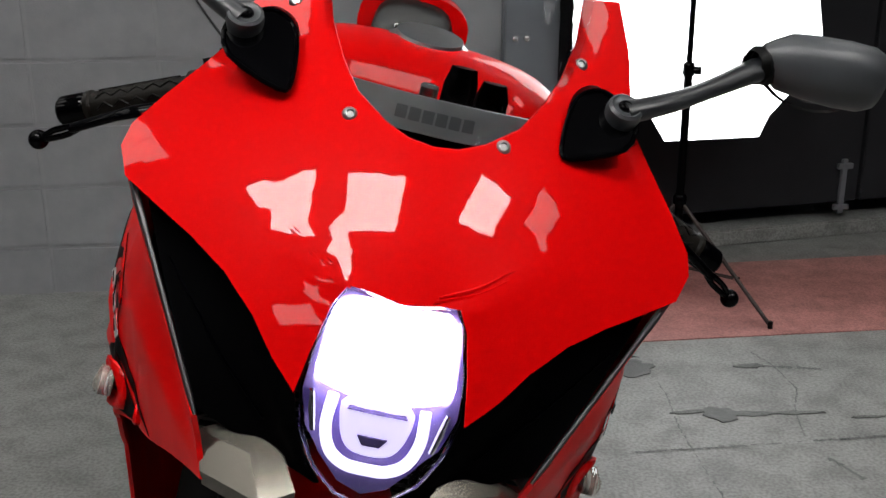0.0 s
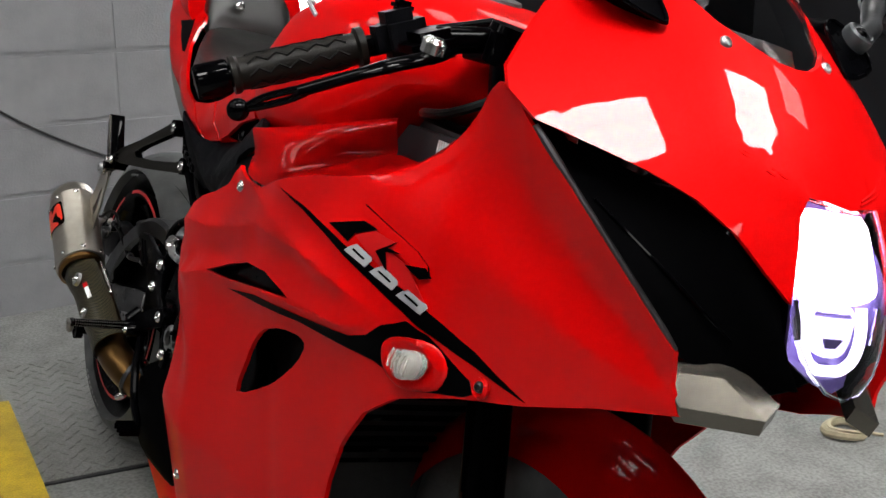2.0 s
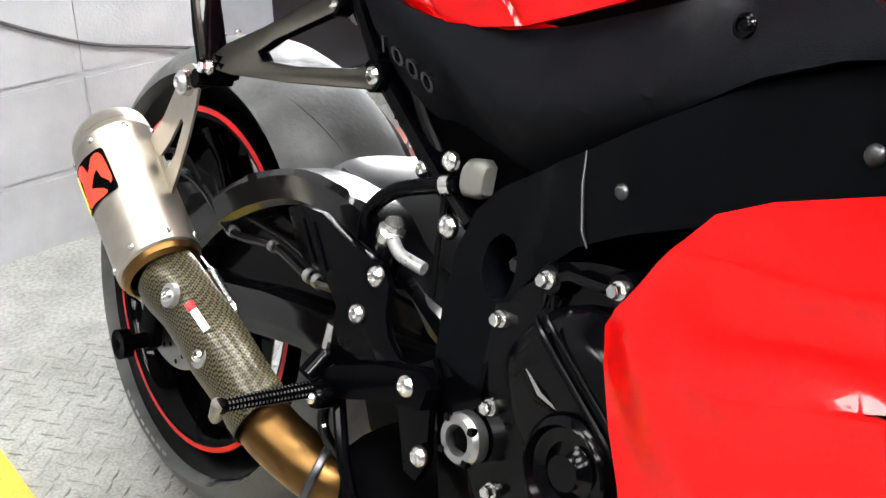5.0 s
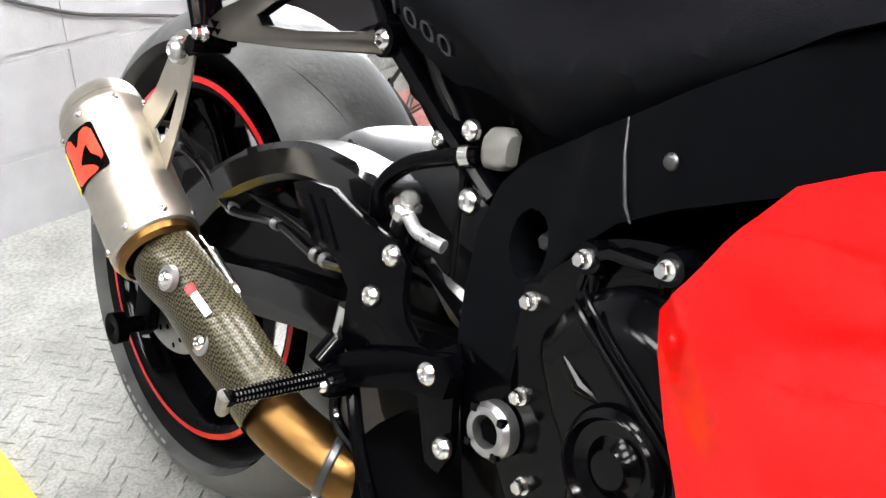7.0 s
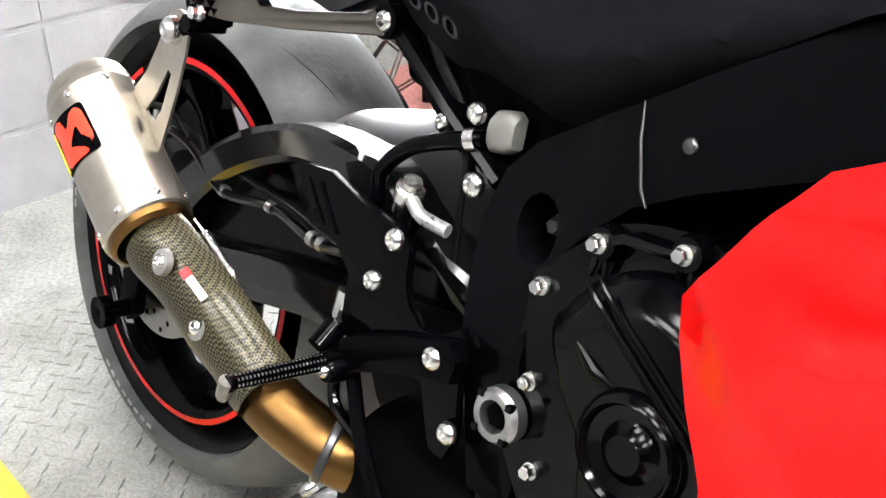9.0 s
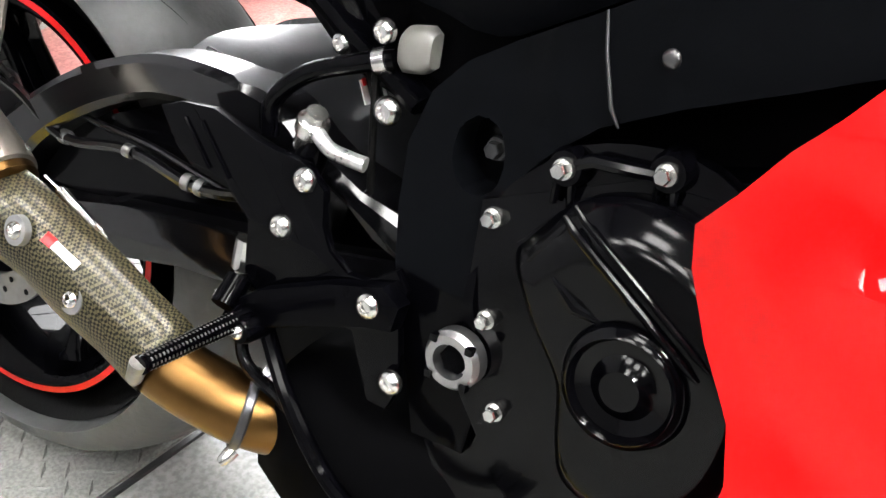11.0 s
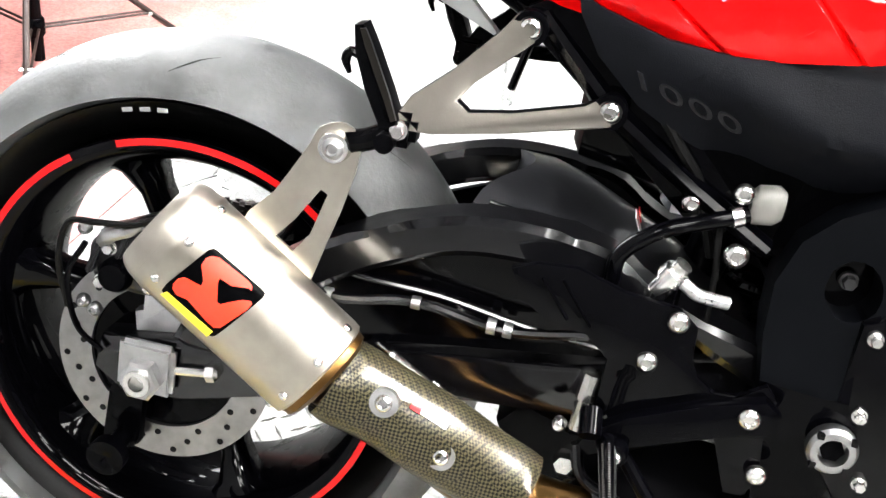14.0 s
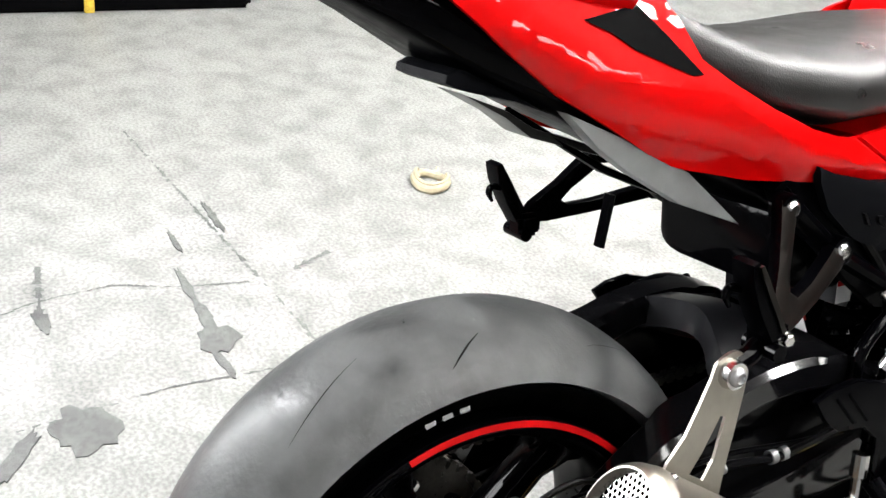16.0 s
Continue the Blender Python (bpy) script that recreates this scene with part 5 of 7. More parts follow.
# --- radiator and engine
rad = part("radiator", box((0, -1.10, 0.47), (0.36, 0.05, 0.30), 0.008, Matrix.Rotation(radians(-14), 3, "X")), RADIATOR, bike, "dark radiator core")
for z in np.linspace(0.35, 0.59, 18):
    part("fin", box((0, -1.128 - 0.25 * (z - 0.47), z), (0.34, 0.008, 0.004), 0), BLACK_METAL, rad)
engine = part("engine", merge(plate([(-0.56, 0.36), (-0.58, 0.50), (-0.66, 0.56), (-0.80, 0.60), (-0.90, 0.70), (-1.05, 0.64), (-1.02, 0.50), (-0.98, 0.36), (-0.95, 0.24), (-0.62, 0.25)], -0.165, 0.165, 0.012),
                              plate([(-0.60, 0.53), (-0.70, 0.575), (-0.86, 0.58), (-0.92, 0.45), (-0.86, 0.33), (-0.66, 0.32), (-0.60, 0.40)], -0.182, -0.15, 0.008)), BLACK_CAST, bike, "black engine block", 30)
COVER = rounded([(-0.634, 0.508), (-0.640, 0.520), (-0.650, 0.533), (-0.668, 0.552), (-0.690, 0.5635), (-0.714, 0.567), (-0.741, 0.562), (-0.766, 0.549), (-0.790, 0.522), (-0.806, 0.482), (-0.806, 0.430), (-0.790, 0.388), (-0.758, 0.362), (-0.722, 0.354), (-0.692, 0.366), (-0.682, 0.400), (-0.676, 0.440), (-0.652, 0.474)], 2)
RIB_A, RIB_B = Vector((-0.668, 0.5555)), Vector((-0.770, 0.488))


def cover_x(y, z, s):
    """s runs from 0 at the rim to 1 at the middle: a round shoulder, a slanted face behind the rib, a low dome before it."""
    d = (RIB_B - RIB_A).normalized()
    side = (y - RIB_A.x) * -d.y + (z - RIB_A.y) * d.x
    x = 0.194 + 0.024 * (1 - max(0.0, 1 - s / 0.30) ** 2.4)
    x -= lerp(side, [-0.08, 0.0, 0.02, 0.08], [0.004, 0.0, 0.0, 0.0]) if side < 0 else 0.11 * max(0.0, side - 0.003)
    return -x


bm, rings = bmesh.new(), []
MID = Vector((-0.728, 0.464))
outline = rounded(COVER, 2)
for f in (1.0, 0.985, 0.96, 0.93, 0.89, 0.85, 0.80, 0.74, 0.66, 0.56, 0.44, 0.30, 0.15):
    rings.append([bm.verts.new((cover_x(MID.x + (a - MID.x) * f, MID.y + (b - MID.y) * f, 1 - f), MID.x + (a - MID.x) * f, MID.y + (b - MID.y) * f)) for a, b in outline])
for a, b in zip(rings, rings[1:]):
    for i in range(len(outline)):
        bm.faces.new([a[i], a[(i + 1) % len(outline)], b[(i + 1) % len(outline)], b[i]])
bm.faces.new(rings[-1])
clutch = part("clutch_cover", bm, BLACK_CAST, engine, "black cast clutch cover with a raised double rib", 60)
rib_dir = (RIB_B - RIB_A).normalized()
for off, w in ((0.0015, 0.0030), (-0.0075, 0.0022)):
    line = [RIB_A + rib_dir * 0.122 * t + Vector((-rib_dir.y, rib_dir.x)) * off for t in np.linspace(0.05, 1, 12)]
    pts = [(cover_x(q.x, q.y, min(1.0, 0.12 + 0.9 * t)) - 0.0005, q.x, q.y) for q, t in zip(line, np.linspace(0.05, 1, 12))]
    part("cover_rib", sweep(pts, [w * 0.6] + [w] * 10 + [w * 0.4], 10), BLACK_CAST, clutch)
part("inspection_cap", spun([(0, 0.040), (0.4, 0.039), (0.75, 0.036), (0.85, 0.032), (0.6, 0.029), (0.5, 0.020), (0.6, 0.016), (0.8, 0.012), (0.8, 0.0)], (-0.207, -0.729, 0.466), (-0.229, -0.7295, 0.466), 48), BLACK_CAST, clutch, "round black inspection cap", 40)
part("cast_buttress", sweep([(-0.2135, -0.672, 0.512), (-0.2150, -0.690, 0.500), (-0.2140, -0.706, 0.497)], [0.002, 0.005, 0.002], 10), BLACK_CAST, clutch)
part("cover_skirt", plate(COVER, -0.170, -0.1935, 0.002), BLACK_CAST, clutch)
part("cover_buttress", sweep([(-0.188, -0.650, 0.566), (-0.189, -0.672, 0.578), (-0.189, -0.698, 0.580), (-0.189, -0.722, 0.583)], [0.0035, 0.0045, 0.0045, 0.0035], 8), BLACK_CAST, engine)
for y, z in ((-0.656, 0.569), (-0.7165, 0.5845)):
    lug = part("bolt_lug", spun([(0, 0.0135), (0.75, 0.0125), (1, 0.0105), (1, 0)], (-0.168, y, z), (-0.1915, y, z), 20), BLACK_CAST, engine)
    for e in (-1, 1):
        part("lug_web", sweep([(-0.187, y + e * 0.004, z - 0.008), (-0.186, y + e * 0.0055, z - 0.024)], [0.0034, 0.0022], 8), BLACK_CAST, lug)
part("gasket_flange", plate(rounded([(-0.60, 0.50), (-0.612, 0.535), (-0.640, 0.572), (-0.690, 0.592), (-0.74, 0.590), (-0.80, 0.55), (-0.83, 0.49), (-0.83, 0.42), (-0.80, 0.36), (-0.735, 0.335), (-0.66, 0.345), (-0.625, 0.39), (-0.607, 0.44)], 3), -0.165, -0.180, 0.003), BLACK_CAST, engine)
for at in ((-0.1915, -0.656, 0.569), (-0.1915, -0.7165, 0.5845), (-0.182, -0.612, 0.521), (-0.182, -0.638, 0.392), (-0.182, -0.620, 0.453)):
    flange_bolt(at, 0.0072, engine)
filler = part("pivot_nut", spun([(0, 0.0), (0, 0.021), (0.7, 0.021), (1, 0.018), (1, 0.0125), (0.2, 0.012), (0.2, 0)], (-0.184, -0.606, 0.421), (-0.198, -0.606, 0.421), 24), ALLOY, engine, "notched silver pivot nut")
# socket and notches are solid black pieces that imitate shaded recesses
part("hex_socket", spun([(0, 0), (0, 0.0105), (1, 0.0105), (1, 0)], (-0.186, -0.606, 0.421), (-0.1925, -0.606, 0.421), 6), MATTE_BLACK, filler)
for i in range(4):
    a = math.pi / 4 + i * math.pi / 2
    part("nut_notch", box((-0.197, -0.606 + 0.019 * math.cos(a), 0.421 + 0.019 * math.sin(a)), (0.006, 0.005, 0.005), 0), BLACK_CAST, filler)
part("exhaust_chamber", loft([(-0.66, -0.02, 0.13, 0.15, 0.34), (-0.60, -0.03, 0.145, 0.16, 0.35), (-0.53, -0.04, 0.145, 0.17, 0.335), (-0.47, -0.055, 0.130, 0.19, 0.345), (-0.435, -0.060, 0.115, 0.21, 0.335), (-0.418, -0.060, 0.08, 0.225, 0.30)], 20, 3.2), MATTE_BLACK, engine, "black exhaust chamber under the engine", 50)
part("sump", loft([(-0.98, 0, 0.09, 0.13, 0.26), (-0.90, 0, 0.12, 0.12, 0.28), (-0.70, 0, 0.12, 0.12, 0.30), (-0.60, 0, 0.10, 0.15, 0.30)], 20, 4), BLACK_CAST, engine)

# --- frame
def spar_x(y, z):
    """Flat and facing slightly upwards as far as the pivot; below it the casting turns under."""
    if y > -0.64:
        return lerp(y, [-0.71, -0.64, -0.60, -0.53], [0.203, 0.186, 0.172, 0.160]) + 0.10 * (0.56 - z) * lerp(y, [-0.64, -0.61], [0, 1]) - 0.22 * max(0.0, 0.459 - z)
    return lerp(y, [-1.05, -0.9, -0.71, -0.60, -0.53], [0.215, 0.222, 0.203, 0.172, 0.160]) - 0.35 * max(0.0, abs(z - lerp(y, [-0.9, -0.78, -0.66, -0.58, -0.55], [0.735, 0.692, 0.632, 0.56, 0.45])) - 0.03) ** 1.2


SPAR = [(-1.0, 0.80), (-0.90, 0.775), (-0.862, 0.761), (-0.786, 0.734), (-0.722, 0.697), (-0.659, 0.660), (-0.60, 0.628), (-0.565, 0.606), (-0.541, 0.580), (-0.529, 0.542), (-0.531, 0.499), (-0.540, 0.45), (-0.551, 0.40), (-0.565, 0.33), (-0.613, 0.34), (-0.622, 0.40), (-0.609, 0.462), (-0.603, 0.515), (-0.618, 0.544), (-0.645, 0.575), (-0.672, 0.598), (-0.72, 0.624), (-0.774, 0.648), (-0.895, 0.705), (-1.0, 0.74)]
HOLE = [(-0.588 + 0.0215 * math.cos(a), 0.5515 + 0.0255 * math.sin(a)) for a in np.linspace(0, 2 * math.pi, 16, False)]
for k in (-1, 1):
    spar = part("frame_spar", skin(SPAR, lambda y, z, d: (k * (spar_x(y, z) - d), y, z), 0.045, 0.012, (HOLE,), ([(-0.54, 0.459), (-0.605, 0.458)],)), FRAME_BLACK, bike, "black aluminium frame spar", 40)
    spar.data.materials.append(BLACK_METAL)
    # faces below the fold get a darker black, standing for their shade
    for f in spar.data.polygons:
        if f.center.z < 0.459 or f.center.y < -0.60 and f.center.z < 0.535:
            f.material_index = 1
    part("pivot_recess", skin([(p[0] * 1.0, p[1]) for p in rounded([(-0.558, 0.552), (-0.575, 0.585), (-0.600, 0.588), (-0.620, 0.560), (-0.600, 0.52), (-0.57, 0.52)], 2)], lambda y, z, d: (k * (0.140 - d), y, z), 0.004, 0.03), BLACK_CAST, spar)
    flange_bolt((k * 0.146, -0.588, 0.552), 0.0085, spar, (k, 0, 0), DARK_STEEL)
    bolt((k * spar_x(-0.708, 0.648), -0.708, 0.648), 0.0055, 0.003, spar, DARK_STEEL, (k, 0, 0), socket=False)
    bolt((k * spar_x(-0.86, 0.73), -0.866, 0.716), 0.0062, 0.004, spar, DARK_STEEL, (k, 0, 0), socket=False)
    part("weld_bead", sweep([(k * (spar_x(-0.662, 0.66) - 0.000), -0.662, 0.662), (k * (spar_x(-0.672, 0.64) + 0.001), -0.668, 0.640), (k * (spar_x(-0.682, 0.61) + 0.001), -0.678, 0.612), (k * (spar_x(-0.69, 0.60)), -0.684, 0.602)], [0.0008, 0.0012, 0.0014, 0.0008], 8), DARK_STEEL, spar, "rough silver weld bead")
    part("weld_bead", sweep([(k * (spar_x(-0.893, 0.77)), -0.890, 0.766), (k * (spar_x(-0.90, 0.74) + 0.001), -0.898, 0.738), (k * (spar_x(-0.91, 0.71)), -0.904, 0.708)], [0.0028, 0.0034, 0.0028], 10), DISC_STEEL, spar, "rough silver weld bead")

part("subframe_cover", plate([(-0.287, 0.716), (-0.302, 0.690), (-0.365, 0.641), (-0.402, 0.606), (-0.45, 0.568), (-0.52, 0.55), (-0.60, 0.60), (-0.56, 0.70), (-0.40, 0.742), (-0.32, 0.735)], -0.128, -0.112, 0.003), BLACK_METAL, bike, "black subframe side cover")
# made-up sheet inside the spar, so that its gaps stay dark
part("frame_liner", plate([(-0.98, 0.60), (-0.80, 0.56), (-0.62, 0.50), (-0.52, 0.56), (-0.44, 0.64), (-0.40, 0.70), (-0.50, 0.76), (-0.98, 0.80)], -0.128, -0.118, 0), MATTE_BLACK, bike, "black sheet added to darken the frame gaps")

# --- seat unit
FOLD_Y = [-0.88, -0.75, -0.661, -0.586, -0.545, -0.509, -0.476, -0.445, -0.40, -0.33]
FOLD_Z = [0.772, 0.725, 0.691, 0.667, 0.662, 0.668, 0.683, 0.693, 0.708, 0.73]


def panel_fn(k):
    def fn(y, z, d):
        x = lerp(y, [-0.90, -0.80, -0.70, -0.58, -0.45, -0.33], [0.234, 0.220, 0.196, 0.172, 0.157, 0.146])
        h = z - lerp(y, FOLD_Y, FOLD_Z)
        turn = 0.45 if h > 0 else lerp(y, [-0.52, -0.42], [1.05, 0.30])
        x -= turn * (math.hypot(h, 0.007) - 0.007) + (0.5 * max(0.0, h - 0.05) if h > 0 else 0.0)
        return (k * (x - d), y, z)
    return fn


PANEL = [(-0.325, 0.737), (-0.345, 0.728), (-0.40, 0.714), (-0.453, 0.711), (-0.52, 0.717), (-0.576, 0.731), (-0.66, 0.757), (-0.735, 0.780), (-0.780, 0.791), (-0.812, 0.794), (-0.835, 0.790), (-0.858, 0.780), (-0.880, 0.766), (-0.840, 0.757), (-0.792, 0.738), (-0.712, 0.695), (-0.655, 0.662), (-0.615, 0.640), (-0.580, 0.622), (-0.545, 0.612), (-0.50, 0.612), (-0.44, 0.632), (-0.39, 0.656), (-0.35, 0.690), (-0.33, 0.72)]
for k in (-1, 1):
    pn = part("seat_side_panel", skin(PANEL, panel_fn(k), 0.010, 0.012), GREY_PLASTIC, bike, "textured dark grey plastic side panel", 40)
    bolt((k * 0.2105, -0.769, 0.762), 0.0075, 0.003, pn, BLACK_GLOSS, (k, 0, 0.1))
    if k < 0:
        nx = Vector((-0.09, -0.97, -0.225)).normalized()
        nz = nx.cross(Vector((0, -0.18, 0.98))).normalized()
        turn = Matrix((nx, nz.cross(nx), nz)).transposed().to_4x4() @ Matrix.Diagonal((2.05, 0.72, 1, 1))
        for i, digit in enumerate("1000"):
            cu = bpy.data.curves.new("embossed_digit", "FONT")
            cu.body, cu.size, cu.extrude, cu.shear = digit, 0.022, 0.0022, -0.3
            tmp = new("temporary_digit", cu)
            me = bpy.data.meshes.new_from_object(tmp.evaluated_get(bpy.context.evaluated_depsgraph_get()))
            bpy.data.objects.remove(tmp)
            me.materials.append(LACQUER)
            num = new("embossed_digit", me)
            num.parent = pn
            num.matrix_local = Matrix.Translation((-0.1525, -0.380, 0.6755)) @ turn @ Matrix.Translation((0.0122 * i, 0, 0))
            tagged(num, "glossy embossed digit")


def tail_fn(k, off=0.0):
    def fn(y, z, d):
        x = lerp(y, [-0.80, -0.70, -0.6, -0.45, -0.3, -0.13, 0.0, 0.14], [0.205, 0.196, 0.172, 0.152, 0.146, 0.128, 0.098, 0.055])
        low = lerp(y, [-0.7, -0.55, -0.44, -0.33, -0.13, 0.0, 0.1], [0.785, 0.735, 0.708, 0.718, 0.77, 0.85, 0.92])
        h = z - low
        x -= lerp(h, [0, 0.02, 0.05, 0.12, 0.2], [0.008, 0.0, 0.004, 0.035, 0.09])
        # the lower face turns under along a crease; two fine joints cross the side
        x -= 0.30 * max(0.0, lerp(y, [-0.45, -0.375, -0.29, -0.245, -0.218, -0.137, -0.083, 0.0], [0.706, 0.733, 0.764, 0.790, 0.812, 0.826, 0.836, 0.88]) - z)
        for y0, z0, k0 in ((-0.3774, 0.7556, 1.516), (-0.4888, 0.7776, 1.055)):
            x -= 0.0035 * math.exp(-((y - y0 - k0 * (z - z0)) / 0.0028) ** 2)
        return (k * (x + off - d), y, z)
    return fn


TAIL = [(0.14, 0.955), (0.02, 0.95), (-0.09, 0.945), (-0.150, 0.925), (-0.1774, 0.8904), (-0.2003, 0.841), (-0.2302, 0.8195), (-0.2702, 0.795), (-0.314, 0.773), (-0.3504, 0.762), (-0.370, 0.759), (-0.428, 0.766), (-0.522, 0.784), (-0.60, 0.805), (-0.68, 0.832), (-0.74, 0.845), (-0.77, 0.835), (-0.763, 0.788), (-0.684, 0.768), (-0.609, 0.744), (-0.551, 0.725), (-0.492, 0.714), (-0.442, 0.708), (-0.39, 0.711), (-0.327, 0.719), (-0.26, 0.727), (-0.199, 0.741), (-0.1715, 0.7497), (-0.112, 0.7874), (-0.0614, 0.8187), (-0.0108, 0.860), (0.0332, 0.900), (0.068, 0.925)]
TAIL_LINES = [[(y0 + o + k0 * (z - z0), z) for z in (0.70, 0.80)] for y0, z0, k0 in ((-0.3774, 0.7556, 1.516), (-0.4888, 0.7776, 1.055)) for o in (-0.005, -0.002, 0.0, 0.002, 0.005)]
TAIL_LINES.append([(-0.45, 0.706), (-0.375, 0.733), (-0.29, 0.764), (-0.245, 0.790), (-0.218, 0.812), (-0.137, 0.826), (-0.083, 0.836), (0.0, 0.88)])
for k in (-1, 1):
    tl = part("tail_fairing", skin(TAIL, tail_fn(k), 0.006, 0.012, (), TAIL_LINES), RED, bike, "glossy red tail fairing", 35)
    part("tail_graphic", skin([(-0.082, 0.880), (-0.11, 0.884), (-0.140, 0.889), (-0.165, 0.864), (-0.197, 0.829), (-0.185, 0.829), (-0.13, 0.853), (-0.108, 0.868)], tail_fn(k, 0.0015), 0.001, 0.02), DECAL_BLACK, tl, "black graphic on the tail")
part("rider_seat", loft([(-0.655, 0, 0.06, 0.80, 0.835), (-0.62, 0, 0.10, 0.79, 0.850), (-0.55, 0, 0.135, 0.775, 0.850), (-0.45, 0, 0.150, 0.765, 0.842), (-0.36, 0, 0.150, 0.760, 0.842), (-0.28, 0, 0.128, 0.775, 0.852), (-0.23, 0, 0.108, 0.795, 0.872), (-0.195, 0, 0.090, 0.815, 0.890), (-0.17, 0, 0.080, 0.83, 0.885)], 32, 3.0), SEAT_VINYL, bike, "black vinyl rider seat", 60)
back_pad = part("seat_back_pad", loft([(-0.185, 0, 0.080, 0.84, 0.90), (-0.165, 0, 0.082, 0.84, 0.965), (-0.14, 0, 0.080, 0.85, 0.985), (-0.12, 0, 0.075, 0.86, 0.985)], 24, 3.0), SEAT_VINYL, bike, "black bump stop pad", 60)
bolt((-0.03, -0.186, 0.93), 0.010, 0.005, back_pad, STEEL, (0, -1, 0.2))
part("seat_cowl", loft([(-0.135, 0, 0.112, 0.86, 1.0), (-0.08, 0, 0.108, 0.87, 1.005), (0.0, 0, 0.090, 0.89, 0.998), (0.08, 0, 0.068, 0.915, 0.985), (0.14, 0, 0.045, 0.93, 0.972), (0.165, 0, 0.02, 0.945, 0.962)], 28, 2.6), RED, bike, "glossy red seat cowl", 60)
under = part("undertail", loft([(-0.36, 0, 0.112, 0.665, 0.73), (-0.30, 0, 0.108, 0.688, 0.745), (-0.2, 0, 0.103, 0.738, 0.800), (-0.1, 0, 0.096, 0.785, 0.85), (0.0, 0, 0.080, 0.836, 0.90), (0.07, 0, 0.060, 0.880, 0.93), (0.13, 0, 0.04, 0.914, 0.948)], 20, 5), BLACK_METAL, bike, "black undertail tray", 45)
plate_holder = part("tail_bracket", plate(rounded([(0.024, 0.831), (0.012, 0.842), (-0.03, 0.828), (-0.084, 0.802), (-0.090, 0.792), (-0.045, 0.810), (-0.005, 0.820)], 2), -0.06, 0.03, 0.003), GREY_PLASTIC, bike, "grey tail bracket")
part("bracket_stay", sweep([(-0.055, -0.04, 0.803), (-0.06, -0.135, 0.742), (-0.066, -0.20, 0.712)], [0.006, 0.008, 0.006], 8, 0.5), BLACK_METAL, plate_holder)
part("grey_skid", plate([(-0.067, 0.805), (-0.133, 0.775), (-0.204, 0.738), (-0.273, 0.678), (-0.196, 0.709), (-0.135, 0.746), (-0.1, 0.772)], -0.104, -0.085, 0.003), TAIL_GREY, under, "grey undertail edge")
part("tail_blade", plate([(0.012, 0.823), (-0.032, 0.798), (-0.058, 0.778), (-0.138, 0.752), (-0.142, 0.758), (-0.062, 0.786), (-0.03, 0.806)], -0.064, -0.02, 0.002), BRACKET_GREY, plate_holder, "pale grey lower edge")

part("battery_tray", loft([(-0.345, 0, 0.085, 0.600, 0.700), (-0.352, 0, 0.098, 0.588, 0.705), (-0.43, 0, 0.100, 0.575, 0.705), (-0.445, 0, 0.090, 0.585, 0.700)], 24, 6), BLACK_METAL, bike, "black battery tray", 45)
# subframe rails under the seat
for k in (-1, 1):
    part("subframe_rail", sweep([(k * 0.118, -0.30, 0.712), (k * 0.124, -0.372, 0.645), (k * 0.130, -0.45, 0.598), (k * 0.134, -0.52, 0.56)], [0.016, 0.018, 0.016, 0.014], 10, 0.6), BLACK_METAL, bike, "black subframe rail")
part("inner_fender", box((0, -0.47, 0.66), (0.21, 0.12, 0.14), 0.02), BLACK_METAL, bike, "black inner wheel guard")

# --- rear wheel
RA = (0.0, 0.0, 0.311)
TY = [(-0.074, 0.212), (-0.088, 0.222), (-0.0955, 0.243), (-0.0955, 0.257)]
TREAD_P = [(-0.0955, 0.257), (-0.0915, 0.266), (-0.082, 0.281), (-0.066, 0.294), (-0.045, 0.3035), (-0.022, 0.3092), (0.0, 0.311)]
TREAD_P = [(x, 0.257 + (r - 0.257) * 0.925) for x, r in TREAD_P] + [(0.022, 0.3030), (0.045, 0.2930), (0.066, 0.2780), (0.080, 0.2630), (0.086, 0.2500)]
rim = part("rear_wheel", lathe([(-0.080, 0.2175), (-0.0845, 0.216), (-0.0850, 0.209), (-0.0835, 0.2035), (-0.078, 0.199), (-0.060, 0.190), (-0.03, 0.183), (0.0, 0.181), (0.03, 0.183), (0.060, 0.190), (0.078, 0.199), (0.085, 0.209), (0.080, 0.2175), (0.05, 0.205), (-0.05, 0.205)], RA, 96, True), BLACK_GLOSS, bike, "gloss black rear wheel rim with a red stripe", 40)
tyre = part("tyre", lathe(TREAD_P + [(0.07, 0.24), (-0.07, 0.25)], RA, 128, True), TREAD, rim, "worn grey slick rear tyre tread", 60)
for s in (-1, 1):
    part("sidewall", lathe([(s * x, r) for x, r in TY] + [(s * 0.080, 0.25), (s * 0.06, 0.22)] if s < 0 else [(0.074, 0.212), (0.084, 0.222), (0.087, 0.240), (0.086, 0.250), (0.07, 0.25), (0.06, 0.22)], RA, 96, True), SIDEWALL, tyre, "shiny black tyre sidewall", 60)
    bm = bmesh.new()
    n = 160
    for i in range(n):
        a0, a1 = 2 * math.pi * i / n, 2 * math.pi * (i + 1) / n
        if 0.150 < (i / n) < 0.190:
            continue
        q = []
        for r, a in ((0.2093, a0), (0.2160, a0), (0.2160, a1), (0.2093, a1)):
            q.append(bm.verts.new((s * (0.0858 if r < 0.21 else 0.0853), RA[1] + r * math.cos(a), RA[2] + r * math.sin(a))))
        bm.faces.new(q)
    bmesh.ops.remove_doubles(bm, verts=bm.verts[:], dist=1e-5)
    part("rim_stripe", bm, DECAL_RED, rim, "red reflective rim stripe")
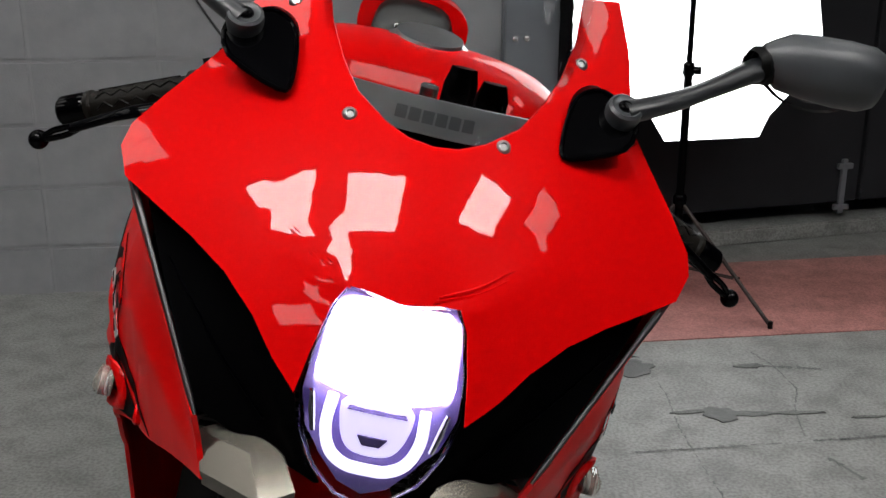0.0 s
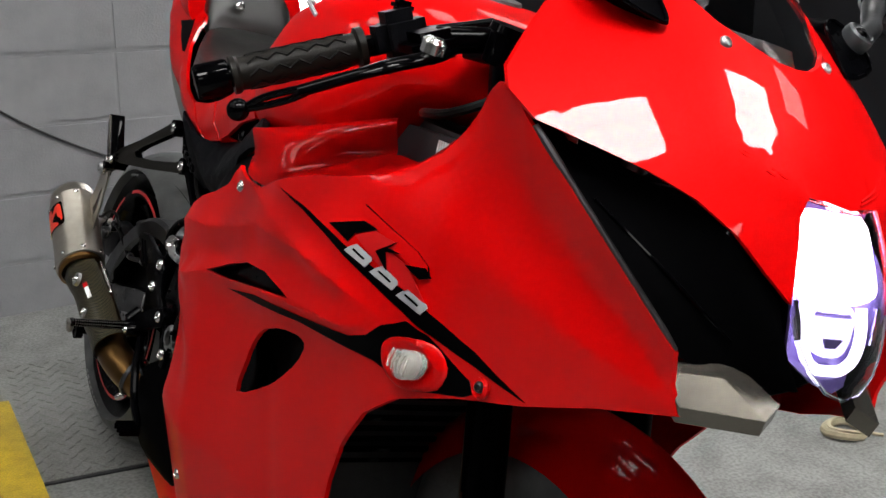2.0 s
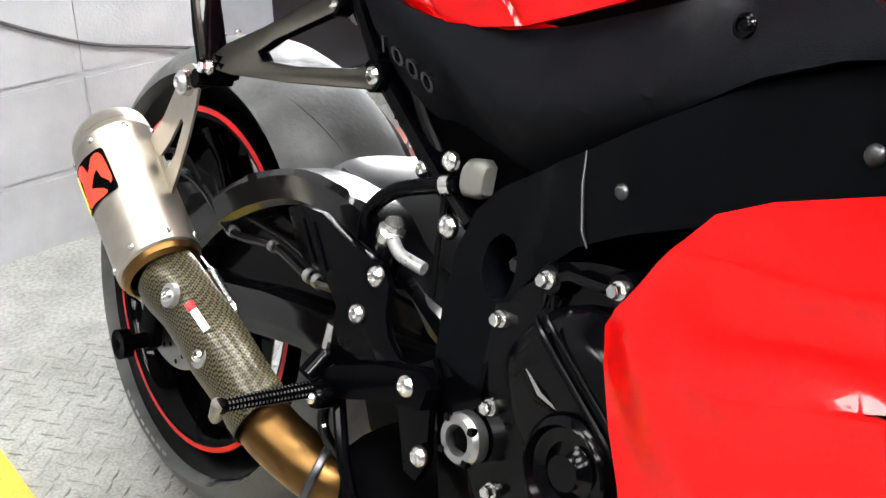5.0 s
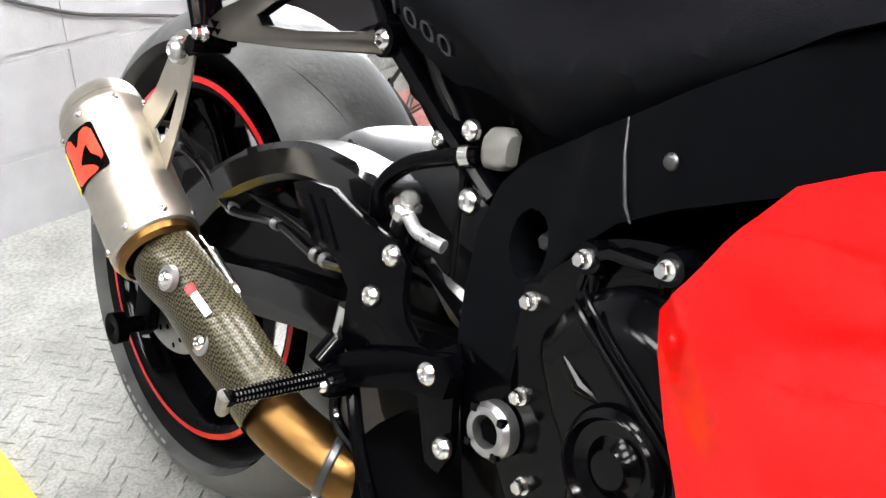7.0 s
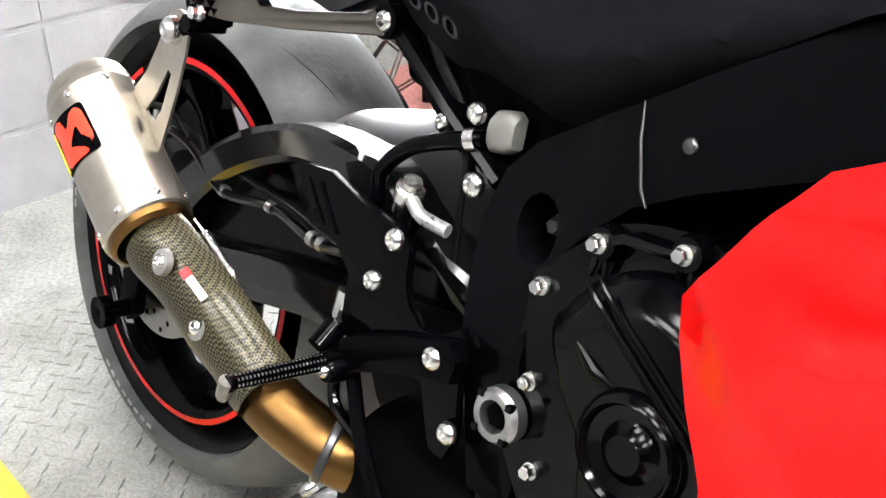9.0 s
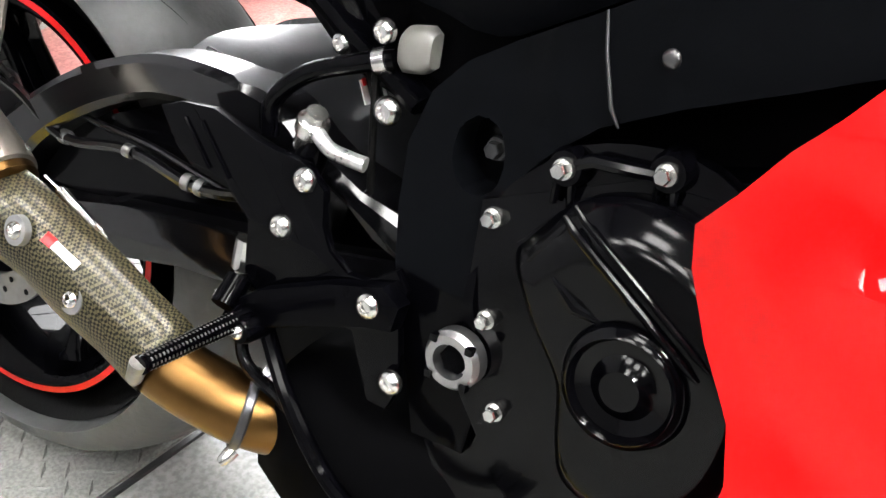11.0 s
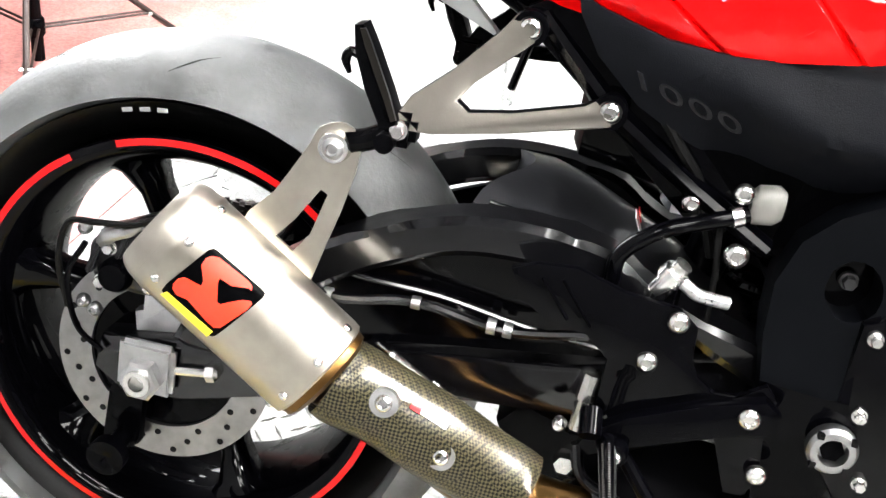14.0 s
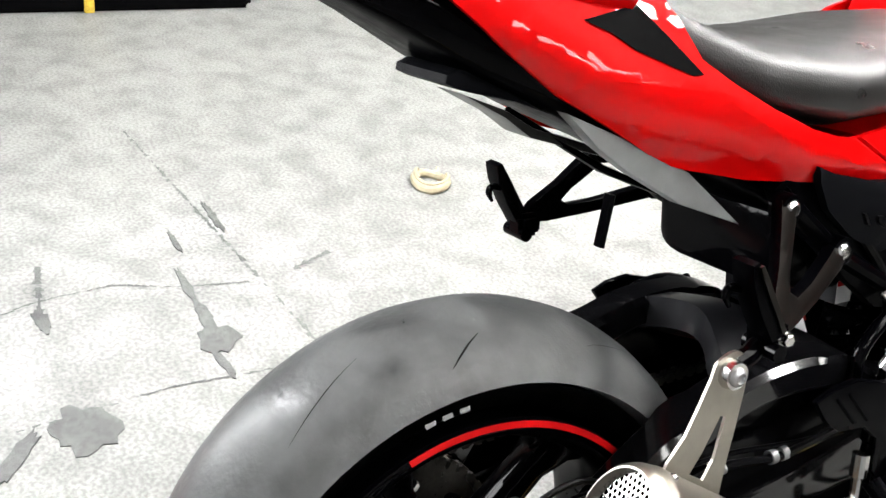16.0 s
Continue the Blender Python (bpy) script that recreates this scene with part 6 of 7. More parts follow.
for a0, count, r0 in ((158, 11, 0.247), (84, 3, 0.246), (-60, 8, 0.247)):
    for i in range(count):
        a = radians(a0 - i * 4.0) if a0 != 158 else radians(28 - i * 3.6)
        c = Vector((-0.0963, RA[1] + r0 * math.cos(a), RA[2] + r0 * math.sin(a)))
        part("sidewall_mark_bar", box(c, (0.001, 0.010, 0.004), 0, Matrix.Rotation(a + math.pi / 2, 3, "X")), TYRE_MARK, tyre, "faded bar of moulded tyre lettering")
for a, x, turn in ((88, -0.070, 0.6), (62, -0.05, 0.25), (124, -0.055, 0.35), (150, -0.06, 0.4), (30, -0.06, 0.3), (-30, -0.06, 0.3), (100, 0.05, -0.4), (70, 0.06, -0.3)):
    bm = bmesh.new()
    prev = None
    for j in range(9):
        aa = radians(a + (j - 4) * (1.0 if turn > 0.5 else 2.2))
        xx = x + (j - 4) * (0.003 if turn > 0.5 else 0.0035) * math.copysign(1, turn)
        r = float(np.interp(xx, [p[0] for p in TREAD_P], [p[1] for p in TREAD_P])) + 0.0004
        w = 0.0016 * math.sin(math.pi * (j + 0.3) / 8.6) + 0.0002
        p0 = bm.verts.new((xx, RA[1] + r * math.cos(aa - w / r), RA[2] + r * math.sin(aa - w / r)))
        p1 = bm.verts.new((xx, RA[1] + r * math.cos(aa + w / r), RA[2] + r * math.sin(aa + w / r)))
        if prev:
            bm.faces.new([prev[0], p0, p1, prev[1]])
        prev = (p0, p1)
    part("tread_groove", bm, RUBBER, tyre, "thin dark wear groove")
for i in range(6):
    a = radians(8 + 60 * i)
    ra, ta = Vector((0, math.cos(a), math.sin(a))), Vector((0, -math.sin(a), math.cos(a)))
    c = Vector(RA)
    bm = bmesh.new()
    rings = []
    for r, w, t, xo in ((0.035, 0.020, 0.030, 0.0), (0.09, 0.013, 0.024, -0.005), (0.15, 0.012, 0.022, -0.018), (0.178, 0.019, 0.026, -0.028), (0.189, 0.034, 0.030, -0.030)):
        rings.append([bm.verts.new(c + ra * r + ta * u * w + Vector((xo + v * t, 0, 0))) for u, v in ((-1, -0.7), (-0.5, -1), (0.5, -1), (1, -0.7), (1, 0.7), (0.5, 1), (-0.5, 1), (-1, 0.7))])
    for p, q in zip(rings, rings[1:]):
        for j in range(8):
            bm.faces.new([p[j], p[(j + 1) % 8], q[(j + 1) % 8], q[j]])
    part("spoke", bm, BLACK_GLOSS, rim, "", 60)
part("hub", lathe([(-0.09, 0.0), (-0.09, 0.03), (-0.05, 0.045), (0.05, 0.045), (0.09, 0.04), (0.09, 0.0)], RA, 32), BLACK_GLOSS, rim)

# brake disc with its holes, caliper and axle
holes = []
bm = bmesh.new()
disc = part("brake_disc", lathe([(-0.104, 0.076), (-0.104, 0.110), (-0.109, 0.110), (-0.109, 0.076)], RA, 64, True), DISC_STEEL, rim, "drilled steel brake disc")
# flat black discs on the face stand for the dark of the drillings
hole_mesh = mesh_from(lathe([(-0.1094, 0.0), (-0.1094, 0.0034), (-0.1090, 0.0034)], (0, 0, 0), 10), "drilled_hole", BLACK_CAST)
for i in range(36):
    a, r = 2 * math.pi * i / 36, (0.084, 0.093, 0.102)[i % 3]
    h = new("drilled_hole", hole_mesh)
    h.parent = disc
    h.location = (-0.0002, RA[1] + r * math.cos(a), RA[2] + r * math.sin(a))
part("disc_carrier", lathe([(-0.104, 0.030), (-0.104, 0.078), (-0.100, 0.078), (-0.098, 0.030)], RA, 40, True), BLACK_METAL, rim)
ovals = []
for a in np.linspace(0.25, 2 * math.pi + 0.25, 5, False):
    ovals.append([(RA[1] + (0.070 + 0.012 * math.sin(u)) * math.cos(a + 0.36 * math.cos(u)), RA[2] + (0.070 + 0.012 * math.sin(u)) * math.sin(a + 0.36 * math.cos(u))) for u in np.linspace(0, 2 * math.pi, 14, False)])
teeth = [(RA[1] + (0.098 + (0.003 if i % 2 else -0.002)) * math.cos(2 * math.pi * i / 86), RA[2] + (0.098 + (0.003 if i % 2 else -0.002)) * math.sin(2 * math.pi * i / 86)) for i in range(86)]
part("sprocket", skin(teeth, lambda y, z, d: (0.075 + d, y, z), 0.006, 0.03, ovals), CHAIN, rim, "dark rear sprocket with oval windows")
link = mesh_from(merge(box((0.084, 0, 0.102), (0.003, 0.014, 0.011), 0.003), box((0.072, 0, 0.102), (0.003, 0.014, 0.011), 0.003), box((0.078, 0.004, 0.102), (0.016, 0.006, 0.008), 0.002)), "chain_link", CHAIN)
chain = part("drive_chain", sweep([(0.078, 0.0, 0.414), (0.078, -0.30, 0.425), (0.078, -0.55, 0.435)], 0.005, 6), CHAIN, bike, "dark oiled drive chain")
for i in range(24):
    o = new("chain_link", link)
    o.parent = chain
    o.matrix_local = Matrix.Translation(RA) @ Matrix.Rotation(radians(-100 + i * 9.0), 4, "X")
for i in range(30):
    o = new("chain_link", link)
    o.parent = chain
    o.matrix_local = Matrix.Translation((0, -0.012 - 0.0158 * i, 0.311 + 0.0006 * i))
    if i < 29:
        o2 = new("chain_link", link)
        o2.parent = chain
        o2.matrix_local = Matrix.Translation((0, -0.012 - 0.0158 * i, 0.112 + 0.0045 * i))
cal = part("rear_caliper", loft([(-0.045, -0.112, 0.022, 0.395, 0.440), (-0.03, -0.114, 0.028, 0.388, 0.455), (0.02, -0.115, 0.030, 0.385, 0.460), (0.062, -0.112, 0.024, 0.385, 0.440), (0.075, -0.110, 0.014, 0.395, 0.425)], 18, 4), CALIPER, bike, "black rear brake caliper", 40)
part("piston_cap", spun([(0, 0), (0, 0.017), (0.7, 0.0165), (1, 0.013), (1, 0)], (-0.132, 0.039, 0.406), (-0.154, 0.039, 0.406), 24), BLACK_METAL, cal)
part("slide_pin_cap", spun([(0, 0), (0, 0.013), (0.8, 0.013), (1, 0.010), (0.9, 0.005), (0.9, 0)], (-0.136, 0.001, 0.435), (-0.156, 0.001, 0.435), 24), DARK_STEEL, cal)
part("hose_elbow", sweep(rounded([(-0.140, 0.056, 0.434), (-0.150, 0.045, 0.446), (-0.150, 0.030, 0.452), (-0.148, 0.017, 0.462)], 4, False), [0.006, 0.006, 0.0065, 0.0075, 0.0075, 0.006, 0.0055, 0.005, 0.005, 0.006, 0.006, 0.005, 0.005], 10), ALLOY, cal, "dull silver hose elbow")
part("sensor_lead", sweep(rounded([(-0.138, 0.088, 0.36), (-0.148, 0.094, 0.41), (-0.150, 0.085, 0.450), (-0.154, 0.055, 0.458), (-0.154, 0.018, 0.464), (-0.152, -0.02, 0.484), (-0.150, -0.061, 0.488), (-0.148, -0.10, 0.47)], 4, False), 0.0032, 8), RUBBER, cal)
part("torque_bracket", plate([(0.014, 0.415), (-0.028, 0.425), (-0.045, 0.407), (-0.018, 0.385), (0.015, 0.359)], -0.134, -0.126, 0.003), ALLOY, cal, "pale cast caliper bracket")
for j in range(3):
    part("casting_rib", box((-0.140, 0.060 - 0.024 * j, 0.425 + 0.006 * j), (0.012, 0.006, 0.050), 0.002, Matrix.Rotation(radians(18), 3, "X")), CALIPER, cal)
for y, z in ((0.070, 0.372), (0.058, 0.366), (0.072, 0.446), (-0.012, 0.462)):
    bolt((-0.142, y, z), 0.007, 0.007, cal, ALLOY)
for y, z in ((0.055, 0.395), (-0.018, 0.438), (0.048, 0.43)):
    flange_bolt((-0.138, y, z), 0.008, cal)
part("bleed_nipple", spun([(0, 0.004), (0.4, 0.006), (0.6, 0.004), (1, 0.003)], (-0.125, 0.010, 0.448), (-0.128, 0.004, 0.472), 8), STEEL, cal)
part("banjo", spun([(0, 0), (0, 0.010), (1, 0.010), (1, 0)], (-0.128, -0.025, 0.452), (-0.146, -0.025, 0.452), 12), STEEL, cal)
part("brake_hose", sweep(rounded([(-0.138, -0.025, 0.452), (-0.150, -0.06, 0.470), (-0.146, -0.105, 0.462), (-0.140, -0.16, 0.432), (-0.136, -0.24, 0.443), (-0.140, -0.32, 0.436), (-0.150, -0.40, 0.455)], 5, False), 0.0048, 8), LACQUER, cal)
for y, z, r in ((-0.16, 0.432, 0.0066), (-0.24, 0.443, 0.006), (-0.31, 0.437, 0.0075), (-0.325, 0.437, 0.0075)):
    part("hose_clip", spun([(0, r - 0.002), (0, r), (1, r), (1, r - 0.002)], (-0.138, y + 0.004, z), (-0.138, y - 0.004, z), 12), ALLOY, cal)
part("speed_sensor_lead", sweep(rounded([(-0.132, -0.13, 0.462), (-0.134, -0.19, 0.455), (-0.132, -0.26, 0.452), (-0.134, -0.34, 0.442), (-0.14, -0.41, 0.44)], 4, False), 0.003, 8), LACQUER, cal)
part("brake_pipe", sweep(rounded([(-0.140, 0.072, 0.430), (-0.145, 0.086, 0.395), (-0.143, 0.076, 0.345), (-0.14, 0.05, 0.322)], 5, False), 0.003, 8), BLACK_METAL, cal)
part("caliper_bracket", plate([(0.02, 0.29), (0.03, 0.36), (-0.03, 0.38), (-0.05, 0.33), (-0.03, 0.29)], -0.118, -0.100, 0.004), ALLOY, cal)
axle = part("rear_axle", spun([(0, 0), (0, 0.013), (1, 0.013), (1, 0.008), (0.93, 0.008), (0.93, 0)], (0.15, 0.004, 0.309), (-0.165, 0.004, 0.309), 20), STEEL, bike, "steel rear axle")
part("axle_nut", spun([(0, 0.010), (0, 0.021), (0.8, 0.021), (1, 0.018), (1, 0.010)], (-0.146, 0.004, 0.309), (-0.161, 0.004, 0.309), 6), ALLOY, axle)
part("adjuster_block", box((-0.140, 0.004, 0.316), (0.014, 0.056, 0.054), 0.005), ALLOY, axle, "cast alloy chain adjuster block")
part("adjuster_bolt", sweep([(-0.138, -0.024, 0.318), (-0.138, -0.066, 0.325)], 0.0045, 10), STEEL, axle)
part("adjuster_nut", spun([(0, 0.004), (0, 0.009), (1, 0.009), (1, 0.004)], (-0.138, -0.055, 0.3235), (-0.138, -0.063, 0.325), 6), STEEL, axle)
part("paddock_bobbin", spun([(0, 0.010), (0.6, 0.010), (0.65, 0.019), (1, 0.019), (1, 0.008), (0.9, 0.0)], (-0.125, 0.030, 0.222), (-0.165, 0.030, 0.220), 24), BLACK_METAL, axle, "black paddock stand bobbin")
part("bobbin_arm", plate([(0.045, 0.29), (0.05, 0.22), (0.03, 0.205), (0.012, 0.22), (0.01, 0.29)], -0.128, -0.114, 0.003), BLACK_METAL, axle)

def chamfered(poly, x0, x1, cut):
    """As plate(), with one flat chamfer and a fine rounding on both of its edges."""
    bm = plate(poly, x0, x1, 0)
    bmesh.ops.bevel(bm, geom=[e for e in bm.edges if len(e.link_faces) == 2 and abs(e.verts[0].co.x - e.verts[1].co.x) < 1e-6],
                    offset=cut, segments=1, affect="EDGES")
    return bm


def arch_in(bm):
    """The left arch bends inwards and rises above the chain."""
    for v in bm.verts:
        if v.co.x > 0:
            w = min(1.0, max(0.0, (-0.12 - v.co.y) / 0.12))
            v.co.x -= 0.052 * w
            v.co.z += 0.012 * w
    return bm


# --- swingarm: an arched upper beam over a straight lower one
ARCH = rounded([(-0.020, 0.355), (-0.055, 0.405), (-0.090, 0.440), (-0.151, 0.484), (-0.205, 0.512), (-0.250, 0.529), (-0.285, 0.537), (-0.325, 0.5395), (-0.365, 0.537), (-0.405, 0.528), (-0.450, 0.500), (-0.56, 0.465), (-0.56, 0.43), (-0.47, 0.472), (-0.41, 0.492), (-0.35, 0.502), (-0.30, 0.502), (-0.255, 0.493), (-0.20, 0.468), (-0.15, 0.436), (-0.115, 0.404), (-0.075, 0.352)], 3)
LOWER = [(0.055, 0.335), (0.060, 0.300), (0.03, 0.280), (-0.03, 0.285), (-0.15, 0.320), (-0.30, 0.355), (-0.45, 0.370), (-0.60, 0.37), (-0.61, 0.42), (-0.56, 0.45), (-0.45, 0.425), (-0.38, 0.414), (-0.224, 0.388), (-0.12, 0.362), (-0.03, 0.350)]
for k in (-1, 1):
    arm = part("swingarm", arch_in(chamfered(ARCH, k * 0.098, k * 0.147, 0.0065)), LACQUER, bike, "black braced swingarm", 24)
    part("lower_beam", plate(LOWER, k * 0.095, k * 0.134, 0.006), LACQUER, arm)
    part("gusset", plate([(-0.08, 0.36), (-0.15, 0.44), (-0.30, 0.505), (-0.45, 0.475), (-0.55, 0.44), (-0.40, 0.41), (-0.2, 0.38)], k * 0.100, k * 0.112, 0), BLACK_CAST, arm)
bm, rows = bmesh.new(), []
for j, v in enumerate(np.linspace(0, 1, 9)):
    row = []
    for u in np.linspace(-1, 1, 17):
        # the rear edge is hollowed round the tyre; the top falls away to the pivot
        rear = -0.268 - 0.046 * math.cos(u * 1.35) ** 2
        y = rear + (-0.565 - rear) * v
        crown = 0.541 + 0.015 * (1 - u * u) - 0.004 * u
        z = crown + 0.004 * math.sin(math.pi * min(1.0, v * 3)) - 0.115 * v ** 1.5
        row.append(bm.verts.new((u * lerp(v, [0, 0.3, 1], [0.102, 0.112, 0.10]), y, z - 0.010 * abs(u) ** 6)))
    rows.append(row)
for a, b in zip(rows, rows[1:]):
    for i in range(16):
        bm.faces.new([a[i], a[i + 1], b[i + 1], b[i]])
bmesh.ops.recalc_face_normals(bm, faces=bm.faces[:])
if sum(f.normal.z for f in bm.faces) < 0:
    bmesh.ops.reverse_faces(bm, faces=bm.faces[:])
bmesh.ops.solidify(bm, geom=bm.faces[:], thickness=0.034)
brace = part("swingarm_bridge", bm, BRIDGE, bike, "gloss black swingarm cross brace", 40)
part("weld_bead", sweep([(-0.099, -0.285, 0.5375), (-0.103, -0.32, 0.535), (-0.108, -0.37, 0.524), (-0.108, -0.42, 0.507)], 0.0022, 8), LACQUER, brace)
part("warning_label", box((-0.052, -0.420, 0.532), (0.030, 0.0012, 0.020), 0, Matrix.Rotation(radians(-25), 3, "X")), DECAL_WHITE, brace, "white warning label with a red band")
part("label_band", box((-0.052, -0.4195, 0.5405), (0.030, 0.0014, 0.006), 0, Matrix.Rotation(radians(-25), 3, "X")), DECAL_RED, brace)
hugger = part("chain_guard", plate(rounded([(-0.325, 0.521), (-0.345, 0.528), (-0.372, 0.534), (-0.405, 0.533), (-0.445, 0.519), (-0.448, 0.510), (-0.41, 0.523), (-0.372, 0.525), (-0.345, 0.520)], 2), 0.118, 0.138, 0.002), BLACK_GLOSS, bike, "gloss black chain guard")
for y in (-0.355, -0.388, -0.425):
    part("guard_strut", sweep([(0.128, y, 0.528), (0.130, y - 0.012, 0.490)], 0.005, 8), BLACK_METAL, hugger)
# plain linkage body, added to darken the gaps between the beams
link_body = part("suspension_linkage", plate([(-0.33, 0.300), (-0.36, 0.335), (-0.45, 0.36), (-0.57, 0.38), (-0.57, 0.24), (-0.45, 0.225), (-0.38, 0.245), (-0.345, 0.275)], -0.062, 0.062, 0.010), BLACK_METAL, bike, "black suspension linkage body, added to fill the dark gaps")
part("link_bolt", spun([(0, 0), (0, 0.011), (1, 0.010), (1, 0)], (-0.062, -0.405, 0.275), (-0.072, -0.405, 0.275), 6), STEEL, link_body)

# --- rear shock
shock = part("shock_absorber", sweep([(0.01, -0.47, 0.36), (0.005, -0.50, 0.52), (0.0, -0.53, 0.66)], 0.022, 16), BLACK_METAL, bike, "black rear shock absorber")
part("shock_spring", sweep([(0.008 + 0.036 * math.cos(a), -0.48 - 0.0055 * a / 1.4 + 0.036 * math.sin(a) * 0.98, 0.38 + 0.0047 * a) for a in np.linspace(0, 2 * math.pi * 6, 110)], 0.0065, 8), BLACK_GLOSS, shock)
part("shock_bottle", spun([(0, 0), (0, 0.024), (0.9, 0.024), (1, 0.018), (1, 0)], (-0.06, -0.455, 0.555), (-0.065, -0.475, 0.615), 24), MIRROR_GREY, shock, "grey shock reservoir bottle")
part("warning_label", box((-0.086, -0.452, 0.572), (0.001, 0.022, 0.026), 0), DECAL_WHITE, shock, "white warning label with red top")
part("label_band", box((-0.0868, -0.452, 0.582), (0.001, 0.022, 0.006), 0), DECAL_RED, shock)

# --- exhaust
CA, CB = Vector((-0.222, -0.182, 0.406)), Vector((-0.222, -0.036, 0.504))
cax = (CB - CA).normalized()
CTOP = CA.lerp(CB, 0.92)


def oval(bm):
    """The silencer is narrower across the machine than it is tall."""
    for v in bm.verts:
        v.co.x = -0.2730 + (v.co.x + 0.2730) * 0.84
    return bm


can = part("silencer", oval(spun([(0, 0.042), (0.0, 0.0475), (0.012, 0.0500), (0.05, 0.0505), (0.93, 0.0505), (0.94, 0.0512), (0.965, 0.0505), (1.0, 0.0495)], CA, CTOP, 48)), TITANIUM, bike, "brushed titanium exhaust silencer", 40)
part("end_cap", oval(spun([(0, 0.0498), (0.35, 0.0490), (0.75, 0.0462), (1.0, 0.0425), (1.0, 0.0408), (0.3, 0.0402)], CTOP, CTOP + cax * 0.018, 48)), TITANIUM, can, "conical titanium end cap", 50)
mesh_bm = bmesh.new()
q = cax.to_track_quat("X", "Z").to_matrix()
ce = CTOP + cax * 0.010
for i in range(-7, 8):
    for j in range(-8, 9):
        u, v = i * 0.0062 + (j % 2) * 0.0031, j * 0.0054
        if u * u + v * v < 0.039 ** 2:
            ring = [mesh_bm.verts.new(ce + q @ Vector((0.0, u + 0.0037 * math.cos(a), v + 0.0037 * math.sin(a)))) for a in np.linspace(0, 2 * math.pi, 6, False)]
            inner = [mesh_bm.verts.new(ce + q @ Vector((0.0, u + 0.0026 * math.cos(a), v + 0.0026 * math.sin(a)))) for a in np.linspace(0, 2 * math.pi, 6, False)]
            for n in range(6):
                mesh_bm.faces.new([ring[n], ring[(n + 1) % 6], inner[(n + 1) % 6], inner[n]])
tagged(part("outlet_mesh", oval(mesh_bm), STEEL, can, "steel honeycomb outlet mesh"), kind="stuff")
part("outlet_bore", oval(spun([(0, 0.0), (0, 0.0405), (1, 0.0405)], CTOP - cax * 0.03, CTOP + cax * 0.008, 32)), BLACK_CAST, can)
part("entry_ring", oval(spun([(0, 0.040), (0.3, 0.046), (0.8, 0.047), (1, 0.0465)], CA - cax * 0.010, CA + cax * 0.002, 40)), PIPE_GOLD, can)


def on_can(s, a, lift=0.0):
    """A place on the silencer: s along it from 0 to 1, a degrees round it from its outer side, upwards positive."""
    side = Vector((-1, 0, 0))
    side = (side - cax * side.dot(cax)).normalized()
    up = side.cross(cax).normalized()
    up = up if up.z > 0 else -up
    d = side * math.cos(radians(a)) + up * math.sin(radians(a))
    at = CA.lerp(CB, s) + d * (0.0508 + lift)
    at.x = -0.2730 + (at.x + 0.2730) * 0.84 - 0.0004
    return at, d


def on_can_patch(name, poly, mat, lift, label):
    """A sticker bent round the silencer, from an outline in (s, degrees)."""
    return part(name, skin(poly, lambda s, a, d: tuple(on_can(s, a * 100, lift - d)[0]), 0.0006, 0.04), mat, can, label, 60)


on_can_patch("sticker", [(0.783, -0.248), (0.786, -0.132), (0.755, 0.365), (0.744, 0.406), (0.726, 0.42), (0.463, 0.439), (0.442, 0.43), (0.437, 0.381), (0.468, -0.191), (0.478, -0.25), (0.5, -0.268), (0.76, -0.267)], DECAL_BLACK, 0.0008, "black sticker with a red mark")
on_can_patch("sticker_mark", [(0.73, 0.224), (0.737, 0.301), (0.725, 0.346), (0.697, 0.381), (0.544, 0.406), (0.509, 0.398), (0.465, 0.291), (0.453, 0.279), (0.451, 0.215), (0.48, -0.089), (0.503, -0.138), (0.546, -0.14), (0.593, -0.095), (0.624, -0.014), (0.672, -0.105), (0.72, -0.151), (0.751, -0.128), (0.763, -0.087), (0.764, -0.015), (0.748, 0.039), (0.725, 0.055), (0.726, 0.001), (0.711, 0.012), (0.67, 0.087), (0.676, 0.134)], DECAL_ORANGE, 0.0016, "fluorescent red mark")
on_can_patch("sticker_notch", [(0.511, 0.359), (0.572, 0.271), (0.633, 0.251), (0.627, 0.215), (0.569, 0.084), (0.553, 0.086), (0.534, 0.147), (0.495, 0.251), (0.465, 0.291), (0.449, 0.32), (0.47, 0.36)], DECAL_BLACK, 0.0022, "black notch of the mark")
on_can_patch("sticker_bar", [(0.775, -0.295), (0.762, -0.205), (0.491, -0.185), (0.493, -0.294)], DECAL_YELLOW, 0.0016, "yellow bar of the sticker")
for s in (0.06, 0.84):
    for a in (-70, -20, 30, 80, 130):
        at, d = on_can(s, a)
        part("rivet", spun([(0, 0), (0, 0.0042), (0.6, 0.0038), (1, 0.002), (1, 0)], at - d * 0.001, at + d * 0.002, 10), STEEL, can)
# hanger bracket
HB = Vector((-0.217, -0.165, 0.593))
bm = skin(rounded([(-0.165, 0.612), (-0.150, 0.605), (-0.145, 0.592), (-0.120, 0.545), (-0.093, 0.505), (-0.150, 0.468), (-0.166, 0.500), (-0.184, 0.575), (-0.184, 0.600), (-0.176, 0.610)], 2),
          lambda y, z, d: (-0.210 - lerp(z, [0.47, 0.52, 0.60], [0.006, 0.003, 0.002]) + d, y, z), 0.003, 0.03, ([(-0.158, 0.555), (-0.140, 0.525), (-0.126, 0.508), (-0.142, 0.498), (-0.154, 0.515), (-0.164, 0.552)],))
hang = part("silencer_bracket", bm, TITANIUM, bike, "grey pierced silencer hanger plate", 40)
part("bush", spun([(0, 0.010), (0, 0.0135), (0.5, 0.0135), (1, 0.012), (1, 0.0)], HB + Vector((0.012, 0, 0)), HB + Vector((-0.004, 0, 0)), 24), STEEL, hang)
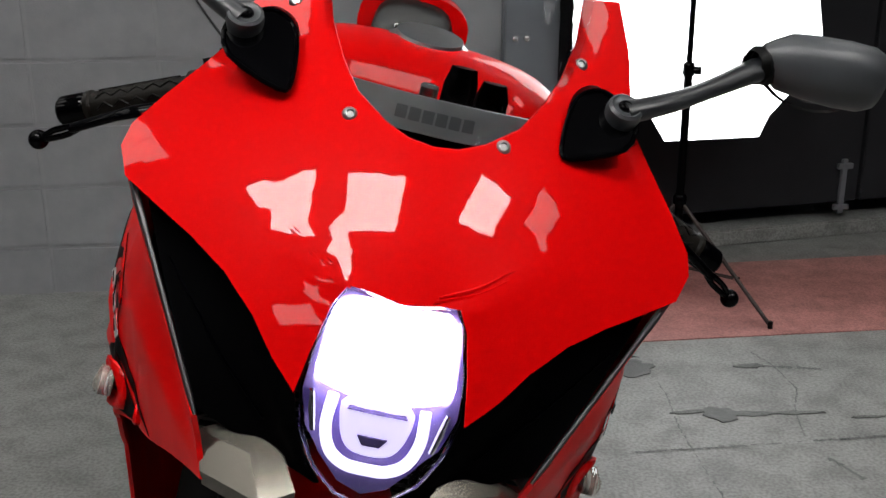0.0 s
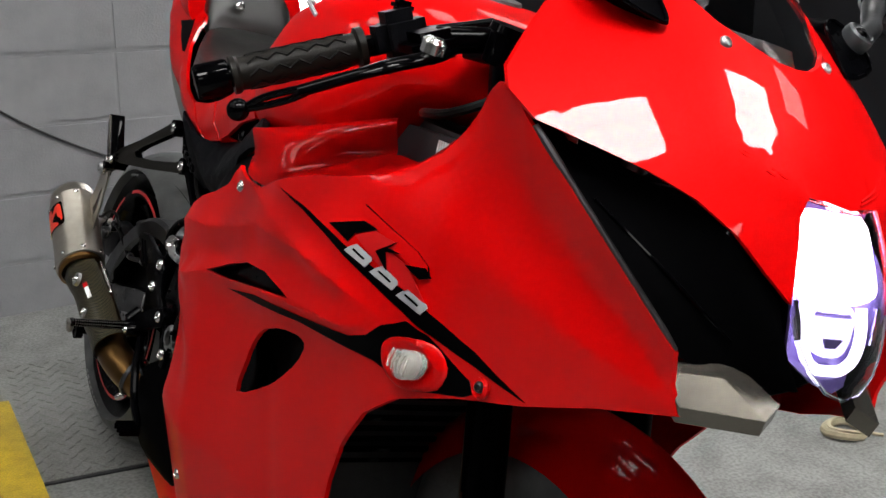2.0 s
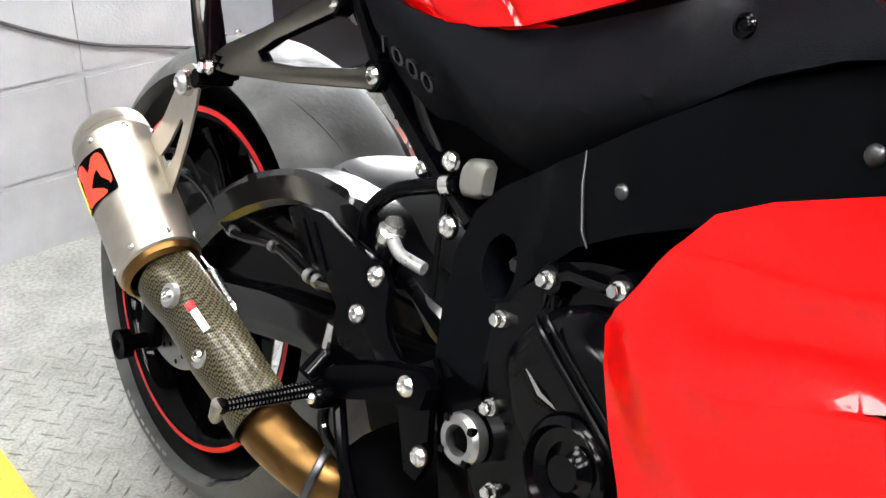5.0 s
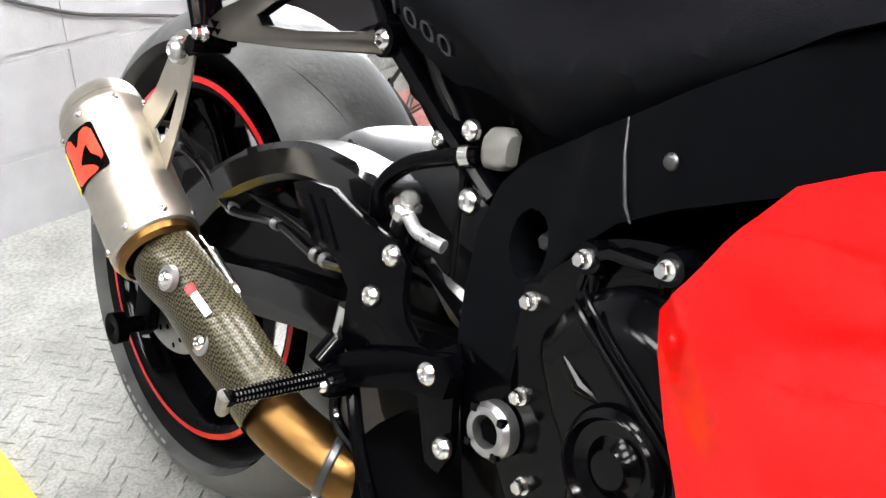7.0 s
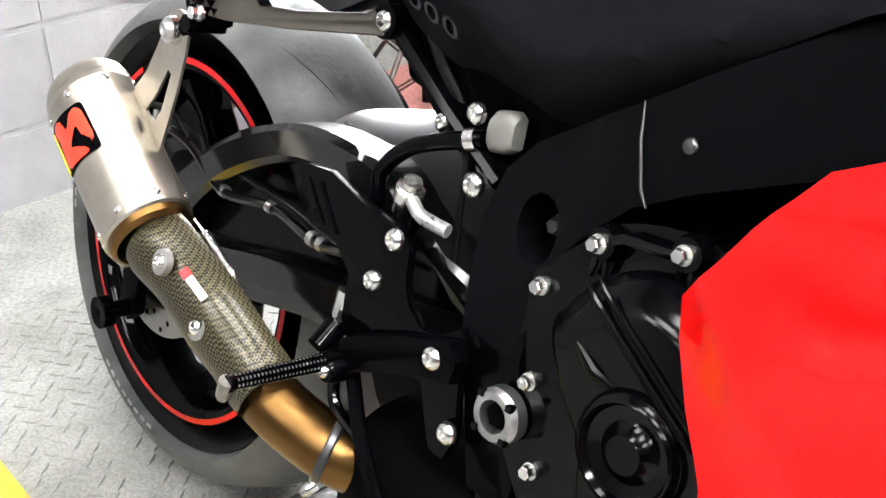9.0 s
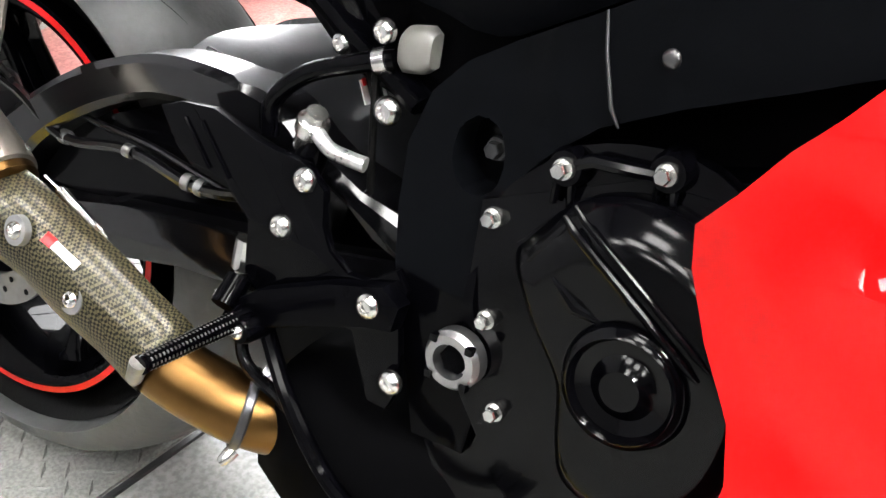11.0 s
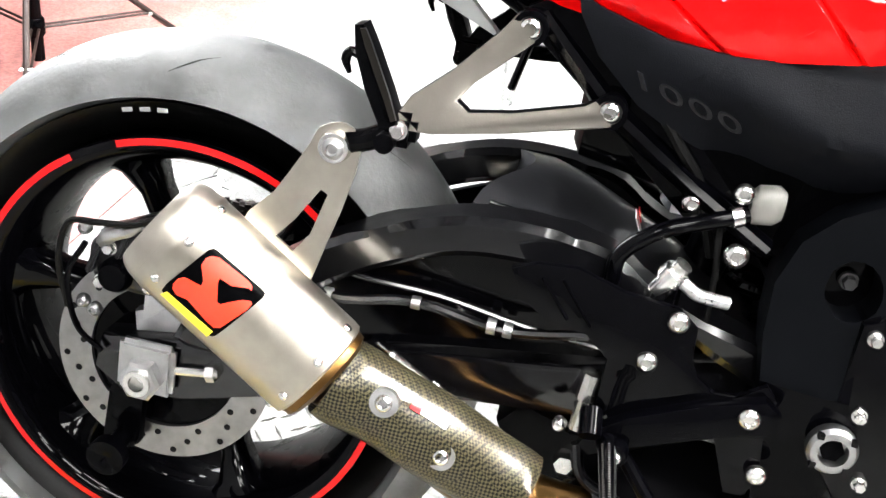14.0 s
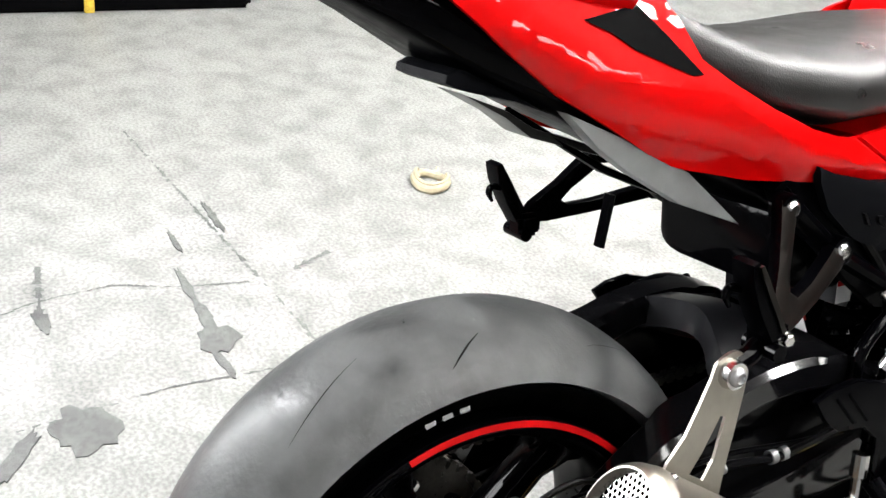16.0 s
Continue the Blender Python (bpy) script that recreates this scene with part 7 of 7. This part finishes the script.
bolt(HB + Vector((-0.004, 0, 0)), 0.0090, 0.005, hang, ALLOY)
# carbon heat shield over the link pipe
SA = CA - cax * 0.008
pipe = part("link_pipe", sweep(rounded([CA - cax * 0.01, (-0.205, -0.27, 0.352), (-0.198, -0.345, 0.312), (-0.182, -0.405, 0.292), (-0.158, -0.440, 0.280), (-0.11, -0.47, 0.27)], 5, False), 0.029, 24), PIPE_GOLD, bike, "heat tinted gold titanium link pipe", 60)
bm, rings = bmesh.new(), []
path = rounded([SA, (-0.2135, -0.235, 0.382), (-0.204, -0.30, 0.350), (-0.197, -0.362, 0.3185)], 5, False)
for i, p in enumerate(path):
    p = Vector(p)
    t = (Vector(path[min(i + 1, len(path) - 1)]) - Vector(path[max(i - 1, 0)])).normalized()
    side = Vector((-1, 0, 0))
    side = (side - t * side.dot(t)).normalized()
    up = t.cross(side).normalized()
    r = 0.0385 + 0.001 * math.sin(i * 0.9)
    edge = 1.0 if 0 < i < len(path) - 1 else 0.96
    rings.append([bm.verts.new(p + r * edge * (math.cos(a) * side + math.sin(a) * up)) for a in np.linspace(-1.65, 2.1, 24)])
for a, b in zip(rings, rings[1:]):
    for i in range(23):
        bm.faces.new([a[i], a[i + 1], b[i + 1], b[i]])
bmesh.ops.solidify(bm, geom=bm.faces[:], thickness=0.0025)
shield = part("heat_shield", bm, CARBON, bike, "woven carbon fibre heat shield", 60)
for at in ((-0.2500, -0.242, 0.401), (-0.2405, -0.295, 0.359)):
    d = Vector((-1, 0.0, 0.25)).normalized()
    at = Vector(at)
    part("washer", spun([(0, 0), (0, 0.0125), (1, 0.012), (1, 0)], at - d * 0.004, at + d * 0.002, 24), ALLOY, shield)
    bolt(at + d * 0.002, 0.0075, 0.004, shield, STEEL, d)


def on_shield(u, deg, lift):
    """A place on the heat shield: u along it from 0 to 1, deg round it from its outer side, upwards positive."""
    i = min(len(path) - 2, int(u * (len(path) - 1)))
    f = u * (len(path) - 1) - i
    p = Vector(path[i]).lerp(Vector(path[i + 1]), f)
    t = (Vector(path[i + 1]) - Vector(path[i])).normalized()
    side = Vector((-1, 0, 0))
    side = (side - t * side.dot(t)).normalized()
    up = t.cross(side).normalized()
    up = up if up.z > 0 else -up
    return p + (0.0395 + lift) * (side * math.cos(radians(deg)) + up * math.sin(radians(deg)))


part("shield_label", skin([(0.44, 0.50), (0.44, 0.40), (0.56, 0.40), (0.56, 0.50)], lambda u, a, d: tuple(on_shield(u, a * 100, 0.0030 - d)), 0.0008, 0.05), DECAL_WHITE, shield, "small red and white label")
part("label_band", skin([(0.40, 0.51), (0.40, 0.39), (0.445, 0.39), (0.445, 0.51)], lambda u, a, d: tuple(on_shield(u, a * 100, 0.0036 - d)), 0.0008, 0.05), DECAL_RED, shield)
s0, s1 = Vector((-0.204, -0.2320, 0.4225)), Vector((-0.1975, -0.2690, 0.3975))
sd = (s1 - s0).normalized()
spr = part("exhaust_spring", spun([(0, 0.002), (0.06, 0.0046)] + [(0.08 + 0.84 * i / 40, 0.0050 if i % 2 else 0.0044) for i in range(41)] + [(0.95, 0.0046), (1, 0.002)], s0, s1, 14), STEEL, bike, "tightly wound steel exhaust spring", 60)
part("spring_hook", sweep(rounded([s1, s1 + sd * 0.010, s1 + sd * 0.017 + Vector((-0.003, -0.002, 0.003)), s1 + sd * 0.015 + Vector((-0.004, 0.001, 0.010)), s1 + sd * 0.008 + Vector((-0.003, 0.002, 0.010))], 4, False), 0.0016, 8), STEEL, spr)
part("spring_hook", sweep([s0, s0 - sd * 0.012 + Vector((-0.003, 0, 0.002))], 0.0015, 6), STEEL, spr)
part("pipe_clamp", spun([(0, 0.033), (0.2, 0.0342), (0.8, 0.0342), (1, 0.033)], (-0.176, -0.415, 0.289), (-0.171, -0.4215, 0.287), 28), DARK_STEEL, pipe)
bolt((-0.190, -0.424, 0.258), 0.006, 0.014, pipe, STEEL, (-0.6, 0.2, -0.5))

# --- rider footrests and heel plate
HEEL = [(-0.318, 0.512), (-0.340, 0.521), (-0.372, 0.524), (-0.414, 0.512), (-0.460, 0.508), (-0.478, 0.494), (-0.480, 0.468), (-0.488, 0.452), (-0.505, 0.441), (-0.522, 0.442), (-0.545, 0.458), (-0.556, 0.446), (-0.552, 0.425), (-0.560, 0.372), (-0.552, 0.352), (-0.535, 0.352), (-0.515, 0.40), (-0.470, 0.400), (-0.433, 0.388), (-0.412, 0.410), (-0.412, 0.450), (-0.39, 0.468), (-0.355, 0.472), (-0.335, 0.486)]
for k in (-1, 1):
    hp = part("heel_plate", plate(HEEL, k * 0.172, k * 0.180, 0.002), BLACK_GLOSS, bike, "gloss black heel guard plate", 30)
    for y0, z0, y1, z1 in ((-0.345, 0.510, -0.372, 0.478), (-0.362, 0.512, -0.392, 0.476)):
        part("plate_rib", sweep([(k * 0.1805, y0, z0), (k * 0.1805, y1, z1)], 0.0015, 6), BLACK_METAL, hp)
    bolt((k * 0.180, -0.461, 0.497), 0.0095, 0.006, hp, STEEL, (k, 0, 0))
    bolt((k * 0.180, -0.444, 0.456), 0.0095, 0.006, hp, STEEL, (k, 0, 0))
    bolt((k * 0.192, -0.535, 0.432), 0.0100, 0.006, hp, STEEL, (k, 0, 0))
    bolt((k * 0.184, -0.556, 0.378), 0.0095, 0.006, hp, STEEL, (k, 0, 0))
    arm = part("footrest_arm", plate([(-0.560, 0.440), (-0.545, 0.450), (-0.50, 0.436), (-0.440, 0.408), (-0.412, 0.388), (-0.404, 0.372), (-0.415, 0.364), (-0.445, 0.378), (-0.50, 0.402), (-0.535, 0.415), (-0.556, 0.420)], k * 0.178, k * 0.194, 0.004), BLACK_METAL, bike, "black rearset footrest arm", 40)
    p0, p1 = Vector((k * 0.190, -0.428, 0.381)), Vector((k * 0.298, -0.431, 0.382))
    peg = part("footrest", spun([(0, 0.009), (0.05, 0.010), (0.12, 0.0078), (0.95, 0.0062), (0.97, 0.0072), (1, 0.0068), (1, 0)], p0, p1, 16), BLACK_CAST, arm, "worn knurled metal footrest", 30)
    part("feeler", spun([(0, 0), (0, 0.0065), (0.8, 0.006), (1, 0.004), (1, 0)], p1 + Vector((0, 0, 0.003)), p1 + Vector((-k * 0.003, 0.008, -0.017)), 12), KNURL_METAL, peg, "worn metal feeler")
    pax = (p1 - p0).normalized()
    for i in range(24):
        c = p0.lerp(p1, 0.16 + 0.033 * i)
        r = 0.0073 - 0.00006 * i
        part("knurl", spun([(0, r - 0.001), (0.25, r + 0.0006), (0.75, r + 0.0006), (1, r - 0.001)], c, c + pax * 0.0028, 8), KNURL_METAL, peg)
    bolt((k * 0.172, -0.387, 0.377), 0.0068, 0.008, arm, STEEL, (k, 0.2, 0))
    part("hinge_lug", spun([(0, 0.012), (0.8, 0.011), (1, 0.009), (1, 0)], (k * 0.186, -0.436, 0.377), (k * 0.209, -0.436, 0.377), 18), BLACK_METAL, arm)
    bolt((k * 0.209, -0.436, 0.377), 0.0058, 0.005, arm, STEEL, (k, 0, 0))
    part("hinge_pin", spun([(0, 0), (0, 0.010), (1, 0.010), (1, 0)], (k * 0.182, -0.41, 0.402), (k * 0.200, -0.412, 0.386), 12), BLACK_METAL, arm)
# brake pedal and rear master cylinder on the right
pedal = part("brake_pedal", sweep(rounded([(-0.182, -0.44, 0.372), (-0.196, -0.48, 0.330), (-0.205, -0.53, 0.290), (-0.212, -0.585, 0.272), (-0.235, -0.615, 0.272)], 4, False), 0.0065, 10), BLACK_METAL, bike, "black rear brake pedal")
for i in range(6):
    part("pedal_tooth", box((-0.235 - 0.003 * (i % 2), -0.598 - 0.007 * i, 0.279), (0.03, 0.004, 0.010), 0.001), BLACK_METAL, pedal)
part("master_cylinder", spun([(0, 0), (0, 0.009), (0.3, 0.009), (0.32, 0.012), (0.9, 0.012), (1, 0.008), (1, 0)], (-0.166, -0.415, 0.395), (-0.158, -0.452, 0.520), 18), BLACK_METAL, bike, "black rear brake master cylinder")
hose = part("reservoir_hose", sweep(rounded([(-0.152, -0.402, 0.508), (-0.153, -0.404, 0.535), (-0.152, -0.432, 0.562), (-0.148, -0.475, 0.580), (-0.142, -0.497, 0.587)], 5, False), 0.0072, 12), BLACK_GLOSS, bike, "black reservoir hose")
part("hose_clip", spun([(0, 0.0075), (0, 0.0092), (1, 0.0092), (1, 0.0075)], (-0.1455, -0.484, 0.583), (-0.1435, -0.492, 0.586), 16), STEEL, hose)
part("fluid_reservoir", loft([(-0.498, -0.132, 0.010, 0.582, 0.606), (-0.502, -0.132, 0.012, 0.578, 0.611), (-0.518, -0.133, 0.012, 0.581, 0.614), (-0.524, -0.133, 0.009, 0.586, 0.610)], 18, 3), RESERVOIR, bike, "milky brake fluid reservoir", 50)
un = part("hose_union", spun([(0, 0.0), (0, 0.009), (0.4, 0.009), (0.45, 0.012), (0.75, 0.012), (0.8, 0.008), (1, 0.008), (1, 0)], (-0.158, -0.440, 0.512), (-0.166, -0.455, 0.542), 12), STEEL, bike, "steel banjo union")
part("braided_hose", sweep(rounded([(-0.166, -0.457, 0.527), (-0.168, -0.470, 0.520), (-0.166, -0.484, 0.5175), (-0.163, -0.498, 0.516)], 5, False), 0.0056, 12), HOSE_CLEAR, un)
for at, r in (((-0.140, -0.451, 0.587), 0.0085), ((-0.146, -0.489, 0.605), 0.009), ((-0.143, -0.497, 0.551), 0.011)):
    bolt(at, r, 0.006, bike, STEEL)
part("cable_tie", sweep([(-0.136, -0.478, 0.575), (-0.140, -0.485, 0.53), (-0.139, -0.49, 0.47)], 0.003, 8), RUBBER, bike)
part("breather_hose", sweep(rounded([(-0.13, -0.38, 0.69), (-0.135, -0.43, 0.63), (-0.13, -0.455, 0.60), (-0.125, -0.48, 0.54)], 4, False), 0.005, 8), RUBBER, bike)
for pts in ([(-0.170, -0.405, 0.36), (-0.174, -0.412, 0.336), (-0.175, -0.425, 0.324), (-0.174, -0.447, 0.315), (-0.172, -0.469, 0.301), (-0.168, -0.485, 0.275), (-0.16, -0.50, 0.22)],):
    part("drain_hose", sweep(rounded(pts, 4, False), 0.0055, 10), LACQUER, bike, "glossy black drain hose")
part("brake_switch", spun([(0, 0), (0, 0.006), (0.5, 0.006), (0.55, 0.009), (1, 0.009), (1, 0)], (-0.172, -0.40, 0.375), (-0.170, -0.405, 0.43), 10), STEEL, bike)

# --- pillion footrest hangers
FORKED = [(-0.293, 0.716), (-0.281, 0.711), (-0.274, 0.700), (-0.243, 0.665), (-0.216, 0.642), (-0.208, 0.626), (-0.215, 0.618), (-0.237, 0.617), (-0.292, 0.623), (-0.359, 0.634), (-0.377, 0.637), (-0.383, 0.648), (-0.377, 0.660), (-0.365, 0.661), (-0.348, 0.650), (-0.294, 0.639), (-0.261, 0.636), (-0.251, 0.643), (-0.260, 0.656), (-0.299, 0.691), (-0.307, 0.700), (-0.304, 0.712)]


def flared(bm, k):
    """The hanger leans outwards from its two bosses to the footrest."""
    for v in bm.verts:
        v.co.x += k * (0.66 if k < 0 else 0.32) * max(0.0, 0.593 * (v.co.y + 0.293) - 0.805 * (v.co.z - 0.703))
    return bm


for k in (-1, 1):
    hangr = part("pillion_hanger", flared(plate(FORKED, k * 0.130, k * 0.1435, 0.0025), k), BLACK_METAL, bike, "grey forked pillion footrest hanger" if k < 0 else "black forked pillion footrest hanger", 40)
    if k < 0:
        hangr.data.materials.append(BRONZE_FACE)
        for f in hangr.data.polygons:
            if f.normal.x < -0.62:
                f.material_index = 1
    for y, z in ((-0.293, 0.701), (-0.369, 0.648)):
        part("boss", spun([(0, 0.0), (0, 0.0145), (1, 0.0145), (1, 0.010), (0.6, 0.0095), (0.6, 0)], (k * 0.130, y, z), (k * 0.147, y, z), 24), BLACK_METAL, hangr)
        bolt((k * 0.1455, y, z), 0.0095, 0.005, hangr, STEEL, (k, 0, 0))
    part("peg_clevis", box((k * 0.205, -0.212, 0.617), (0.030, 0.030, 0.028), 0.006), BLACK_METAL, hangr)
    part("clevis_pin", spun([(0, 0), (0, 0.008), (1, 0.008), (1, 0)], (k * 0.19, -0.205, 0.607), (k * 0.228, -0.205, 0.607), 14), BLACK_GLOSS, hangr)
    pp = part("pillion_footrest", plate([(-0.199, 0.617), (-0.214, 0.622), (-0.203, 0.645), (-0.184, 0.680), (-0.176, 0.693), (-0.169, 0.691), (-0.172, 0.672), (-0.183, 0.645)], k * 0.198, k * 0.224, 0.0025), BLACK_METAL, hangr, "folded black pillion footrest", 40)
    part("tread_pad", skin([(-0.2115, 0.6265), (-0.2035, 0.6445), (-0.1850, 0.6795), (-0.1785, 0.6905), (-0.1745, 0.6895), (-0.1805, 0.676), (-0.2000, 0.6400), (-0.2075, 0.6245)], lambda y, z, d: (k * (0.2265 - d), y, z), 0.004, 0.03), BRONZE_FACE if k < 0 else BLACK_METAL, pp, "pale worn tread pad")
    part("peg_hook", sweep(rounded([(k * 0.203, -0.176, 0.664), (k * 0.203, -0.165, 0.667), (k * 0.203, -0.1615, 0.660), (k * 0.203, -0.166, 0.650)], 3, False), [0.004] * 7 + [0.0032, 0.0026, 0.002], 8), BLACK_METAL, pp)
    if k > 0:
        part("hanger_stay", sweep([(0.14, -0.283, 0.657), (0.14, -0.270, 0.597)], 0.009, 8, 0.5), BLACK_METAL, hangr)
    flange_bolt((k * 0.220, -0.214, 0.618), 0.008, hangr, (k, 0, 0))
    if k < 0:
        part("hanger_arm", sweep([(k * 0.205, -0.212, 0.614), (k * 0.208, -0.188, 0.602), (k * 0.208, -0.167, 0.595)], [0.010, 0.009, 0.010], 10), BLACK_METAL, hangr)

# the left footrest is set closer in
for o in hangr.children:
    if not o.name.startswith("boss") and not (o.name.startswith("bolt") and o.name in {c.name for c in hangr.children if c.data.vertices[0].co.x < 0.16}):
        for v in o.data.vertices:
            v.co.x -= 0.034
        for c in o.children:
            for v in c.data.vertices:
                v.co.x -= 0.034

# --- side stand on the left: down to the floor
foot_w = BIKE.inverted() @ Vector((0.14, 1.72, 0.012))
std = part("side_stand", sweep([(0.12, -0.62, 0.28), foot_w], [0.013, 0.010], 12), BLACK_METAL, bike, "black side stand")
part("stand_foot", box(foot_w, (0.05, 0.07, 0.010), 0.003, BIKE.to_3x3().inverted()), BLACK_METAL, std)

# ---- wall blocks, one by one ----
block_bm = box((0, 0, 0), (0.3625, 0.05, 0.182), 0.004)
block_mesh = mesh_from(block_bm, "block", BLOCK, 50)
for i in range(14):
    for j in range(14):
        o = new("block", block_mesh)
        o.parent = backing
        o.location = (0.277 + 0.183 - 0.3685 * i + 0.0, 0.0300 + 0.0012 * rng.random(), 0.148 - 0.094 + 0.188 * j)
